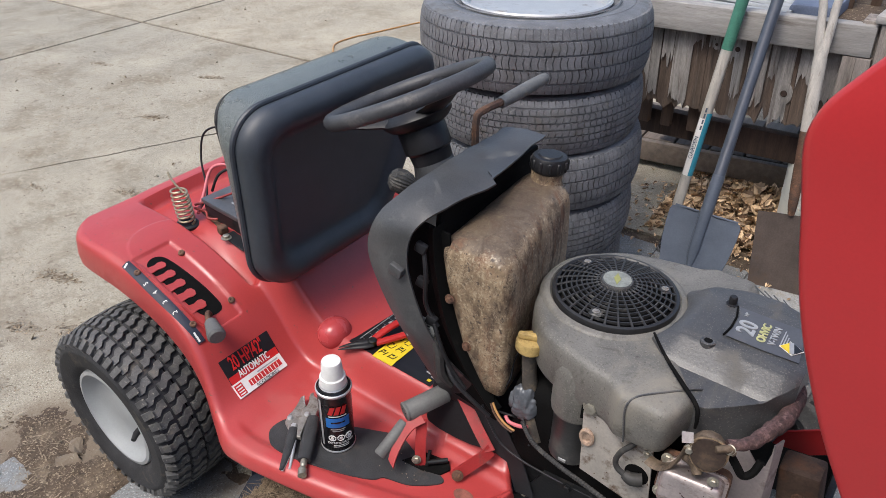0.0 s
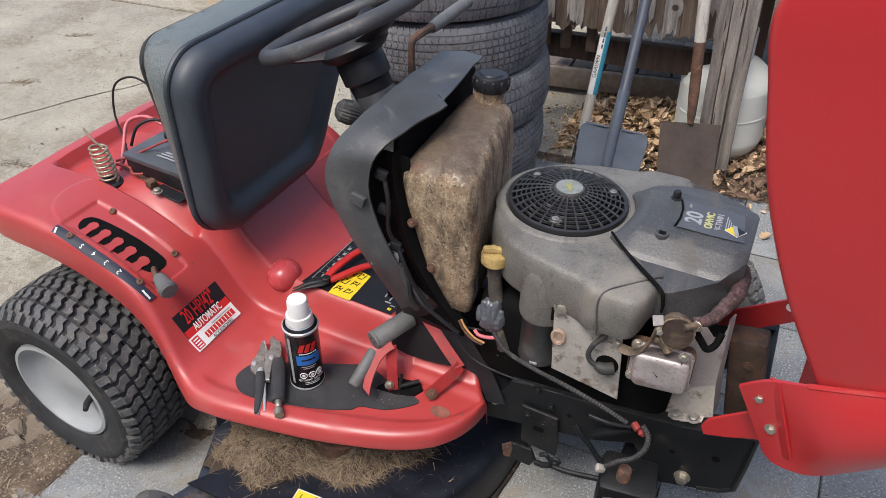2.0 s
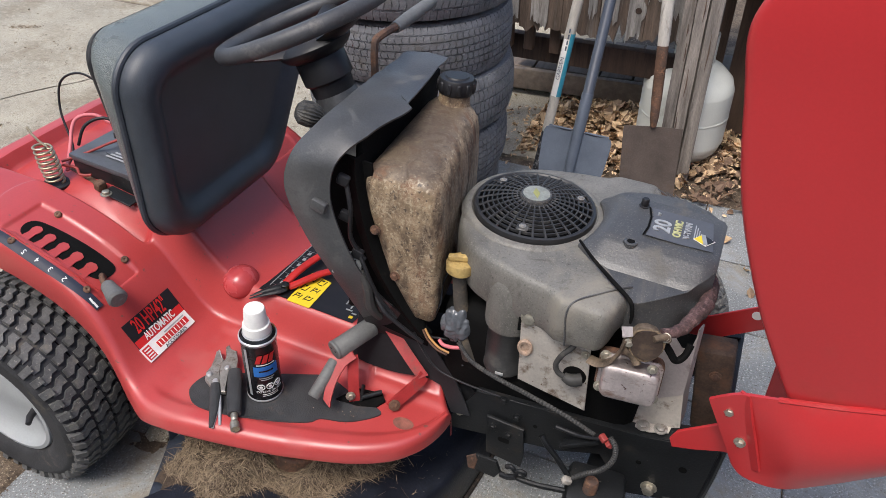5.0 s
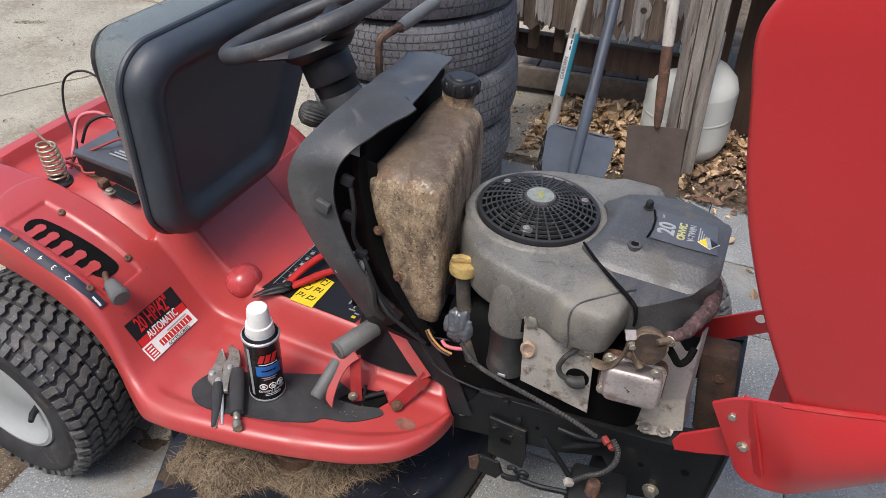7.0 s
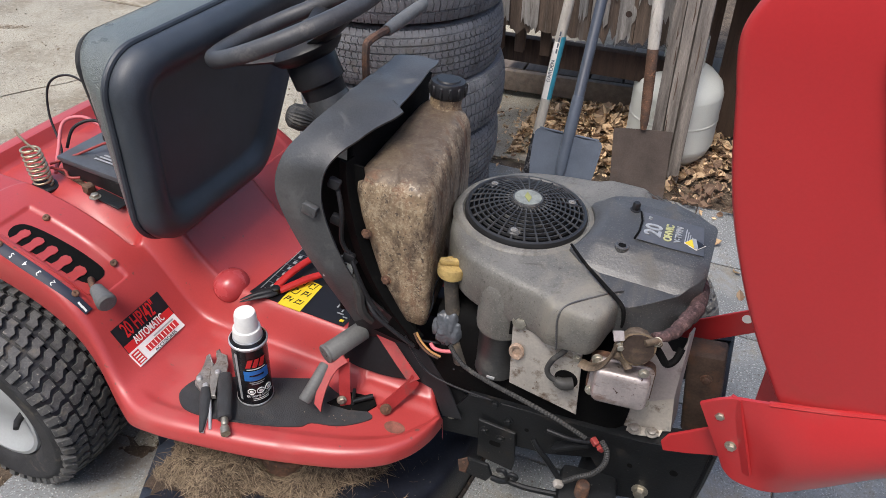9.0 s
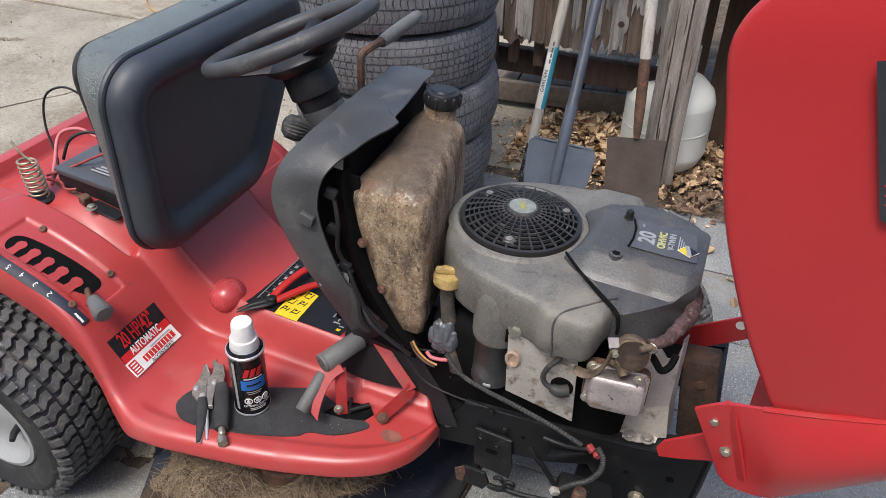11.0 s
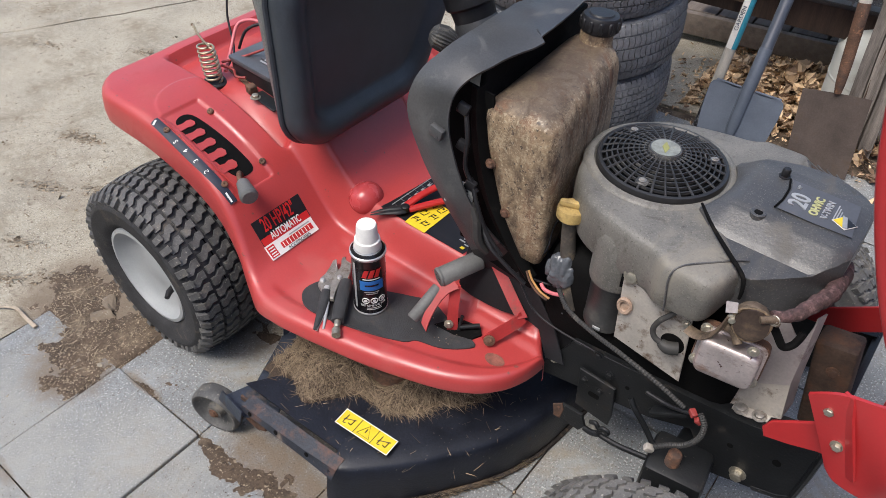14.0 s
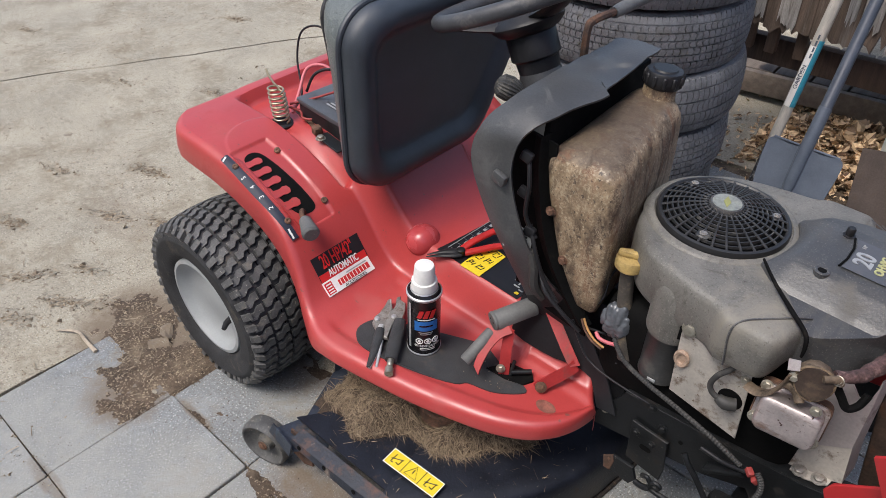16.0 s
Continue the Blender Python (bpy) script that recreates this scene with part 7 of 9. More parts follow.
    bmx = pose(0.046, -0.045, 0.546, 0, 0, -3)
    box(bm, (0.185, 0.118, 0.075), bmx @ pose(0, 0, -0.02), 0.006)
    part("battery_case", bm, M["labelk"], b, "black battery case")
    bm = B()
    box(bm, (0.192, 0.125, 0.014), bmx @ pose(0, 0, 0.022), 0.004)
    box(bm, (0.10, 0.045, 0.004), bmx @ pose(0.02, 0.0, 0.030), 0.0015, 1)
    lid = part("battery_lid", bm, mat("grey_black_lid", (0.075, 0.080, 0.088), 0.32, var=0.2, scale=20, bump=0.1), b)
    for k in range(3):
        bm = B()
        box(bm, (0.060 - 0.008 * k, 0.0045, 0.0006), bmx @ pose(0.012, -0.032 + 0.009 * k, 0.0327))
        part("lid_print", bm, M["silver"], lid)
    bm = B()
    lathe(bm, [(0.012, 0), (0.012, 0.008), (0.008, 0.010), (0.007, 0.018), (0.001, 0.018)], bmx @ pose(-0.06, 0.045, 0.029), 16)
    part("terminal", bm, M["blackpl"], b)
    bm = B()
    box(bm, (0.13, 0.012, 0.004), pose(-0.01, -0.105, 0.530, 0, 0, -14), 0.001, 1)
    box(bm, (0.02, 0.02, 0.02), pose(0.045, -0.125, 0.538, 0, 0, -14), 0.003, 1)
    part("hold_down", bm, M["rust"], b, "rusty battery hold-down strip")
    bm = B()
    box(bm, (0.085, 0.030, 0.004), pose(0.10, -0.128, 0.531, 0, 0, -8), 0.001, 1)
    box(bm, (0.09, 0.004, 0.035), pose(0.105, -0.110, 0.548, 0, 0, -8), 0.001, 1)
    br = part("seat_bracket", bm, M["frame"], b, "black seat mounting bracket")
    bolt(br, (0.072, -0.138, 0.533), (0, 0, 1), 0.008, 0.007)
    for pts, m_, r in (([(-0.05, -0.11, 0.55), (-0.085, -0.06, 0.56), (-0.13, -0.03, 0.62), (-0.13, -0.01, 0.68), (-0.09, 0.01, 0.70), (-0.04, 0.02, 0.675), (-0.01, 0.02, 0.65)], "blackpl", 0.0025), ([(-0.045, -0.12, 0.545), (-0.075, -0.075, 0.57), (-0.09, -0.035, 0.61), (-0.06, -0.01, 0.62), (-0.02, 0.0, 0.605), (0.03, 0.0, 0.60)], "pink", 0.004), ([(-0.06, -0.115, 0.56), (-0.02, -0.08, 0.575), (0.03, -0.05, 0.60), (0.06, -0.04, 0.61)], "redwire", 0.003), ([(-0.08, -0.05, 0.56), (-0.07, -0.03, 0.60), (-0.04, -0.005, 0.615), (0.0, 0.01, 0.60)], "blackpl", 0.0035), ([(-0.05, -0.125, 0.56), (-0.03, -0.11, 0.55), (-0.01, -0.12, 0.545), (0.01, -0.11, 0.545)], "redwire", 0.003)):
        loom(pts, r, "battery_wire", M[m_], b, False)
    for d in (0, 0.028):
        bm = B()
        tube(bm, [(-0.02 + d, 0.015, 0.655), (0.02 + d * 0.4, 0.02, 0.632)], [0.007, 0.005], 8, flat=0.7)
        part("clip_handle", bm, M["blackpl"], b, "black charger clip")
    bm = B()
    box(bm, (0.03, 0.010, 0.03), pose(0.035, 0.02, 0.612, 0, 30, 0), 0.003)
    part("clip_jaw", bm, M["rust"], b)


fittings()


# ---- things left on the machine ----
def spray_can():
    x, y = 0.532, -0.285
    z = body_z(x, y) + 0.0045
    c = thing("spray_can", "black aerosol can with white cap, red and blue label", "spray can", base=TIP @ pose(x, y, z, 0, 0, 0))
    R = 0.0325
    bm = B()
    lathe(bm, [(R - 0.004, 0.0), (R, 0.002), (R, 0.006), (R - 0.001, 0.008), (R - 0.001, 0.140), (R, 0.142), (R, 0.145), (R - 0.004, 0.150), (R - 0.004, 0.1505)], None, 48)
    body_ = part("can_body", bm, M["can"], c, "glossy black printed can")
    bm = B()
    lathe(bm, [(R, 0.139), (R + 0.0012, 0.141), (R + 0.0012, 0.1445), (R - 0.002, 0.147), (R - 0.006, 0.150), (0.022, 0.160), (0.021, 0.163)], None, 48)
    part("can_rim", bm, M["tin"], c, "bright tin shoulder")
    bm = B()
    lathe(bm, [(R, 0.0), (R + 0.0008, 0.001), (R + 0.0008, 0.004), (R, 0.005)], None, 48)
    part("can_foot", bm, M["tin"], c)
    bm = B()
    lathe(bm, [(0.0245, 0.152), (0.025, 0.156), (0.0235, 0.170), (0.0205, 0.171), (0.0185, 0.200), (0.017, 0.204), (0.010, 0.2055), (0.001, 0.2055)], None, 40)
    part("cap", bm, M["white"], c, "white plastic cap")
    toward = math.atan2(-1.08 + 0.285, 1.31 - 0.53)
    def wrap(a0, z0, lift):
        def f(q):
            a = toward + a0 + q.x / R
            return Vector(((R + lift + q.z) * math.cos(a), (R + lift + q.z) * math.sin(a), z0 + q.y))
        return f
    def panel(name, material, a0, z0, w, h, lift=0.0002, skew=0.0):
        f = wrap(a0, z0, lift)
        bm = B()
        sheet(bm, [[f(Vector((-w / 2 + w * i / 10 + skew * (j / 2 - 0.5), -h / 2 + h * j / 2, 0))) for j in range(3)] for i in range(11)], 0.0003)
        return part(name, bm, material, body_)
    for k in range(3):
        panel("red_slash", M["labelr"], 0.13 + 0.0, 0.1095, 0.0088, 0.019, 0.0003, 0.006).matrix_basis = Matrix.Rotation((k - 1) * 0.36, 4, "Z")
    panel("blue_band", M["labelb"], 0.12, 0.079, 0.046, 0.024)
    panel("white_line", M["white"], 0.13, 0.0955, 0.034, 0.0022)
    panel("label_edge", M["silver"], -0.95, 0.072, 0.006, 0.115)
    panel("band_print", M["can"], 0.12, 0.080, 0.026, 0.0035, 0.0006)
    for k in range(2):
        panel("small_print", M["silver"], 0.1, 0.0625 - 0.0045 * k, 0.028 - 0.006 * k, 0.0018)
    for a in (-0.28, 0.22, 0.70):
        f = wrap(a, 0.040, 0.0004)
        bm = B()
        tube(bm, [f(Vector((0.0068 * math.cos(t), 0.0068 * math.sin(t), 0))) for t in (2 * math.pi * (k + 0.5) / 8 for k in range(8))], 0.0010, 5, closed=True)
        lathe(bm, [(0.0035, 0), (0.0035, 0.0005), (0.001, 0.0006)], axis(f(Vector((0, 0, 0))), (math.cos(toward + a), math.sin(toward + a), 0)), 8)
        part("hazard_symbol", bm, M["white"], body_)
    lettering("can_print", "EXTREME DANGER", 0.0072, None, M["white"], body_, 0.0002, 0.85, wrap(0.22, 0.027, 0.0003))
    for k in range(2):
        panel("small_print", M["white"], 0.22, 0.0205 - 0.004 * k, 0.030, 0.0014)


def locking_pliers():
    z = body_z(0.46, -0.32) + 0.006
    c = thing("locking_pliers", "worn steel locking pliers with grey grips, on the footboard", "pliers", base=TIP @ pose(0.0, 0.0, 0.0))
    zz = 0.338
    def bar(name, pts, rs, material, flat=0.6, label=""):
        bm = B()
        tube(bm, spline(pts, 5), rs, 10, flat=flat)
        return part(name, bm, material, c, label, 50)
    zp = 0.327
    def jaw(name, pts, z, label=""):
        bm = B()
        plate(bm, pts[::-1], 0.0085, pose(0, 0, z), 0.0015, 1)
        return part(name, bm, M["steel"], c, label, 30)
    fj = jaw("fixed_jaw", [(0.412, -0.240), (0.415, -0.233), (0.424, -0.243), (0.438, -0.240), (0.455, -0.261), (0.469, -0.285), (0.458, -0.299), (0.481, -0.334), (0.473, -0.337), (0.450, -0.311), (0.431, -0.281), (0.433, -0.267), (0.428, -0.257), (0.418, -0.249)], zp + 0.008, "worn steel jaw")
    mj = jaw("moving_jaw", [(0.399, -0.254), (0.401, -0.246), (0.411, -0.256), (0.417, -0.262), (0.427, -0.266), (0.428, -0.281), (0.437, -0.295), (0.457, -0.319), (0.447, -0.332), (0.424, -0.321), (0.415, -0.306), (0.417, -0.292), (0.408, -0.271)], zp + 0.002, "worn steel jaw")
    for k in range(3):
        for owner, x, y in ((fj, 0.419 + 0.0045 * k, -0.2475 - 0.0045 * k), (mj, 0.407 + 0.005 * k, -0.253 - 0.0045 * k)):
            bm = B()
            box(bm, (0.0022, 0.005, 0.010), pose(x, y, zp + 0.0085, 0, 0, 48), 0.0006, 1)
            part("jaw_tooth", bm, M["tin"], owner)
    bar("grip_cover", [(0.466, -0.285, zz + 0.006), (0.480, -0.304, zz + 0.005), (0.502, -0.336, zz + 0.003), (0.525, -0.368, zz + 0.002)], [0.0120, 0.0140, 0.0142, 0.0125], M["matblack"], 0.75, "dark grey rubber grip")
    bar("adjusting_screw", [(0.524, -0.367, zz + 0.002), (0.531, -0.376, zz + 0.001), (0.534, -0.380, zz + 0.001), (0.537, -0.384, zz + 0.001), (0.546, -0.394, zz)], [0.0065, 0.0065, 0.0048, 0.0085, 0.0085], M["bolt"], 1.0, "knurled screw")
    bar("lever_arm", [(0.450, -0.324, zz), (0.463, -0.342, zz - 0.001), (0.480, -0.368, zz - 0.004), (0.500, -0.404, zz - 0.008)], [0.0085, 0.0105, 0.0085, 0.0035], M["matblack"], 0.7, "black rubber-dipped release handle")
    bar("lever_edge", [(0.476, -0.352, zz - 0.004), (0.487, -0.372, zz - 0.006), (0.502, -0.403, zz - 0.010)], [0.0035, 0.004, 0.0025], M["tin"], 0.6, "bright steel edge")
    bar("release_lever", [(0.472, -0.342, zz - 0.003), (0.490, -0.365, zz - 0.006), (0.510, -0.392, zz - 0.010)], [0.0040, 0.0035, 0.0025], M["tin"], 0.7)
    for p in ((0.4495, -0.2855, zp + 0.0180), (0.446, -0.318, zp + 0.0120), (0.425, -0.309, zp + 0.0120)):
        bm = B()
        lathe(bm, [(0.0055, -0.004), (0.0055, 0.001), (0.0038, 0.003), (0.001, 0.003)], Matrix.Translation(p), 14)
        part("rivet", bm, M["tin"], c)


def cutters():
    c = thing("cutting_pliers", "black-jawed pliers with red handles, on the tunnel", "pliers", base=TIP @ pose(0, 0, 0))
    z = 0.409
    for i, pts in enumerate(([(0.456, -0.090, z), (0.462, -0.055, z + 0.006), (0.470, -0.007, z + 0.006), (0.482, 0.05, z)], [(0.468, -0.096, z - 0.001), (0.488, -0.065, z + 0.002), (0.507, -0.032, z + 0.002), (0.545, 0.015, z)])):
        bm = B()
        tube(bm, spline(pts, 5), [0.008, 0.0085, 0.0085, 0.008], 10, flat=0.7)
        part("handle", bm, M["redgrip"], c, "red dipped handle")
    for k, pts in enumerate(([(0.460, -0.096, z), (0.450, -0.108, z + 0.001), (0.434, -0.124, z), (0.408, -0.146, z - 0.010)], [(0.464, -0.103, z - 0.001), (0.456, -0.115, z - 0.001), (0.438, -0.132, z - 0.003), (0.409, -0.150, z - 0.013)])):
        bm = B()
        tube(bm, spline(pts, 5), [0.008, 0.0085, 0.0055, 0.0015], 10, flat=0.5)
        part("jaw", bm, M["blackpl"], c, "black steel jaw")
    bm = B()
    lathe(bm, [(0.009, -0.005), (0.009, 0.007), (0.006, 0.009), (0.001, 0.009)], Matrix.Translation((0.461, -0.100, z)), 16)
    part("pivot", bm, M["frame"], c)


spray_can()
locking_pliers()
cutters()


# ---- clippings heaped on the deck ----
def clippings():
    rnd = random.Random(11)
    def hgt(x, y):
        front = 0.80 - 0.55 * max(0.0, -y - 0.24)
        edge = smooth((y + 0.485 - 0.085 * smooth((x - 0.50) / 0.10) + 0.026 * noise.noise(Vector((x * 17, y * 6, 9))) + 0.008 * math.sin(x * 43)) / 0.10)
        rag = 0.045 * noise.noise(Vector((x * 11, y * 11, 6)))
        k = smooth((x - 0.362 + rag) / 0.06) * smooth((front + rag - x) / 0.10) * edge
        k *= 1 - 0.95 * math.exp(-(((x - 0.585) / 0.050) ** 2 + ((y + 0.300) / 0.045) ** 2) ** 2)
        k *= 0.62 + 0.38 * smooth((x - 0.455 + 0.25 * (y + 0.40)) / 0.06)
        return 0.150 + k * (0.050 + 0.016 * math.exp(-((x - 0.60) / 0.14) ** 2) + 0.014 * noise.noise(Vector((x * 16, y * 16, 1))) + 0.008 * noise.noise(Vector((x * 40, y * 40, 3))))
    bm = B()
    nx, ny = 60, 50
    vs = [[bm.verts.new((x, y, hgt(x, y) + 0.005 * noise.noise(Vector((x * 90, y * 90, 0))))) for y in np.linspace(-0.48, 0.0, ny)] for x in np.linspace(0.34, 0.81, nx)]
    for i in range(nx - 1):
        for j in range(ny - 1):
            if max(v.co.z for v in (vs[i][j], vs[i + 1][j], vs[i + 1][j + 1], vs[i][j + 1])) > 0.158:
                bm.faces.new((vs[i][j], vs[i + 1][j], vs[i + 1][j + 1], vs[i][j + 1]))
    bmesh.ops.delete(bm, geom=[v for v in bm.verts if not v.link_faces], context="VERTS")
    me_v, me_f = [], []
    for k in range(52000):
        x, y = rnd.uniform(0.36, 0.86), rnd.uniform(-0.50, -0.14)
        if noise.noise(Vector((x * 26, y * 26, 4))) < rnd.uniform(-1.3, -0.05):
            continue
        h = hgt(x, y)
        if h < 0.163 and rnd.random() < 0.997:
            continue
        a, L, w = rnd.gauss(0.3 if rnd.random() < 0.6 else 2.2, 0.9), rnd.choice((rnd.uniform(0.006, 0.018), rnd.uniform(0.010, 0.026), rnd.uniform(0.012, 0.040))), rnd.choice((0.00025, 0.0003, 0.0004, 0.0007))
        p = Vector((x, y, max(h, 0.1705) + rnd.uniform(-0.002, 0.004)))
        ex, ey = x + math.cos(a) * L, y + math.sin(a) * L
        d = Vector((math.cos(a) * L, math.sin(a) * L, max(-0.7 * L, min(0.5 * L, max(hgt(ex, ey), 0.1705) - max(h, 0.1705))) + rnd.uniform(-0.08, 0.06) * L))
        s = d.cross(Vector((rnd.uniform(-1, 1), rnd.uniform(-1, 1), 1))).normalized() * w
        mid = p + d * 0.5 + Vector((0, 0, rnd.uniform(-0.003, 0.004)))
        n = len(me_v)
        me_v += [p - s, p + s, mid + s, mid - s, p + d]
        me_f += [(n, n + 1, n + 2, n + 3), (n + 3, n + 2, n + 4)]
    # bits caught along the deck's lower lip
    for k in range(900):
        t = rnd.random()
        a = -1.02 + 0.80 * t
        c = Vector((0.56, -0.05, 0))
        q = [(0.652, -0.535), (0.712, -0.488), (0.765, -0.430), (0.814, -0.363), (0.860, -0.29), (0.892, -0.205)]
        u = t * (len(q) - 1.001)
        i = int(u)
        x, y = (q[i][0] + (q[i + 1][0] - q[i][0]) * (u - i), q[i][1] + (q[i + 1][1] - q[i][1]) * (u - i))
        if noise.noise(Vector((x * 24, y * 24, 7))) < rnd.uniform(-0.4, 0.5):
            continue
        al = math.atan2(q[i + 1][1] - q[i][1], q[i + 1][0] - q[i][0]) + rnd.gauss(0, 0.5)
        o = Vector((x - c.x, y - c.y, 0)).normalized()
        p = Vector((x, y, 0.052 + rnd.gauss(0.004, 0.006))) + o * 0.0085
        d = Vector((math.cos(al), math.sin(al), rnd.uniform(-0.25, 0.25))) * rnd.uniform(0.006, 0.030)
        s = Vector((0, 0, rnd.uniform(0.0005, 0.0013)))
        n = len(me_v)
        me_v += [p - s, p + s, p + d * 0.5 + s + o * 0.002, p + d * 0.5 - s + o * 0.002, p + d]
        me_f += [(n, n + 1, n + 2, n + 3), (n + 3, n + 2, n + 4)]
    me = bpy.data.meshes.new("clippings")
    me.from_pydata([tuple(v) for v in me_v], [], me_f)
    me.materials.append(M["grass"])
    g = new("grass_clippings", me)
    g.matrix_basis = TIP
    tagged(g, "heap of dry tan grass clippings on the mower deck", "grass clippings", kind="stuff")
    # mass under the blades, darkened so that bare spots read as shade
    mass = part("clipping_mass", bm, M["thatch"], g)
    tagged(mass, kind="stuff")


clippings()


# ---- stack of car tyres ----
def road_tyre(name, R, W, style, label):
    t = thing(name, label, "tyre", "stack of car tyres")
    half = W / 2
    ri = 0.20
    prof = [(ri, -half * 0.74), (ri + 0.012, -half * 0.86), (ri + 0.05, -half * 0.98), (R - 0.05, -half), (R - 0.024, -half * 0.95), (R - 0.008, -half * 0.80), (R - 0.005, -half * 0.4), (R - 0.004, 0)]
    full = prof + [(r, -h) for r, h in prof[::-1][1:]]
    inner = [(r - 0.012 if r > ri + 0.02 else r, h * 0.93) for r, h in full[::-1]]
    bm = B()
    lathe(bm, full + inner, None, 72, closed=True)
    ob = part("tyre_carcass", bm, M["oldrubber"], t)
    for s in (-1, 1):
        for rr in (ri + 0.03, R - 0.055):
            bm = B()
            lathe(bm, [(rr - 0.003, s * half * 0.985), (rr, s * (half * 0.985 + 0.003)), (rr + 0.003, s * half * 0.985)], None, 72, closed=True)
            part("sidewall_rib", bm, M["oldrubber"], ob)
    crown = lambda y: R - 0.005 - 0.016 * (abs(y) / half) ** 3
    n, amp, ribs = style
    pitch = 2 * math.pi / n
    for i, (y0, y1) in enumerate(ribs):
        bm = B()
        edge = i in (0, len(ribs) - 1)
        for k in range(n):
            a0 = pitch * (k + 0.5 * (i % 2) + 0.07)
            a1 = a0 + pitch * 0.85
            bend = pitch * (0.06 if edge else 0.24) * (1 if i % 2 else -1)
            top, foot = [], []
            for u in (0.0, 0.5, 1.0):
                wig = amp * W * (0.0 if u != 0.5 else 1.0)
                for v in (0.0, 0.5, 1.0):
                    y = (y0 + (y1 - y0) * v) * W + wig * (1 if v < 0.25 else -1 if v > 0.75 else 0)
                    a = a0 + (a1 - a0) * u + (bend if v == 0.5 else 0)
                    r = crown(y)
                    top.append(bm.verts.new(((r + 0.0052) * math.cos(a), (r + 0.0052) * math.sin(a), y)))
                    foot.append(bm.verts.new(((r - 0.004) * math.cos(a), (r - 0.004) * math.sin(a), y)))
            for a, b, c, d in ((0, 3, 4, 1), (1, 4, 5, 2), (3, 6, 7, 4), (4, 7, 8, 5)):
                bm.faces.new((top[a], top[b], top[c], top[d]))
            ring = (0, 1, 2, 5, 8, 7, 6, 3)
            for a, b in zip(ring, ring[1:] + ring[:1]):
                bm.faces.new((top[a], top[b], foot[b], foot[a]))
        part("tread_rib", bm, M["oldrubber"], ob, flat=True)
    return t


def tyre_stack():
    ribs = [(-0.46, -0.305), (-0.287, -0.108), (-0.092, 0.092), (0.108, 0.287), (0.305, 0.46)]
    many = [(-0.46, -0.352), (-0.340, -0.236), (-0.224, -0.120), (-0.108, -0.006), (0.006, 0.108), (0.120, 0.224), (0.236, 0.340), (0.352, 0.46)]
    allseason, chunky, ribbed = (112, 0.014, ribs), (104, 0.012, many), (120, 0.008, many)
    cx, cy = 0.268, 0.885
    H = 0.169
    data = ((ribbed, 0.305, -0.01, 0.01, "worn black car tyre at the foot of a stack"), (chunky, 0.310, 0.012, -0.01, "worn black car tyre in a stack"), (allseason, 0.310, 0.022, 0.0, "dusty ribbed car tyre in a stack"), (chunky, 0.306, 0.014, -0.006, "block-treaded black car tyre in a stack"))
    for k, (st, R, dx, dy, lab) in enumerate(data):
        t = road_tyre("car_tyre", R, H, st, lab)
        t.matrix_basis = pose(cx + dx, cy + dy, H * (k + 0.5), 0.6 * (k % 2), -0.5 * (k % 3), 37 * k)
    top = road_tyre("car_tyre", 0.326, 0.182, allseason, "mounted car tyre with silver wheel, topping the stack")
    z = H * 4 + 0.091
    top.matrix_basis = pose(cx, cy, z, -1.0, 1.0, 20)
    bm = B()
    lathe(bm, [(0.202, 0.070), (0.212, 0.088), (0.208, 0.092), (0.196, 0.088), (0.186, 0.070), (0.178, 0.030), (0.165, 0.012), (0.150, 0.020), (0.12, 0.046), (0.10, 0.052), (0.075, 0.036), (0.04, 0.034), (0.038, 0.05), (0.001, 0.052)], None, 56)
    rim = part("steel_wheel", bm, mat("silver_wheel_paint", (0.52, 0.52, 0.51), 0.4, 0.5, var=0.1, scale=20, bump=0.1, dirt=(0.25, 0.2, 0.16), amount=0.3, dscale=16), top, "silver steel wheel")
    # vents are not cut; dark discs paint their shaded openings
    for k in range(12):
        a = 2 * math.pi * k / 12
        bm = B()
        lathe(bm, [(0.013, 0), (0.013, 0.002), (0.001, 0.002)], pose(0.136 * math.cos(a), 0.136 * math.sin(a), 0.038, 0, 0, 0) @ axis((0, 0, 0), (-0.6 * math.cos(a) * -1, 0.6 * math.sin(a), 0.9)), 12)
        part("vent_hole", bm, M["dark"], rim)


tyre_stack()


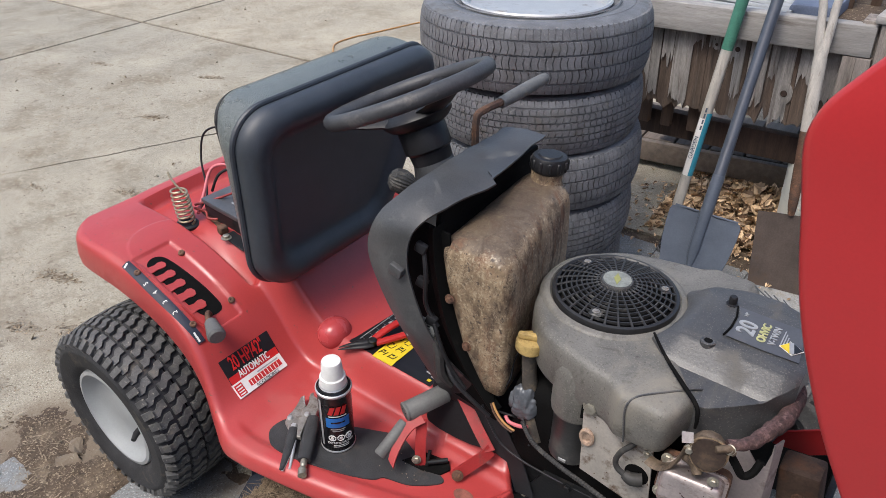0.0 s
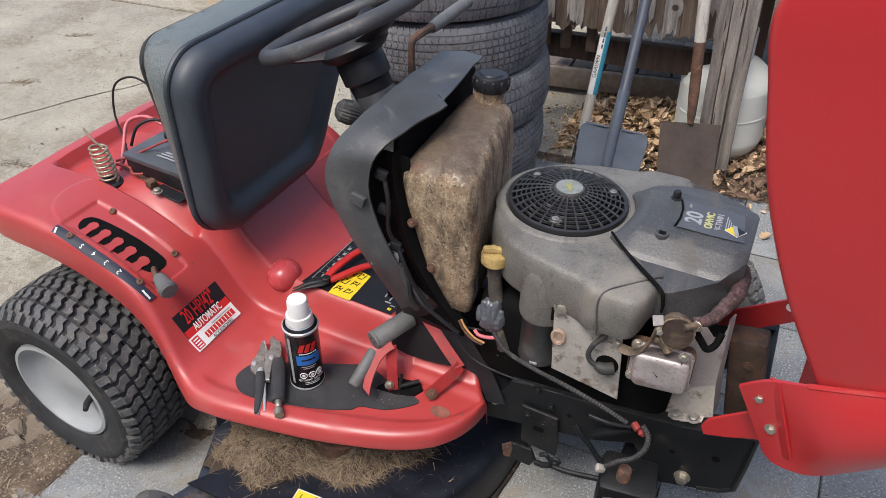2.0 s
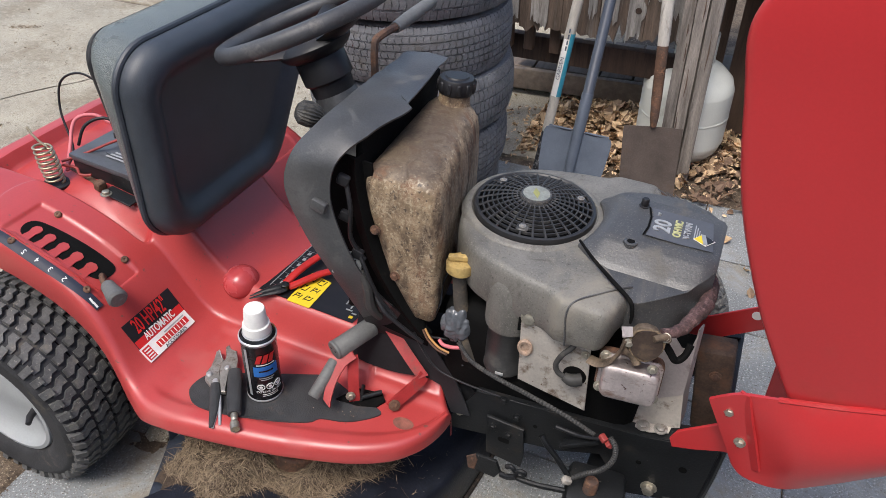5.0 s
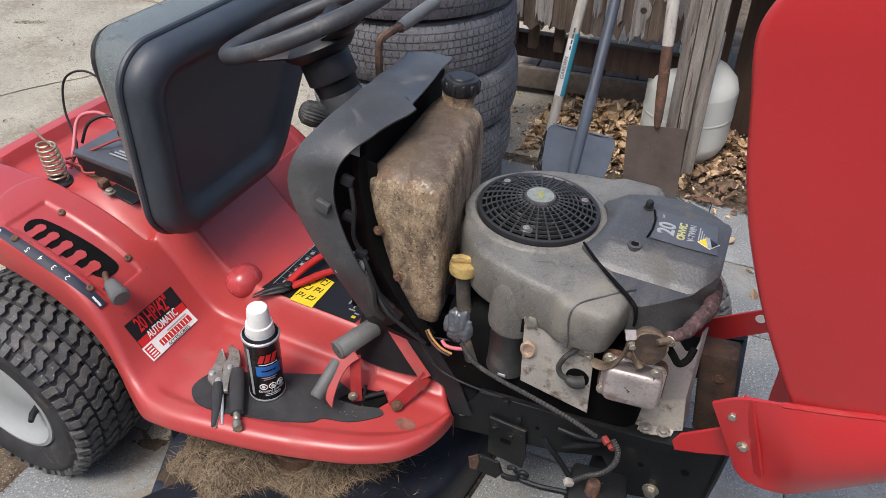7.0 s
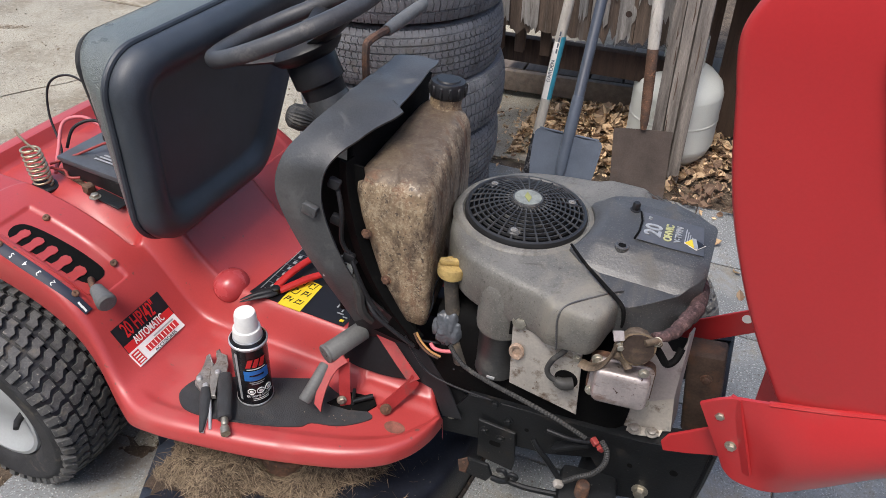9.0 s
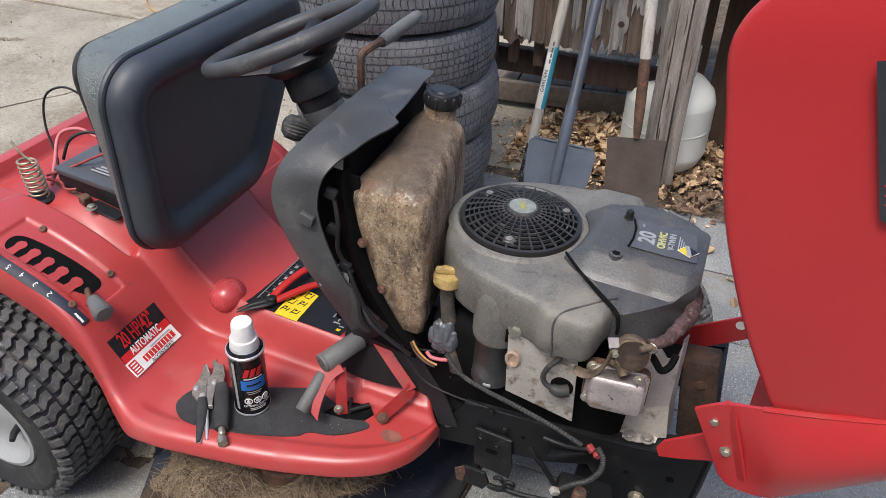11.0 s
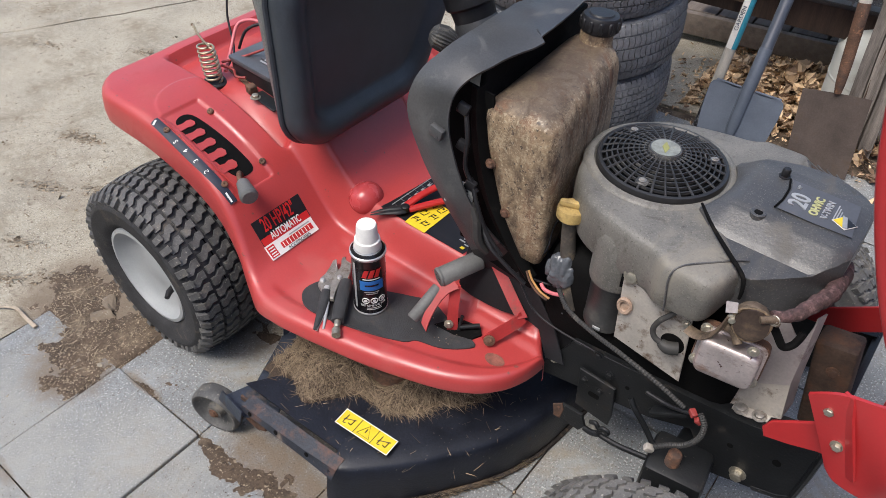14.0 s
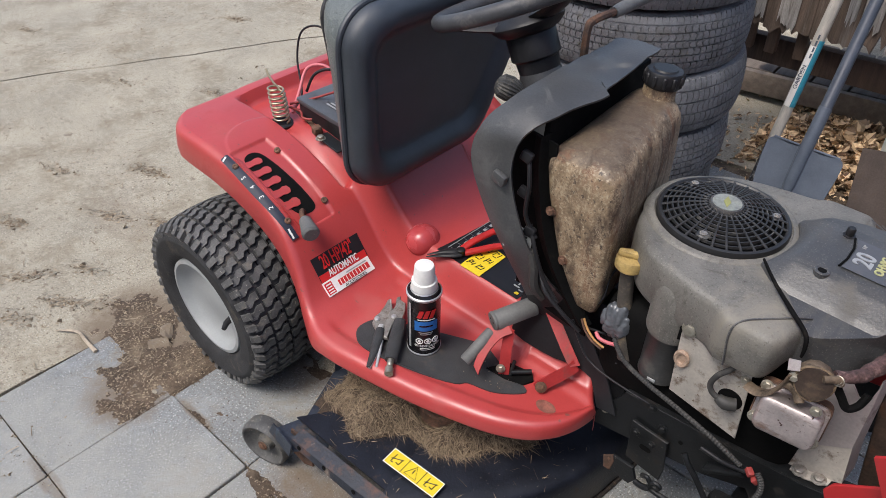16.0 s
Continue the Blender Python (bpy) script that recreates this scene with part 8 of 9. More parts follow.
# ---- deck edge behind ----
def fence():
    f = thing("wooden_fence", "weathered grey plank fence with flaking boards and cap rail", "fence", kind="structure")
    y = 1.37
    bm = B()
    box(bm, (0.74, 0.045, 0.085), pose(0.698, y - 0.03, 0.739), 0.004)
    part("cap_rail", bm, M["wood"], f, "bleached grey cap rail")
    rnd = random.Random(21)
    x = 0.34
    while x < 0.92:
        w = rnd.uniform(0.12, 0.15)
        n = 11
        bot = [(x + w * k / n, 0.446 + rnd.choice((rnd.uniform(-0.02, 0.05), rnd.uniform(-0.008, 0.008), rnd.uniform(-0.008, 0.008))) + 0.008 * math.sin(9 * x)) for k in range(n + 1)]
        o = [(bx, bz) for bx, bz in bot] + [(x + w, 0.70), (x, 0.70)]
        bm = B()
        plate(bm, [(a, b) for a, b in o], 0.016, Matrix(((1, 0, 0, 0), (0, 0, -1, y + 0.008 + rnd.uniform(0, 0.004)), (0, 1, 0, 0), (0, 0, 0, 1))), 0)
        b = part("board", bm, M["woodpeel"], f)
        # weathered skin left on the face, flaking off from below
        bx = x + 0.002
        while bx < x + w - 0.014:
            ww = min(rnd.uniform(0.022, 0.060), x + w - 0.002 - bx)
            lo = rnd.choice((rnd.uniform(0.44, 0.50), rnd.uniform(0.48, 0.60), rnd.uniform(0.58, 0.66)))
            foot = [(bx + ww * q / 9, lo + rnd.choice((0.35, 0.8, 1.7)) * rnd.uniform(-0.024, 0.024)) for q in range(10)]
            lean = rnd.uniform(-0.003, 0.003)
            strip = foot + [(bx + ww + lean, 0.70), (bx + ww * 0.5, 0.70), (bx + lean, 0.70)]
            bm = B()
            plate(bm, strip, 0.0022, Matrix(((1, 0, 0, 0), (0, 0, -1, y - 0.0092 - rnd.uniform(0, 0.0012)), (0, 1, 0, 0), (0, 0, 0, 1))), 0)
            part("veneer_strip", bm, M["veneer"], b)
            bx += ww + rnd.choice((0.0005, 0.0008, 0.0015, rnd.uniform(0.004, 0.014)))
        x += w + 0.0015
    # knots ringed with paler wood
    for kx, kz, kr in ((0.862, 0.545, 0.013), (0.705, 0.655, 0.010), (0.640, 0.660, 0.006)):
        bm = B()
        lathe(bm, [(kr * 1.9, 0), (kr * 1.7, 0.0010), (kr * 1.1, 0.0014), (kr * 0.8, 0.0008), (kr * 0.2, 0.0005)], Matrix.Translation((kx, y - 0.0112, kz)) @ Matrix.Diagonal((1.0, 1.0, 1.45, 1.0)) @ axis((0, 0, 0), (0, -1, 0)), 18)
        kn = part("knot", bm, M["veneer"], f, "weathered ringed knot")
        bm = B()
        lathe(bm, [(kr * 0.8, 0), (kr * 0.66, 0.0022), (kr * 0.4, 0.0014), (kr * 0.1, 0.0026)], axis((kx, y - 0.0120, kz), (0, -1, 0)), 12)
        part("knot_heart", bm, M["beam"], kn)
    # low frame under the boards
    for z, yy, hh in ((0.338, y + 0.09, 0.090), (0.20, y + 0.42, 0.09)):
        bm = B()
        box(bm, (0.72, 0.04, hh), pose(0.69, yy, z), 0.004)
        part("lower_rail", bm, M["beam"], f)
    for k in range(3):
        bm = B()
        box(bm, (0.034, 0.030, 0.10), pose(0.41 + 0.084 * k + rnd.uniform(-0.008, 0.008), y + 0.052, 0.392, 0, rnd.uniform(-2, 2), 0), 0.003)
        part("slat", bm, M["wooddark"], f)
    for k in range(11):
        w = 0.135
        bm = B()
        box(bm, (w - 0.008, 0.40, 0.045), pose(0.05 + w * k, 1.965 + 0.012 * k, 0.092, 0, rnd.uniform(-0.6, 0.6), 4), 0.004)
        part("deck_plank", bm, M["plank"], f)
    bm = B()
    box(bm, (1.5, 0.03, 0.085), pose(0.70, 1.800, 0.072, 0, 0, 5.1), 0.004)
    part("plank_fascia", bm, M["plank"], f)


def fence_post():
    p = thing("fence_post", "weathered grey split timber post boarded on its face", "fence post")
    bm = B()
    box(bm, (0.088, 0.085, 0.79), pose(1.068, 1.385, 0.395), 0.004)
    part("core", bm, M["post"], p)
    rnd = random.Random(12)
    # two uneven boards on the face, split along the grain
    for x0, x1, top, yy in ((0.999, 1.0735, 0.694, 1.340), (1.0765, 1.117, 0.79, 1.338)):
        for k in range(2 if x1 - x0 > 0.05 else 1):
            w = (x1 - x0) / (2 if x1 - x0 > 0.05 else 1)
            a, b = x0 + w * k, x0 + w * (k + 1) - 0.0015
            o = [(a + 0.006 + rnd.uniform(-0.001, 0.001), -0.01), (b + 0.004, -0.01)]
            o += [(b + rnd.uniform(-0.0015, 0.0008) + 0.004 * (1 - q / 7), top * q / 7) for q in range(1, 8)]
            o += [(a + rnd.uniform(-0.0008, 0.0015) + 0.006 * (1 - q / 7), top * q / 7) for q in range(7, 0, -1)]
            bm = B()
            plate(bm, o, 0.020, Matrix(((1, 0, 0, 0), (0, 0, -1, yy - 0.002 * k), (0, 1, 0, 0), (0, 0, 0, 1))), 0.0015, 1)
            part("face_board", bm, M["post"], p)
    for x, z, L in ((1.030, 0.42, 0.06), (1.024, 0.50, 0.04), (1.052, 0.30, 0.10), (1.062, 0.55, 0.08), (1.098, 0.40, 0.12), (1.045, 0.16, 0.09)):
        bm = B()
        tube(bm, [(x, 1.3178, z), (x + 0.0015, 1.3168, z + L * 0.5), (x - 0.001, 1.3178, z + L)], [0.0005, 0.0022, 0.0005], 5)
        part("post_split", bm, M["wooddark"], p)
    # cap that turns the corner
    bm = B()
    box(bm, (0.10, 0.62, 0.022), pose(1.124, 1.62, 0.802, 0, 0, -3), 0.004)
    part("cap_rail", bm, M["wood"], p, "bleached grey cap board")
    # second post further along, beside the hood
    bm = B()
    box(bm, (0.10, 0.09, 1.0), pose(1.36, 1.55, 0.5, 0, -3, 0), 0.004)
    tagged(part("fence_post", bm, M["wooddark"]), "dark brown timber post behind the gas cylinder", "fence post")
    fp = thing("fence_panel", "dark brown upright boards with a gap, behind the gas cylinder", "fence panel", kind="structure")
    for x0, x1 in ((0.98, 1.129), (1.158, 1.29), (1.294, 1.43), (1.434, 1.57), (1.574, 1.71), (1.714, 1.85), (1.854, 2.0)):
        bm = B()
        box(bm, (x1 - x0, 0.02, 0.68), pose((x0 + x1) / 2, 1.75, 0.35), 0.003)
        part("board", bm, M["wooddark"], fp)


def gas_cylinder():
    g = thing("gas_cylinder", "white steel gas cylinder with collar, among leaves", "gas cylinder", base=pose(1.046, 1.51, 0))
    bm = B()
    R = 0.152
    lathe(bm, [(0.10, 0.0), (0.104, 0.004), (0.104, 0.022), (0.12, 0.026), (R - 0.012, 0.05), (R, 0.085), (R, 0.0875), (R, 0.1715), (R, 0.1735), (R + 0.0015, 0.1755), (R + 0.0015, 0.1795), (R, 0.1815), (R, 0.1835), (R, 0.2675), (R, 0.27), (R - 0.012, 0.305), (R - 0.045, 0.338), (0.07, 0.356), (0.03, 0.362), (0.001, 0.363)], None, 48)
    part("cylinder_body", bm, M["propane"], g, "off-white painted steel")
    bm = B()
    pts = []
    rows = []
    for k in range(31):
        a = radians(-205 + 260 * k / 30)
        top = 0.455 if not 11 < k < 16 else 0.405
        rows.append([(0.068 * math.cos(a), 0.068 * math.sin(a), z) for z in (0.345, 0.375, top)])
    sheet(bm, rows, 0.003)
    part("collar", bm, M["propane"], g)
    bm = B()
    lathe(bm, [(0.02, 0.36), (0.02, 0.385), (0.012, 0.39), (0.012, 0.41), (0.024, 0.412), (0.024, 0.422), (0.001, 0.423)], None, 16)
    part("valve", bm, M["bolt"], g, "brass valve")


def tools():
    # long white handle with green top
    h = thing("garden_hoe", "bleached wooden garden tool with green-topped handle, leaning on the fence", "garden tool")
    a, b = Vector((0.628, 1.175, 0.0)), Vector((0.722, 1.318, 0.93))
    at = lambda t: a.lerp(b, t)
    bm = B()
    rod(bm, at(0.16), at(0.73), 0.0165, 0.0165, 14)
    part("shaft", bm, M["handle"], h, "bleached ash shaft")
    bm = B()
    rod(bm, at(0.725), at(1.12), 0.0172, 0.0172, 14)
    part("painted_end", bm, M["green"], h, "green painted handle end")
    bm = B()
    tube(bm, [at(0.0), at(0.08), at(0.165)], [0.020, 0.0185, 0.0172], 12)
    part("ferrule", bm, mat("flaking_black_paint", (0.02, 0.02, 0.025), 0.6, var=0.3, scale=30, bump=0.3, dirt=(0.45, 0.45, 0.46), amount=0.42, dscale=45), h, "flaking black ferrule")
    d = (b - a).normalized()
    eye = Vector((1.3, -1.05, 1.3))
    face = (eye - at(0.45))
    face = (face - d * face.dot(d)).normalized()
    side = d.cross(face)
    def strip(t0, t1, a0, a1, material, name, rr=0.0172):
        bm = B()
        rows = []
        for i in range(9):
            t = t0 + (t1 - t0) * i / 8
            rows.append([at(t) + (face * math.cos(w) + side * math.sin(w)) * rr for w in np.linspace(radians(a0), radians(a1), 7)])
        sheet(bm, rows, 0.0006)
        return part(name, bm, material, h)
    strip(0.30, 0.52, 10, 85, M["teal"], "teal_label")
    strip(0.30, 0.50, -55, 8, M["white"], "white_label")
    q = Matrix((( d.x, -side.x, face.x, 0), (d.y, -side.y, face.y, 0), (d.z, -side.z, face.z, 0), (0, 0, 0, 1)))
    lettering("label_print", "GARDEN", 0.017, Matrix.Translation(at(0.40) + face * 0.0176 - side * 0.006) @ q, M["blue"], h, 0.0004, 1.1)
    for k in range(4):
        bm = B()
        box(bm, (0.014, 0.005, 0.0006), Matrix.Translation(at(0.47 + 0.02 * k) + face * 0.0176 - side * 0.003) @ q)
        part("label_bar", bm, M["blue"], h)

    # round-point shovel, slate blue
    s = thing("shovel", "slate blue steel shovel with long shaft, leaning on the fence", "shovel")
    a, b = Vector((0.780, 0.925, 0.0)), Vector((0.810, 1.322, 0.90))
    at2 = lambda t: a.lerp(b, t)
    d = (b - a).normalized()
    side = Vector((1, 0, 0)) - d * d.x
    side.normalize()
    nrm = side.cross(d)
    if nrm.y > 0:
        nrm = -nrm
    bm = B()
    tube(bm, [at2(0.34), at2(0.40), at2(0.405), at2(1.15)], [0.0135, 0.0185, 0.0165, 0.0165], 14)
    part("shaft", bm, M["bluesh"], s, "slate blue shaft")
    bm = B()
    rows = []
    for v, w in ((0.0, 0.015), (0.025, 0.045), (0.06, 0.072), (0.11, 0.092), (0.17, 0.103), (0.23, 0.108), (0.266, 0.108), (0.276, 0.103), (0.281, 0.094)):
        line = []
        for k in range(13):
            u = -1 + 2 * k / 12
            hump = 0.014 * math.exp(-(u / 0.22) ** 2) * smooth(v / 0.1)
            dish = -0.018 * (1 - u * u) * (1 - v / 0.45)
            line.append(a + d * (v - 0.0) + side * (u * w) + nrm * (hump + dish + 0.004))
        rows.append(line)
    sheet(bm, rows, 0.0022)
    part("blade", bm, M["blue"], s, "slate blue pressed blade", 40)
    for sg in (-1, 1):
        bm = B()
        tube(bm, [a + d * 0.282 + side * (sg * 0.02) + nrm * 0.006, a + d * 0.282 + side * (sg * 0.095) + nrm * 0.001], 0.0035, 8)
        part("step_edge", bm, M["blue"], s)
    bm = B()
    tube(bm, [a + d * 0.08 + nrm * 0.000, a + d * 0.17 + nrm * 0.004, a + d * 0.28 + nrm * 0.006, a + d * 0.40 + nrm * 0.001], [0.005, 0.017, 0.0185, 0.018], 14)
    part("socket", bm, M["blue"], s)

    # square spade with split handle
    p = thing("spade", "old square spade with rusty blade and grey split handle", "spade")
    a, b = Vector((1.010, 1.150, 0.0)), Vector((0.938, 1.312, 0.86))
    at3 = lambda t: a.lerp(b, t)
    d = (b - a).normalized()
    side = (Vector((1, 0.12, 0)) - d * Vector((1, 0.12, 0)).dot(d)).normalized()
    nrm = side.cross(d)
    if nrm.y > 0:
        nrm = -nrm
    bm = B()
    rows = []
    for i in range(7):
        v = 0.246 * i / 6
        line = []
        for k in range(11):
            u = -1 + 2 * k / 10
            line.append(a + d * v + side * (u * (0.088 + 0.004 * i / 6)) + nrm * (-0.008 * (1 - u * u)))
        rows.append(line)
    sheet(bm, rows, 0.0025)
    part("blade", bm, M["blade"], p, "rust-brown square blade", 40)
    bm = B()
    tube(bm, [a + d * 0.248 + nrm * -0.004, a + d * 0.275, a + d * 0.34, a + d * 0.50], [0.010, 0.0135, 0.0165, 0.0175], 12)
    part("socket", bm, M["rust"], p, "rusty socket")
    bm = B()
    tube(bm, [at3(0.55), at3(0.61), at3(0.80), at3(0.86)], [0.0165, 0.0185, 0.0185, 0.010], 12)
    part("shaft", bm, M["handle"], p, "grey weathered shaft")
    for sg in (-1, 1):
        bm = B()
        tube(bm, spline([at3(0.80) + side * sg * 0.004, at3(0.90) + side * sg * 0.013, at3(0.97) + side * sg * 0.018, at3(1.05) + side * sg * 0.038, at3(1.12) + side * sg * 0.055], 5), [0.013, 0.0115, 0.011, 0.010, 0.010], 10)
        part("handle_fork", bm, M["handle"], p)
    bm = B()
    rod(bm, at3(1.11) - side * 0.058, at3(1.11) + side * 0.058, 0.013, seg=12)
    part("cross_grip", bm, M["handle"], p)


def leaf_mesh(verts, faces, rnd, x, y, z, s):
    a = rnd.uniform(0, 6.283)
    tx, ty = rnd.uniform(-0.9, 0.9), rnd.uniform(-0.9, 0.9)
    m = Matrix.Translation((x, y, z)) @ Euler((tx, ty, a)).to_matrix().to_4x4()
    out = [(-0.5, 0), (-0.40, 0.10), (-0.28, 0.17), (-0.16, 0.27), (-0.02, 0.25), (0.10, 0.31), (0.22, 0.22), (0.33, 0.19), (0.42, 0.08), (0.5, 0)]
    curl = rnd.uniform(0.3, 1.9)
    pts = []
    for u, v in out:
        pts.append((u, v))
    n = len(verts)
    mid = [(u, 0.0) for u, v in out]
    for side in (1, -1):
        base = len(verts)
        for u, v in out:
            v *= side * rnd.uniform(0.85, 1.15)
            verts.append(tuple(m @ Vector((u * s, v * s, s * (curl * v * v * 1.6 + 0.25 * curl * u * u)))))
        for u, _ in out:
            verts.append(tuple(m @ Vector((u * s, 0, s * 0.25 * curl * u * u))))
        k = len(out)
        for i in range(k - 1):
            faces.append((base + i, base + i + 1, base + k + i + 1, base + k + i))


def litter(name, label, category, count, place, size, material, seed):
    rnd = random.Random(seed)
    verts, faces = [], []
    for k in range(count):
        x, y, z = place(rnd)
        leaf_mesh(verts, faces, rnd, x, y, z, rnd.uniform(*size))
    me = bpy.data.meshes.new(name)
    me.from_pydata(verts, [], faces)
    me.materials.append(material)
    return tagged(new(name, me), label, category, kind="stuff")


def leaves():
    def pile(r):
        x, y = r.gauss(0.84, 0.21), r.gauss(1.55, 0.12)
        k = math.exp(-((x - 0.85) / 0.3) ** 2 - ((y - 1.58) / 0.14) ** 2)
        return min(1.5, max(0.52, x)), min(1.80, max(1.30, y)), 0.008 + r.random() * 0.11 * k
    litter("leaf_litter", "drift of curled brown dead leaves under the fence", "leaves", 2500, pile, (0.016, 0.060), M["leaf"], 31)
    litter("leaf_fragments", "fine broken leaf bits round the drift", "leaves", 1500, lambda r: (r.gauss(0.80, 0.26), r.gauss(1.44, 0.13), 0.004 + 0.01 * r.random()), (0.006, 0.022), M["leaf"], 35)
    def by_post(r):
        return r.uniform(1.08, 1.6), r.uniform(1.17, 1.55), 0.006 + r.random() * 0.03
    litter("leaf_litter", "curled brown dead leaves by the post", "leaves", 320, by_post, (0.016, 0.046), M["darkleaf"], 32)
    def stray(r):
        return r.uniform(0.45, 1.6), r.uniform(0.75, 1.3), 0.006
    def drive(r):
        while True:
            x, y = r.uniform(-3.4, -0.3), r.uniform(-1.0, 2.8)
            if noise.noise(Vector((x * 1.3, y * 1.3, 3))) > r.uniform(-0.3, 0.4):
                return x, y, 0.004
    litter("leaf_bits", "dry grey-brown leaf bits scattered over the drive", "leaves", 120, drive, (0.007, 0.024), M["debris"], 34)
    litter("leaf_litter", "a few stray dead leaves on the paving", "leaves", 16, stray, (0.03, 0.06), M["leaf"], 33)


def soil_z(x, y):
    """Height of the loose soil lying over slabs and pavers."""
    k = 0.0
    for cx, cy, r, a in ((-0.34, -0.50, 0.085, 0.9), (-0.25, -0.53, 0.12, 1.0), (-0.12, -0.60, 0.13, 1.0), (-0.06, -0.52, 0.10, 1.0), (-0.05, -0.67, 0.09, 0.85), (-0.20, -0.66, 0.07, 0.7), (-0.33, -0.62, 0.05, 0.55), (-0.05, -0.30, 0.07, 0.8), (0.20, -0.29, 0.05, 0.55), (-0.10, -0.10, 0.05, 0.7)):
        k = max(k, a * math.exp(-(((x - cx) ** 2 + (y - cy) ** 2) / r ** 2) ** 1.3))
    # it stops at the pavers' edge
    if y < -0.33:
        k *= smooth((0.012 + 0.004 * noise.noise(Vector((y * 30, 0, 3))) - x) / 0.012)
    k = max(k, 0.50 * math.exp(-((y + 0.598 + 0.012 * math.sin(x * 19)) / (0.014 + 0.016 * smooth((x - 0.33) / 0.1))) ** 2) * smooth((x - 0.30) / 0.03) * smooth((0.66 - x) / 0.08))
    k = max(k, 0.55 * math.exp(-((x - 0.10) ** 2 / 0.05 ** 2 + (y + 0.594) ** 2 / 0.012 ** 2)))
    k = max(k, 0.5 * math.exp(-((x + 0.02) ** 2 / 0.012 ** 2 + (y + 0.90) ** 2 / 0.03 ** 2)))
    return -0.0058 + 0.0100 * k + 0.0024 * noise.noise(Vector((x * 10, y * 10, 2))) + 0.0026 * noise.noise(Vector((x * 34, y * 34, 5))) + 0.0018 * noise.noise(Vector((x * 110, y * 110, 2)))


def spilled_soil():
    """Low spread of soil over the slab edge by the rear wheel."""
    bm = B()
    xs, ys = np.linspace(-0.58, 0.98, 420), np.linspace(-0.95, 0.05, 270)
    hs = [[soil_z(x, y) for y in ys] for x in xs]
    vs = {}
    cells = {(i, j) for i in range(len(xs) - 1) for j in range(len(ys) - 1) if max(hs[i][j], hs[i + 1][j], hs[i + 1][j + 1], hs[i][j + 1]) >= -0.004}
    # only the larger spreads; single crumbs are strewn apart
    while cells:
        island, todo = set(), [cells.pop()]
        while todo:
            i, j = todo.pop()
            island.add((i, j))
            for q in ((i + 1, j), (i - 1, j), (i, j + 1), (i, j - 1)):
                if q in cells:
                    cells.discard(q)
                    todo.append(q)
        if len(island) < 260:
            continue
        for i, j in sorted(island):
            f = []
            for a, b in ((i, j), (i + 1, j), (i + 1, j + 1), (i, j + 1)):
                if (a, b) not in vs:
                    vs[a, b] = bm.verts.new((xs[a], ys[b], hs[a][b]))
                f.append(vs[a, b])
            bm.faces.new(f)
    tagged(part("spilled_soil", bm, M["soil"]), "thin dry soil spilled over the paving edge", "soil", kind="stuff")


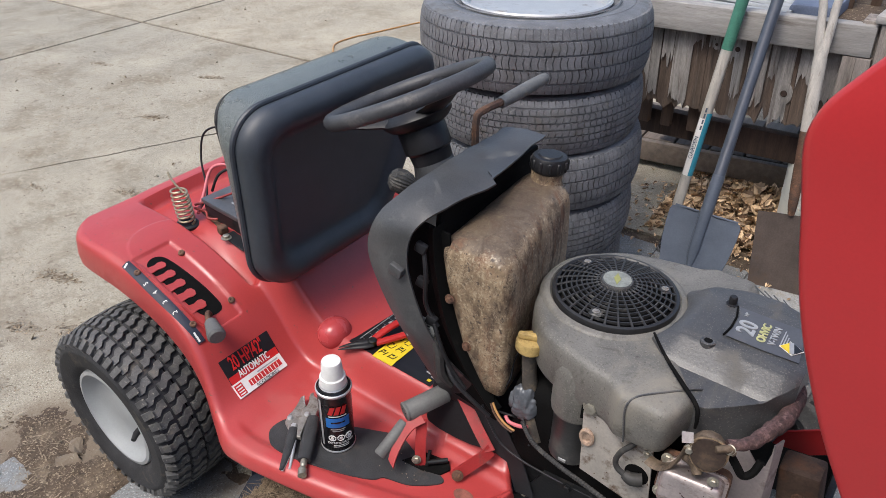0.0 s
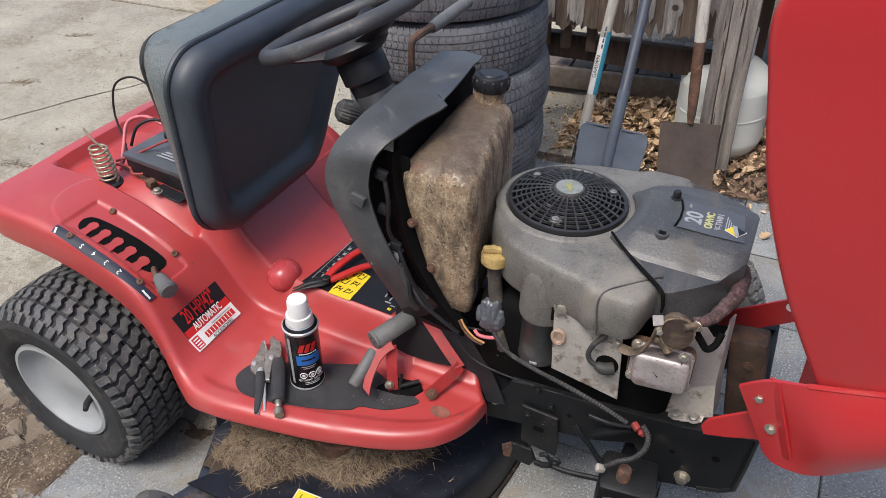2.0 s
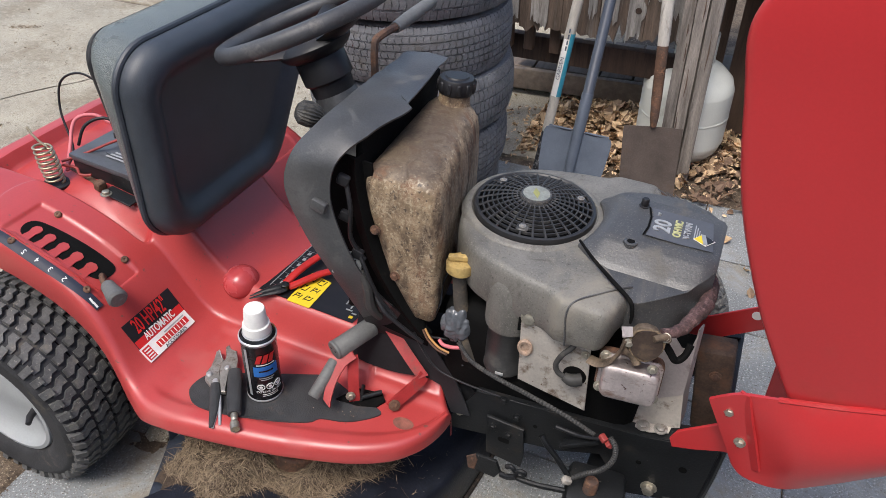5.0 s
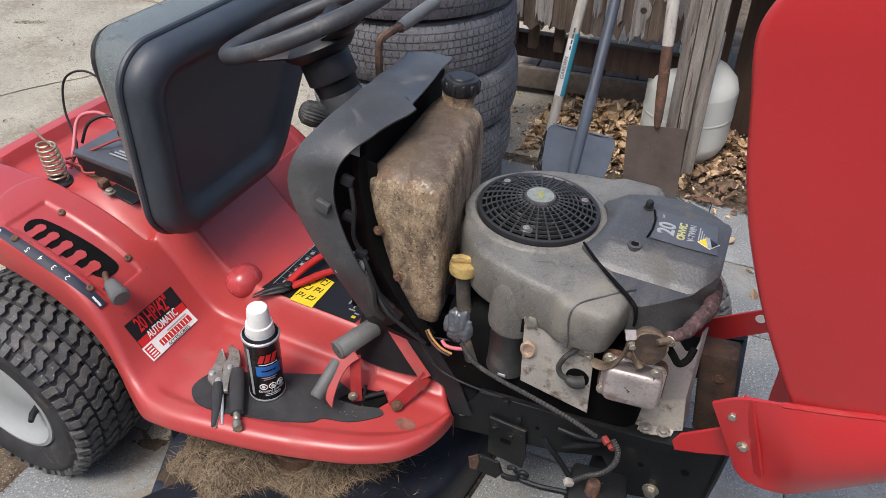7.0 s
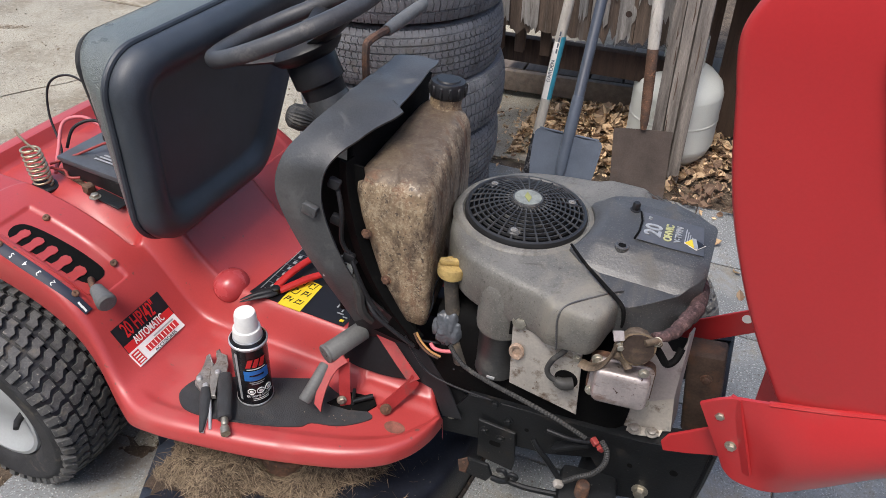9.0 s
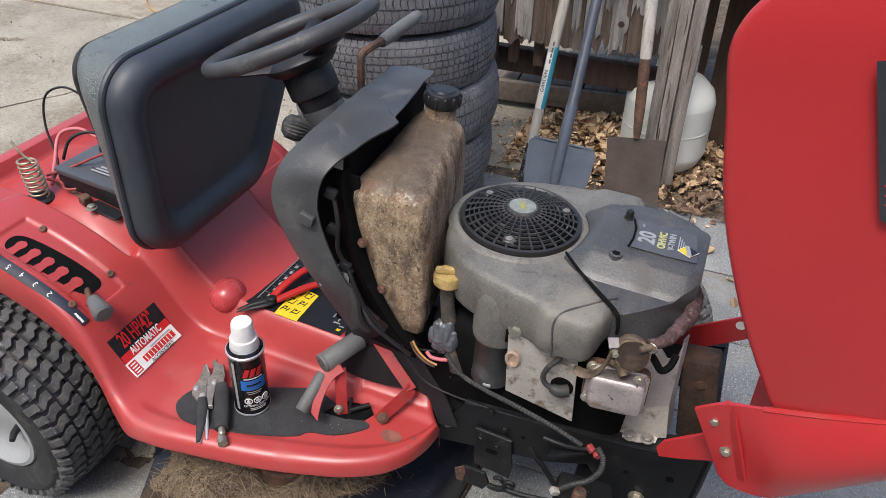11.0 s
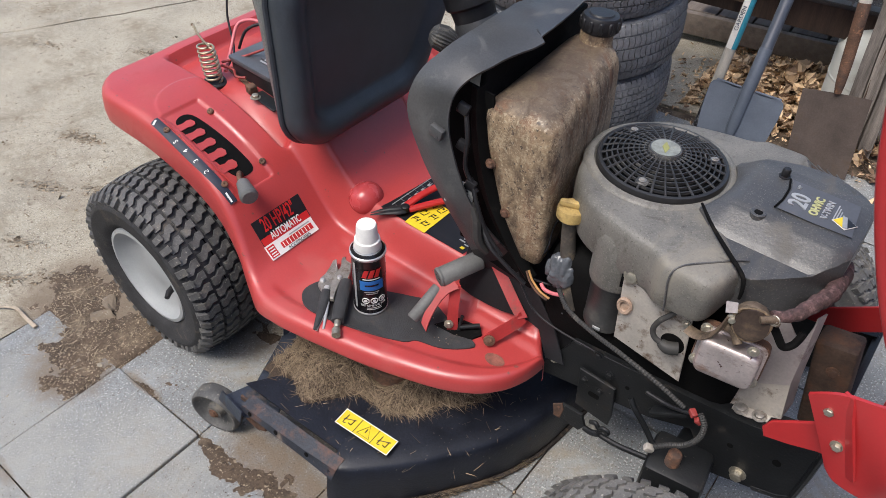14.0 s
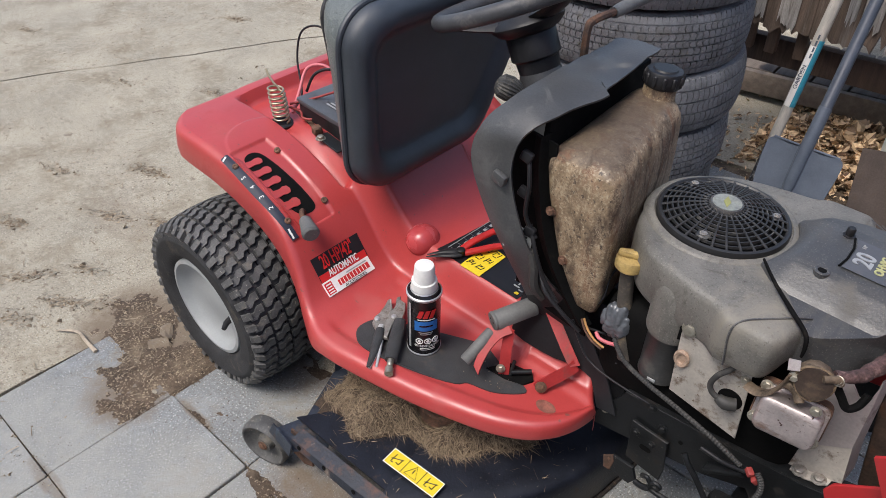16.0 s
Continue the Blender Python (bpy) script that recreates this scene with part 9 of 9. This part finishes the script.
def crumbs():
    """Grit, twigs and soil on the slabs."""
    rnd = random.Random(41)
    verts, faces = [], []
    def crumb(x, y, s, z=0.0):
        n = len(verts)
        for q in ((1, 0, 0), (-0.5, 0.87, 0), (-0.5, -0.87, 0), (0.1, 0.1, 0.8)):
            verts.append((x + s * (q[0] + rnd.uniform(-0.4, 0.4)), y + s * (q[1] + rnd.uniform(-0.4, 0.4)), z + s * q[2] * rnd.uniform(0.5, 1.1)))
        faces.extend(((n, n + 1, n + 3), (n + 1, n + 2, n + 3), (n + 2, n, n + 3)))
    def twig(x, y, L, z=0.002, a=None):
        a = rnd.uniform(0, 6.283) if a is None else a
        n = len(verts)
        w = rnd.uniform(0.0005, 0.0014)
        c, s = math.cos(a), math.sin(a)
        for t, o, h in ((-L / 2, -w, 0), (-L / 2, w, 0), (0, w, 0.003), (0, -w, 0.003), (L / 2, 0, 0.001)):
            verts.append((x + c * t - s * o, y + s * t + c * o, z + h))
        faces.extend(((n, n + 1, n + 2, n + 3), (n + 3, n + 2, n + 4)))
    # on the spilled soil and along its rim
    for k in range(60000):
        x, y = rnd.uniform(-0.56, 0.9), rnd.uniform(-0.9, 0.0)
        z = soil_z(x, y)
        if z < 0.0 and rnd.random() > math.exp(z / 0.0042) * 0.9:
            continue
        if z > -0.0012 and rnd.random() < 0.012:
            twig(x, y, rnd.uniform(0.005, 0.020), max(z, 0) + 0.001)
        else:
            crumb(x, y, rnd.choice((rnd.uniform(0.0007, 0.0022), rnd.uniform(0.0010, 0.0042))) * (1.0 if z > 0.001 else 0.30), max(z, 0) - 0.0003)
    for cx, cy in ((-0.30, -0.52), (-0.25, -0.50), (-0.24, -0.57), (-0.20, -0.56), (-0.30, -0.47), (-0.15, -0.60)):
        for k in range(12):
            x, y = rnd.gauss(cx, 0.028), rnd.gauss(cy, 0.022)
            twig(x, y, rnd.uniform(0.012, 0.042), max(soil_z(x, y), 0) + 0.002, rnd.gauss(0.7, 0.9))
    # soil grains thinning out from the spill's rim, coloured like it
    main_v, main_f = verts, faces
    verts, faces = [], []
    for k in range(110000):
        x, y = rnd.uniform(-0.60, 0.95), rnd.uniform(-0.95, 0.05)
        z = soil_z(x, y)
        if z > 0.003 or rnd.random() > math.exp(min(0.0, z) / 0.0019):
            continue
        s = rnd.uniform(0.0005, 0.0018)
        n = len(verts)
        for q in ((1, 0, 0), (-0.5, 0.87, 0), (-0.5, -0.87, 0), (0.1, 0.1, 0.8)):
            verts.append((x + s * (q[0] + rnd.uniform(-0.4, 0.4)), y + s * (q[1] + rnd.uniform(-0.4, 0.4)), max(z, 0.0) - 0.0003 + s * q[2] * rnd.uniform(0.4, 0.9)))
        faces.extend(((n, n + 1, n + 3), (n + 1, n + 2, n + 3), (n + 2, n, n + 3)))
    me = bpy.data.meshes.new("soil_grains")
    me.from_pydata(verts, [], faces)
    me.materials.append(M["soil"])
    tagged(new("soil_grains", me), "brown soil grains strewn round the spill", "soil", kind="stuff")
    verts, faces = main_v, main_f
    # over the drive, in drifts
    for k in range(56000):
        x, y = rnd.uniform(-3.8, -0.05), rnd.uniform(-1.2, 3.4)
        v = 0.05 + noise.noise(Vector((x * 1.6, y * 1.6, 3))) + 0.5 * noise.noise(Vector((x * 7, y * 7, 8)))
        if v < rnd.uniform(-0.25, 0.75):
            continue
        (twig(x, y, rnd.uniform(0.008, 0.045)) if rnd.random() < 0.16 else crumb(x, y, rnd.uniform(0.0008, 0.0042)))
    # swept clumps of twigs, leaf bits and soil
    for cx, cy, a, n in ((-0.52, -0.62, 0.5, 60), (-0.44, -0.56, 0.7, 60), (-0.60, -0.50, 0.4, 50), (-0.70, -0.63, 0.9, 90), (-0.54, -0.73, 0.6, 60), (-0.95, -0.10, 0.3, 130), (-1.3, 0.4, 0.2, 110), (-1.95, 0.95, 0.4, 150), (-2.6, 0.2, 0.2, 90), (-1.55, -0.6, 0.9, 90), (-0.8, 0.5, 0.5, 70), (-2.2, 1.5, 0.3, 110), (-3.0, 1.3, 0.1, 90), (-1.0, -0.55, 0.4, 130), (-0.7, 0.15, 0.5, 90), (-0.62, -0.22, 0.5, 120), (-0.8, -0.32, 0.4, 90), (-0.5, -0.05, 0.6, 120), (-1.2, -0.3, 0.3, 70), (-1.7, 0.2, 0.4, 60), (-1.15, 0.9, 0.2, 80)):
        for k in range(int(n * 1.6)):
            u, v = rnd.gauss(0, 0.045), rnd.gauss(0, 0.014)
            x, y = cx + u * math.cos(a) - v * math.sin(a), cy + u * math.sin(a) + v * math.cos(a)
            (twig(x, y, rnd.uniform(0.008, 0.04), 0.003, a + rnd.gauss(0, 0.5)) if rnd.random() < 0.4 else crumb(x, y, rnd.uniform(0.001, 0.005) if rnd.random() < 0.9 else rnd.uniform(0.005, 0.010)))
    # soil in the paver joints
    g = 0.3005
    for k in range(16000):
        i, j = rnd.randint(-1, 7), rnd.randint(-3, 6)
        t = rnd.random()
        along = rnd.random() < 0.5
        w = 0.003 + 0.007 * max(0.0, noise.noise(Vector((i * 3.1 + t * 2, j * 2.7 - t, along * 5))) + 0.2)
        if along:
            x, y = 0.006 + g * i + rnd.gauss(0, w), -0.594 + g * (j + t)
        else:
            x, y = 0.006 + g * (i + t), -0.594 + g * j + rnd.gauss(0, w)
        if y > 1.25 or (i == -1 and j > -2):
            continue
        crumb(x, y, rnd.uniform(0.0006, 0.0024), -0.002)
    me = bpy.data.meshes.new("yard_crumbs")
    me.from_pydata(verts, [], faces)
    me.materials.append(M["debris"])
    tagged(new("yard_debris", me), "scattered soil crumbs, grit and twigs", "debris", kind="stuff")
    # single finds on the ground
    bm = B()
    tube(bm, spline([(-0.41, -0.681, 0.006), (-0.38, -0.658, 0.010), (-0.352, -0.645, 0.010), (-0.31, -0.647, 0.008), (-0.258, -0.648, 0.008)], 5), [0.002, 0.004, 0.0045, 0.005, 0.006], 7, flat=0.6)
    tagged(part("bark_strip", bm, mat("pale_bark", (0.40, 0.33, 0.25), 0.85, var=0.25, scale=60, bump=0.3)), "pale dry strip of bark on the soil", "stick")
    rnd = random.Random(9)
    for x, y, s, z in ((0.215, -0.275, 0.05, 0.010), (0.262, -0.262, 0.03, 0.006), (-0.165, -0.525, 0.036, 0.003), (-0.19, -0.487, 0.030, 0.004), (-0.03, -0.62, 0.008, 0.006)):
        bm = B()
        got = bmesh.ops.create_icosphere(bm, subdivisions=2, radius=s, matrix=pose(x, y, z, 0, 0, rnd.uniform(0, 180)) @ Matrix.Diagonal((1.0, 0.6, 0.2, 1)))
        for v in got["verts"]:
            v.co += Vector((noise.noise(v.co * 30), noise.noise(v.co * 30 + Vector((4, 0, 0))), noise.noise(v.co * 30 + Vector((0, 4, 0))))) * s * 0.45
        tagged(part("concrete_chunk", bm, M["concrete"], angle=18), "broken bit of pale concrete on the soil", "rubble", "bits of rubble")


def beyond():
    """What lies past the fence, and two added walls out of view."""
    bm = B()
    plate(bm, [(0.80, 1.48), (0.93, 1.50), (0.93, 2.0), (0.76, 1.98)], 0.035, pose(0, 0, 0.742), 0.01)
    tagged(part("tarpaulin", bm, M["tarp"]), "folded blue-grey tarpaulin behind the fence", "tarpaulin")
    for k in range(7):
        bm = B()
        tube(bm, spline([(0.30 + 0.03 * k, 1.50 + 0.03 * k, 0.752), (0.55, 1.475 + 0.026 * k, 0.752 + 0.012 * (k % 2)), (0.80 + 0.01 * k, 1.45 + 0.022 * k, 0.752)], 6), 0.009, 8)
        tagged(part("pale_pole", bm, M["rim"]), "pale plastic pole lying behind the fence", "pole", "poles behind the fence")
    bm = B()
    box(bm, (1.5, 1.1, 0.05), pose(1.12, 2.0, 0.715), 0.004)
    tagged(part("planter_bed", bm, M["soil"]), "raised bed of dark brown soil behind the fence", "planter", kind="structure")
    for lx, ly in ((0.935, 1.66), (1.0, 1.735)):
        bm = B()
        box(bm, (0.030, 0.030, 0.30), pose(lx, ly, 0.89, 4, 3, 10), 0.003)
        tagged(part("garden_stake", bm, M["wooddark"]), "brown square wooden stake in the bed", "stake", "stakes in the bed")
    bm = B()
    tube(bm, spline([(-1.86, 3.05, 0.006), (-1.93, 2.82, 0.006), (-1.98, 2.65, 0.006), (-2.03, 2.48, 0.006), (-2.0, 2.30, 0.006), (-1.75, 2.12, 0.006), (-1.2, 2.05, 0.006), (-0.75, 1.95, 0.006), (-0.35, 1.75, 0.006), (0.0, 1.6, 0.006), (0.3, 1.5, 0.006)], 8), 0.005, 8)
    tagged(part("extension_cord", bm, M["orange"]), "orange extension cord lying on the concrete", "cord")
    # unseen wall added behind the camera to bounce light
    bm = B()
    box(bm, (14, 0.2, 3.2), pose(1, -4.2, 1.6))
    tagged(part("wall_house", bm, M["bounce"]), "plain tan wall added out of view to bounce light", "wall", kind="structure")
    # second added wall, never in view, blocks low sky light ahead
    bm = B()
    box(bm, (0.2, 9, 2.0), pose(5.2, 0.5, 1.0))
    tagged(part("wall_fence", bm, M["wooddark"]), "plain brown wall added out of view", "fence", kind="structure")


fence()
fence_post()
gas_cylinder()
tools()
leaves()
spilled_soil()
crumbs()
beyond()
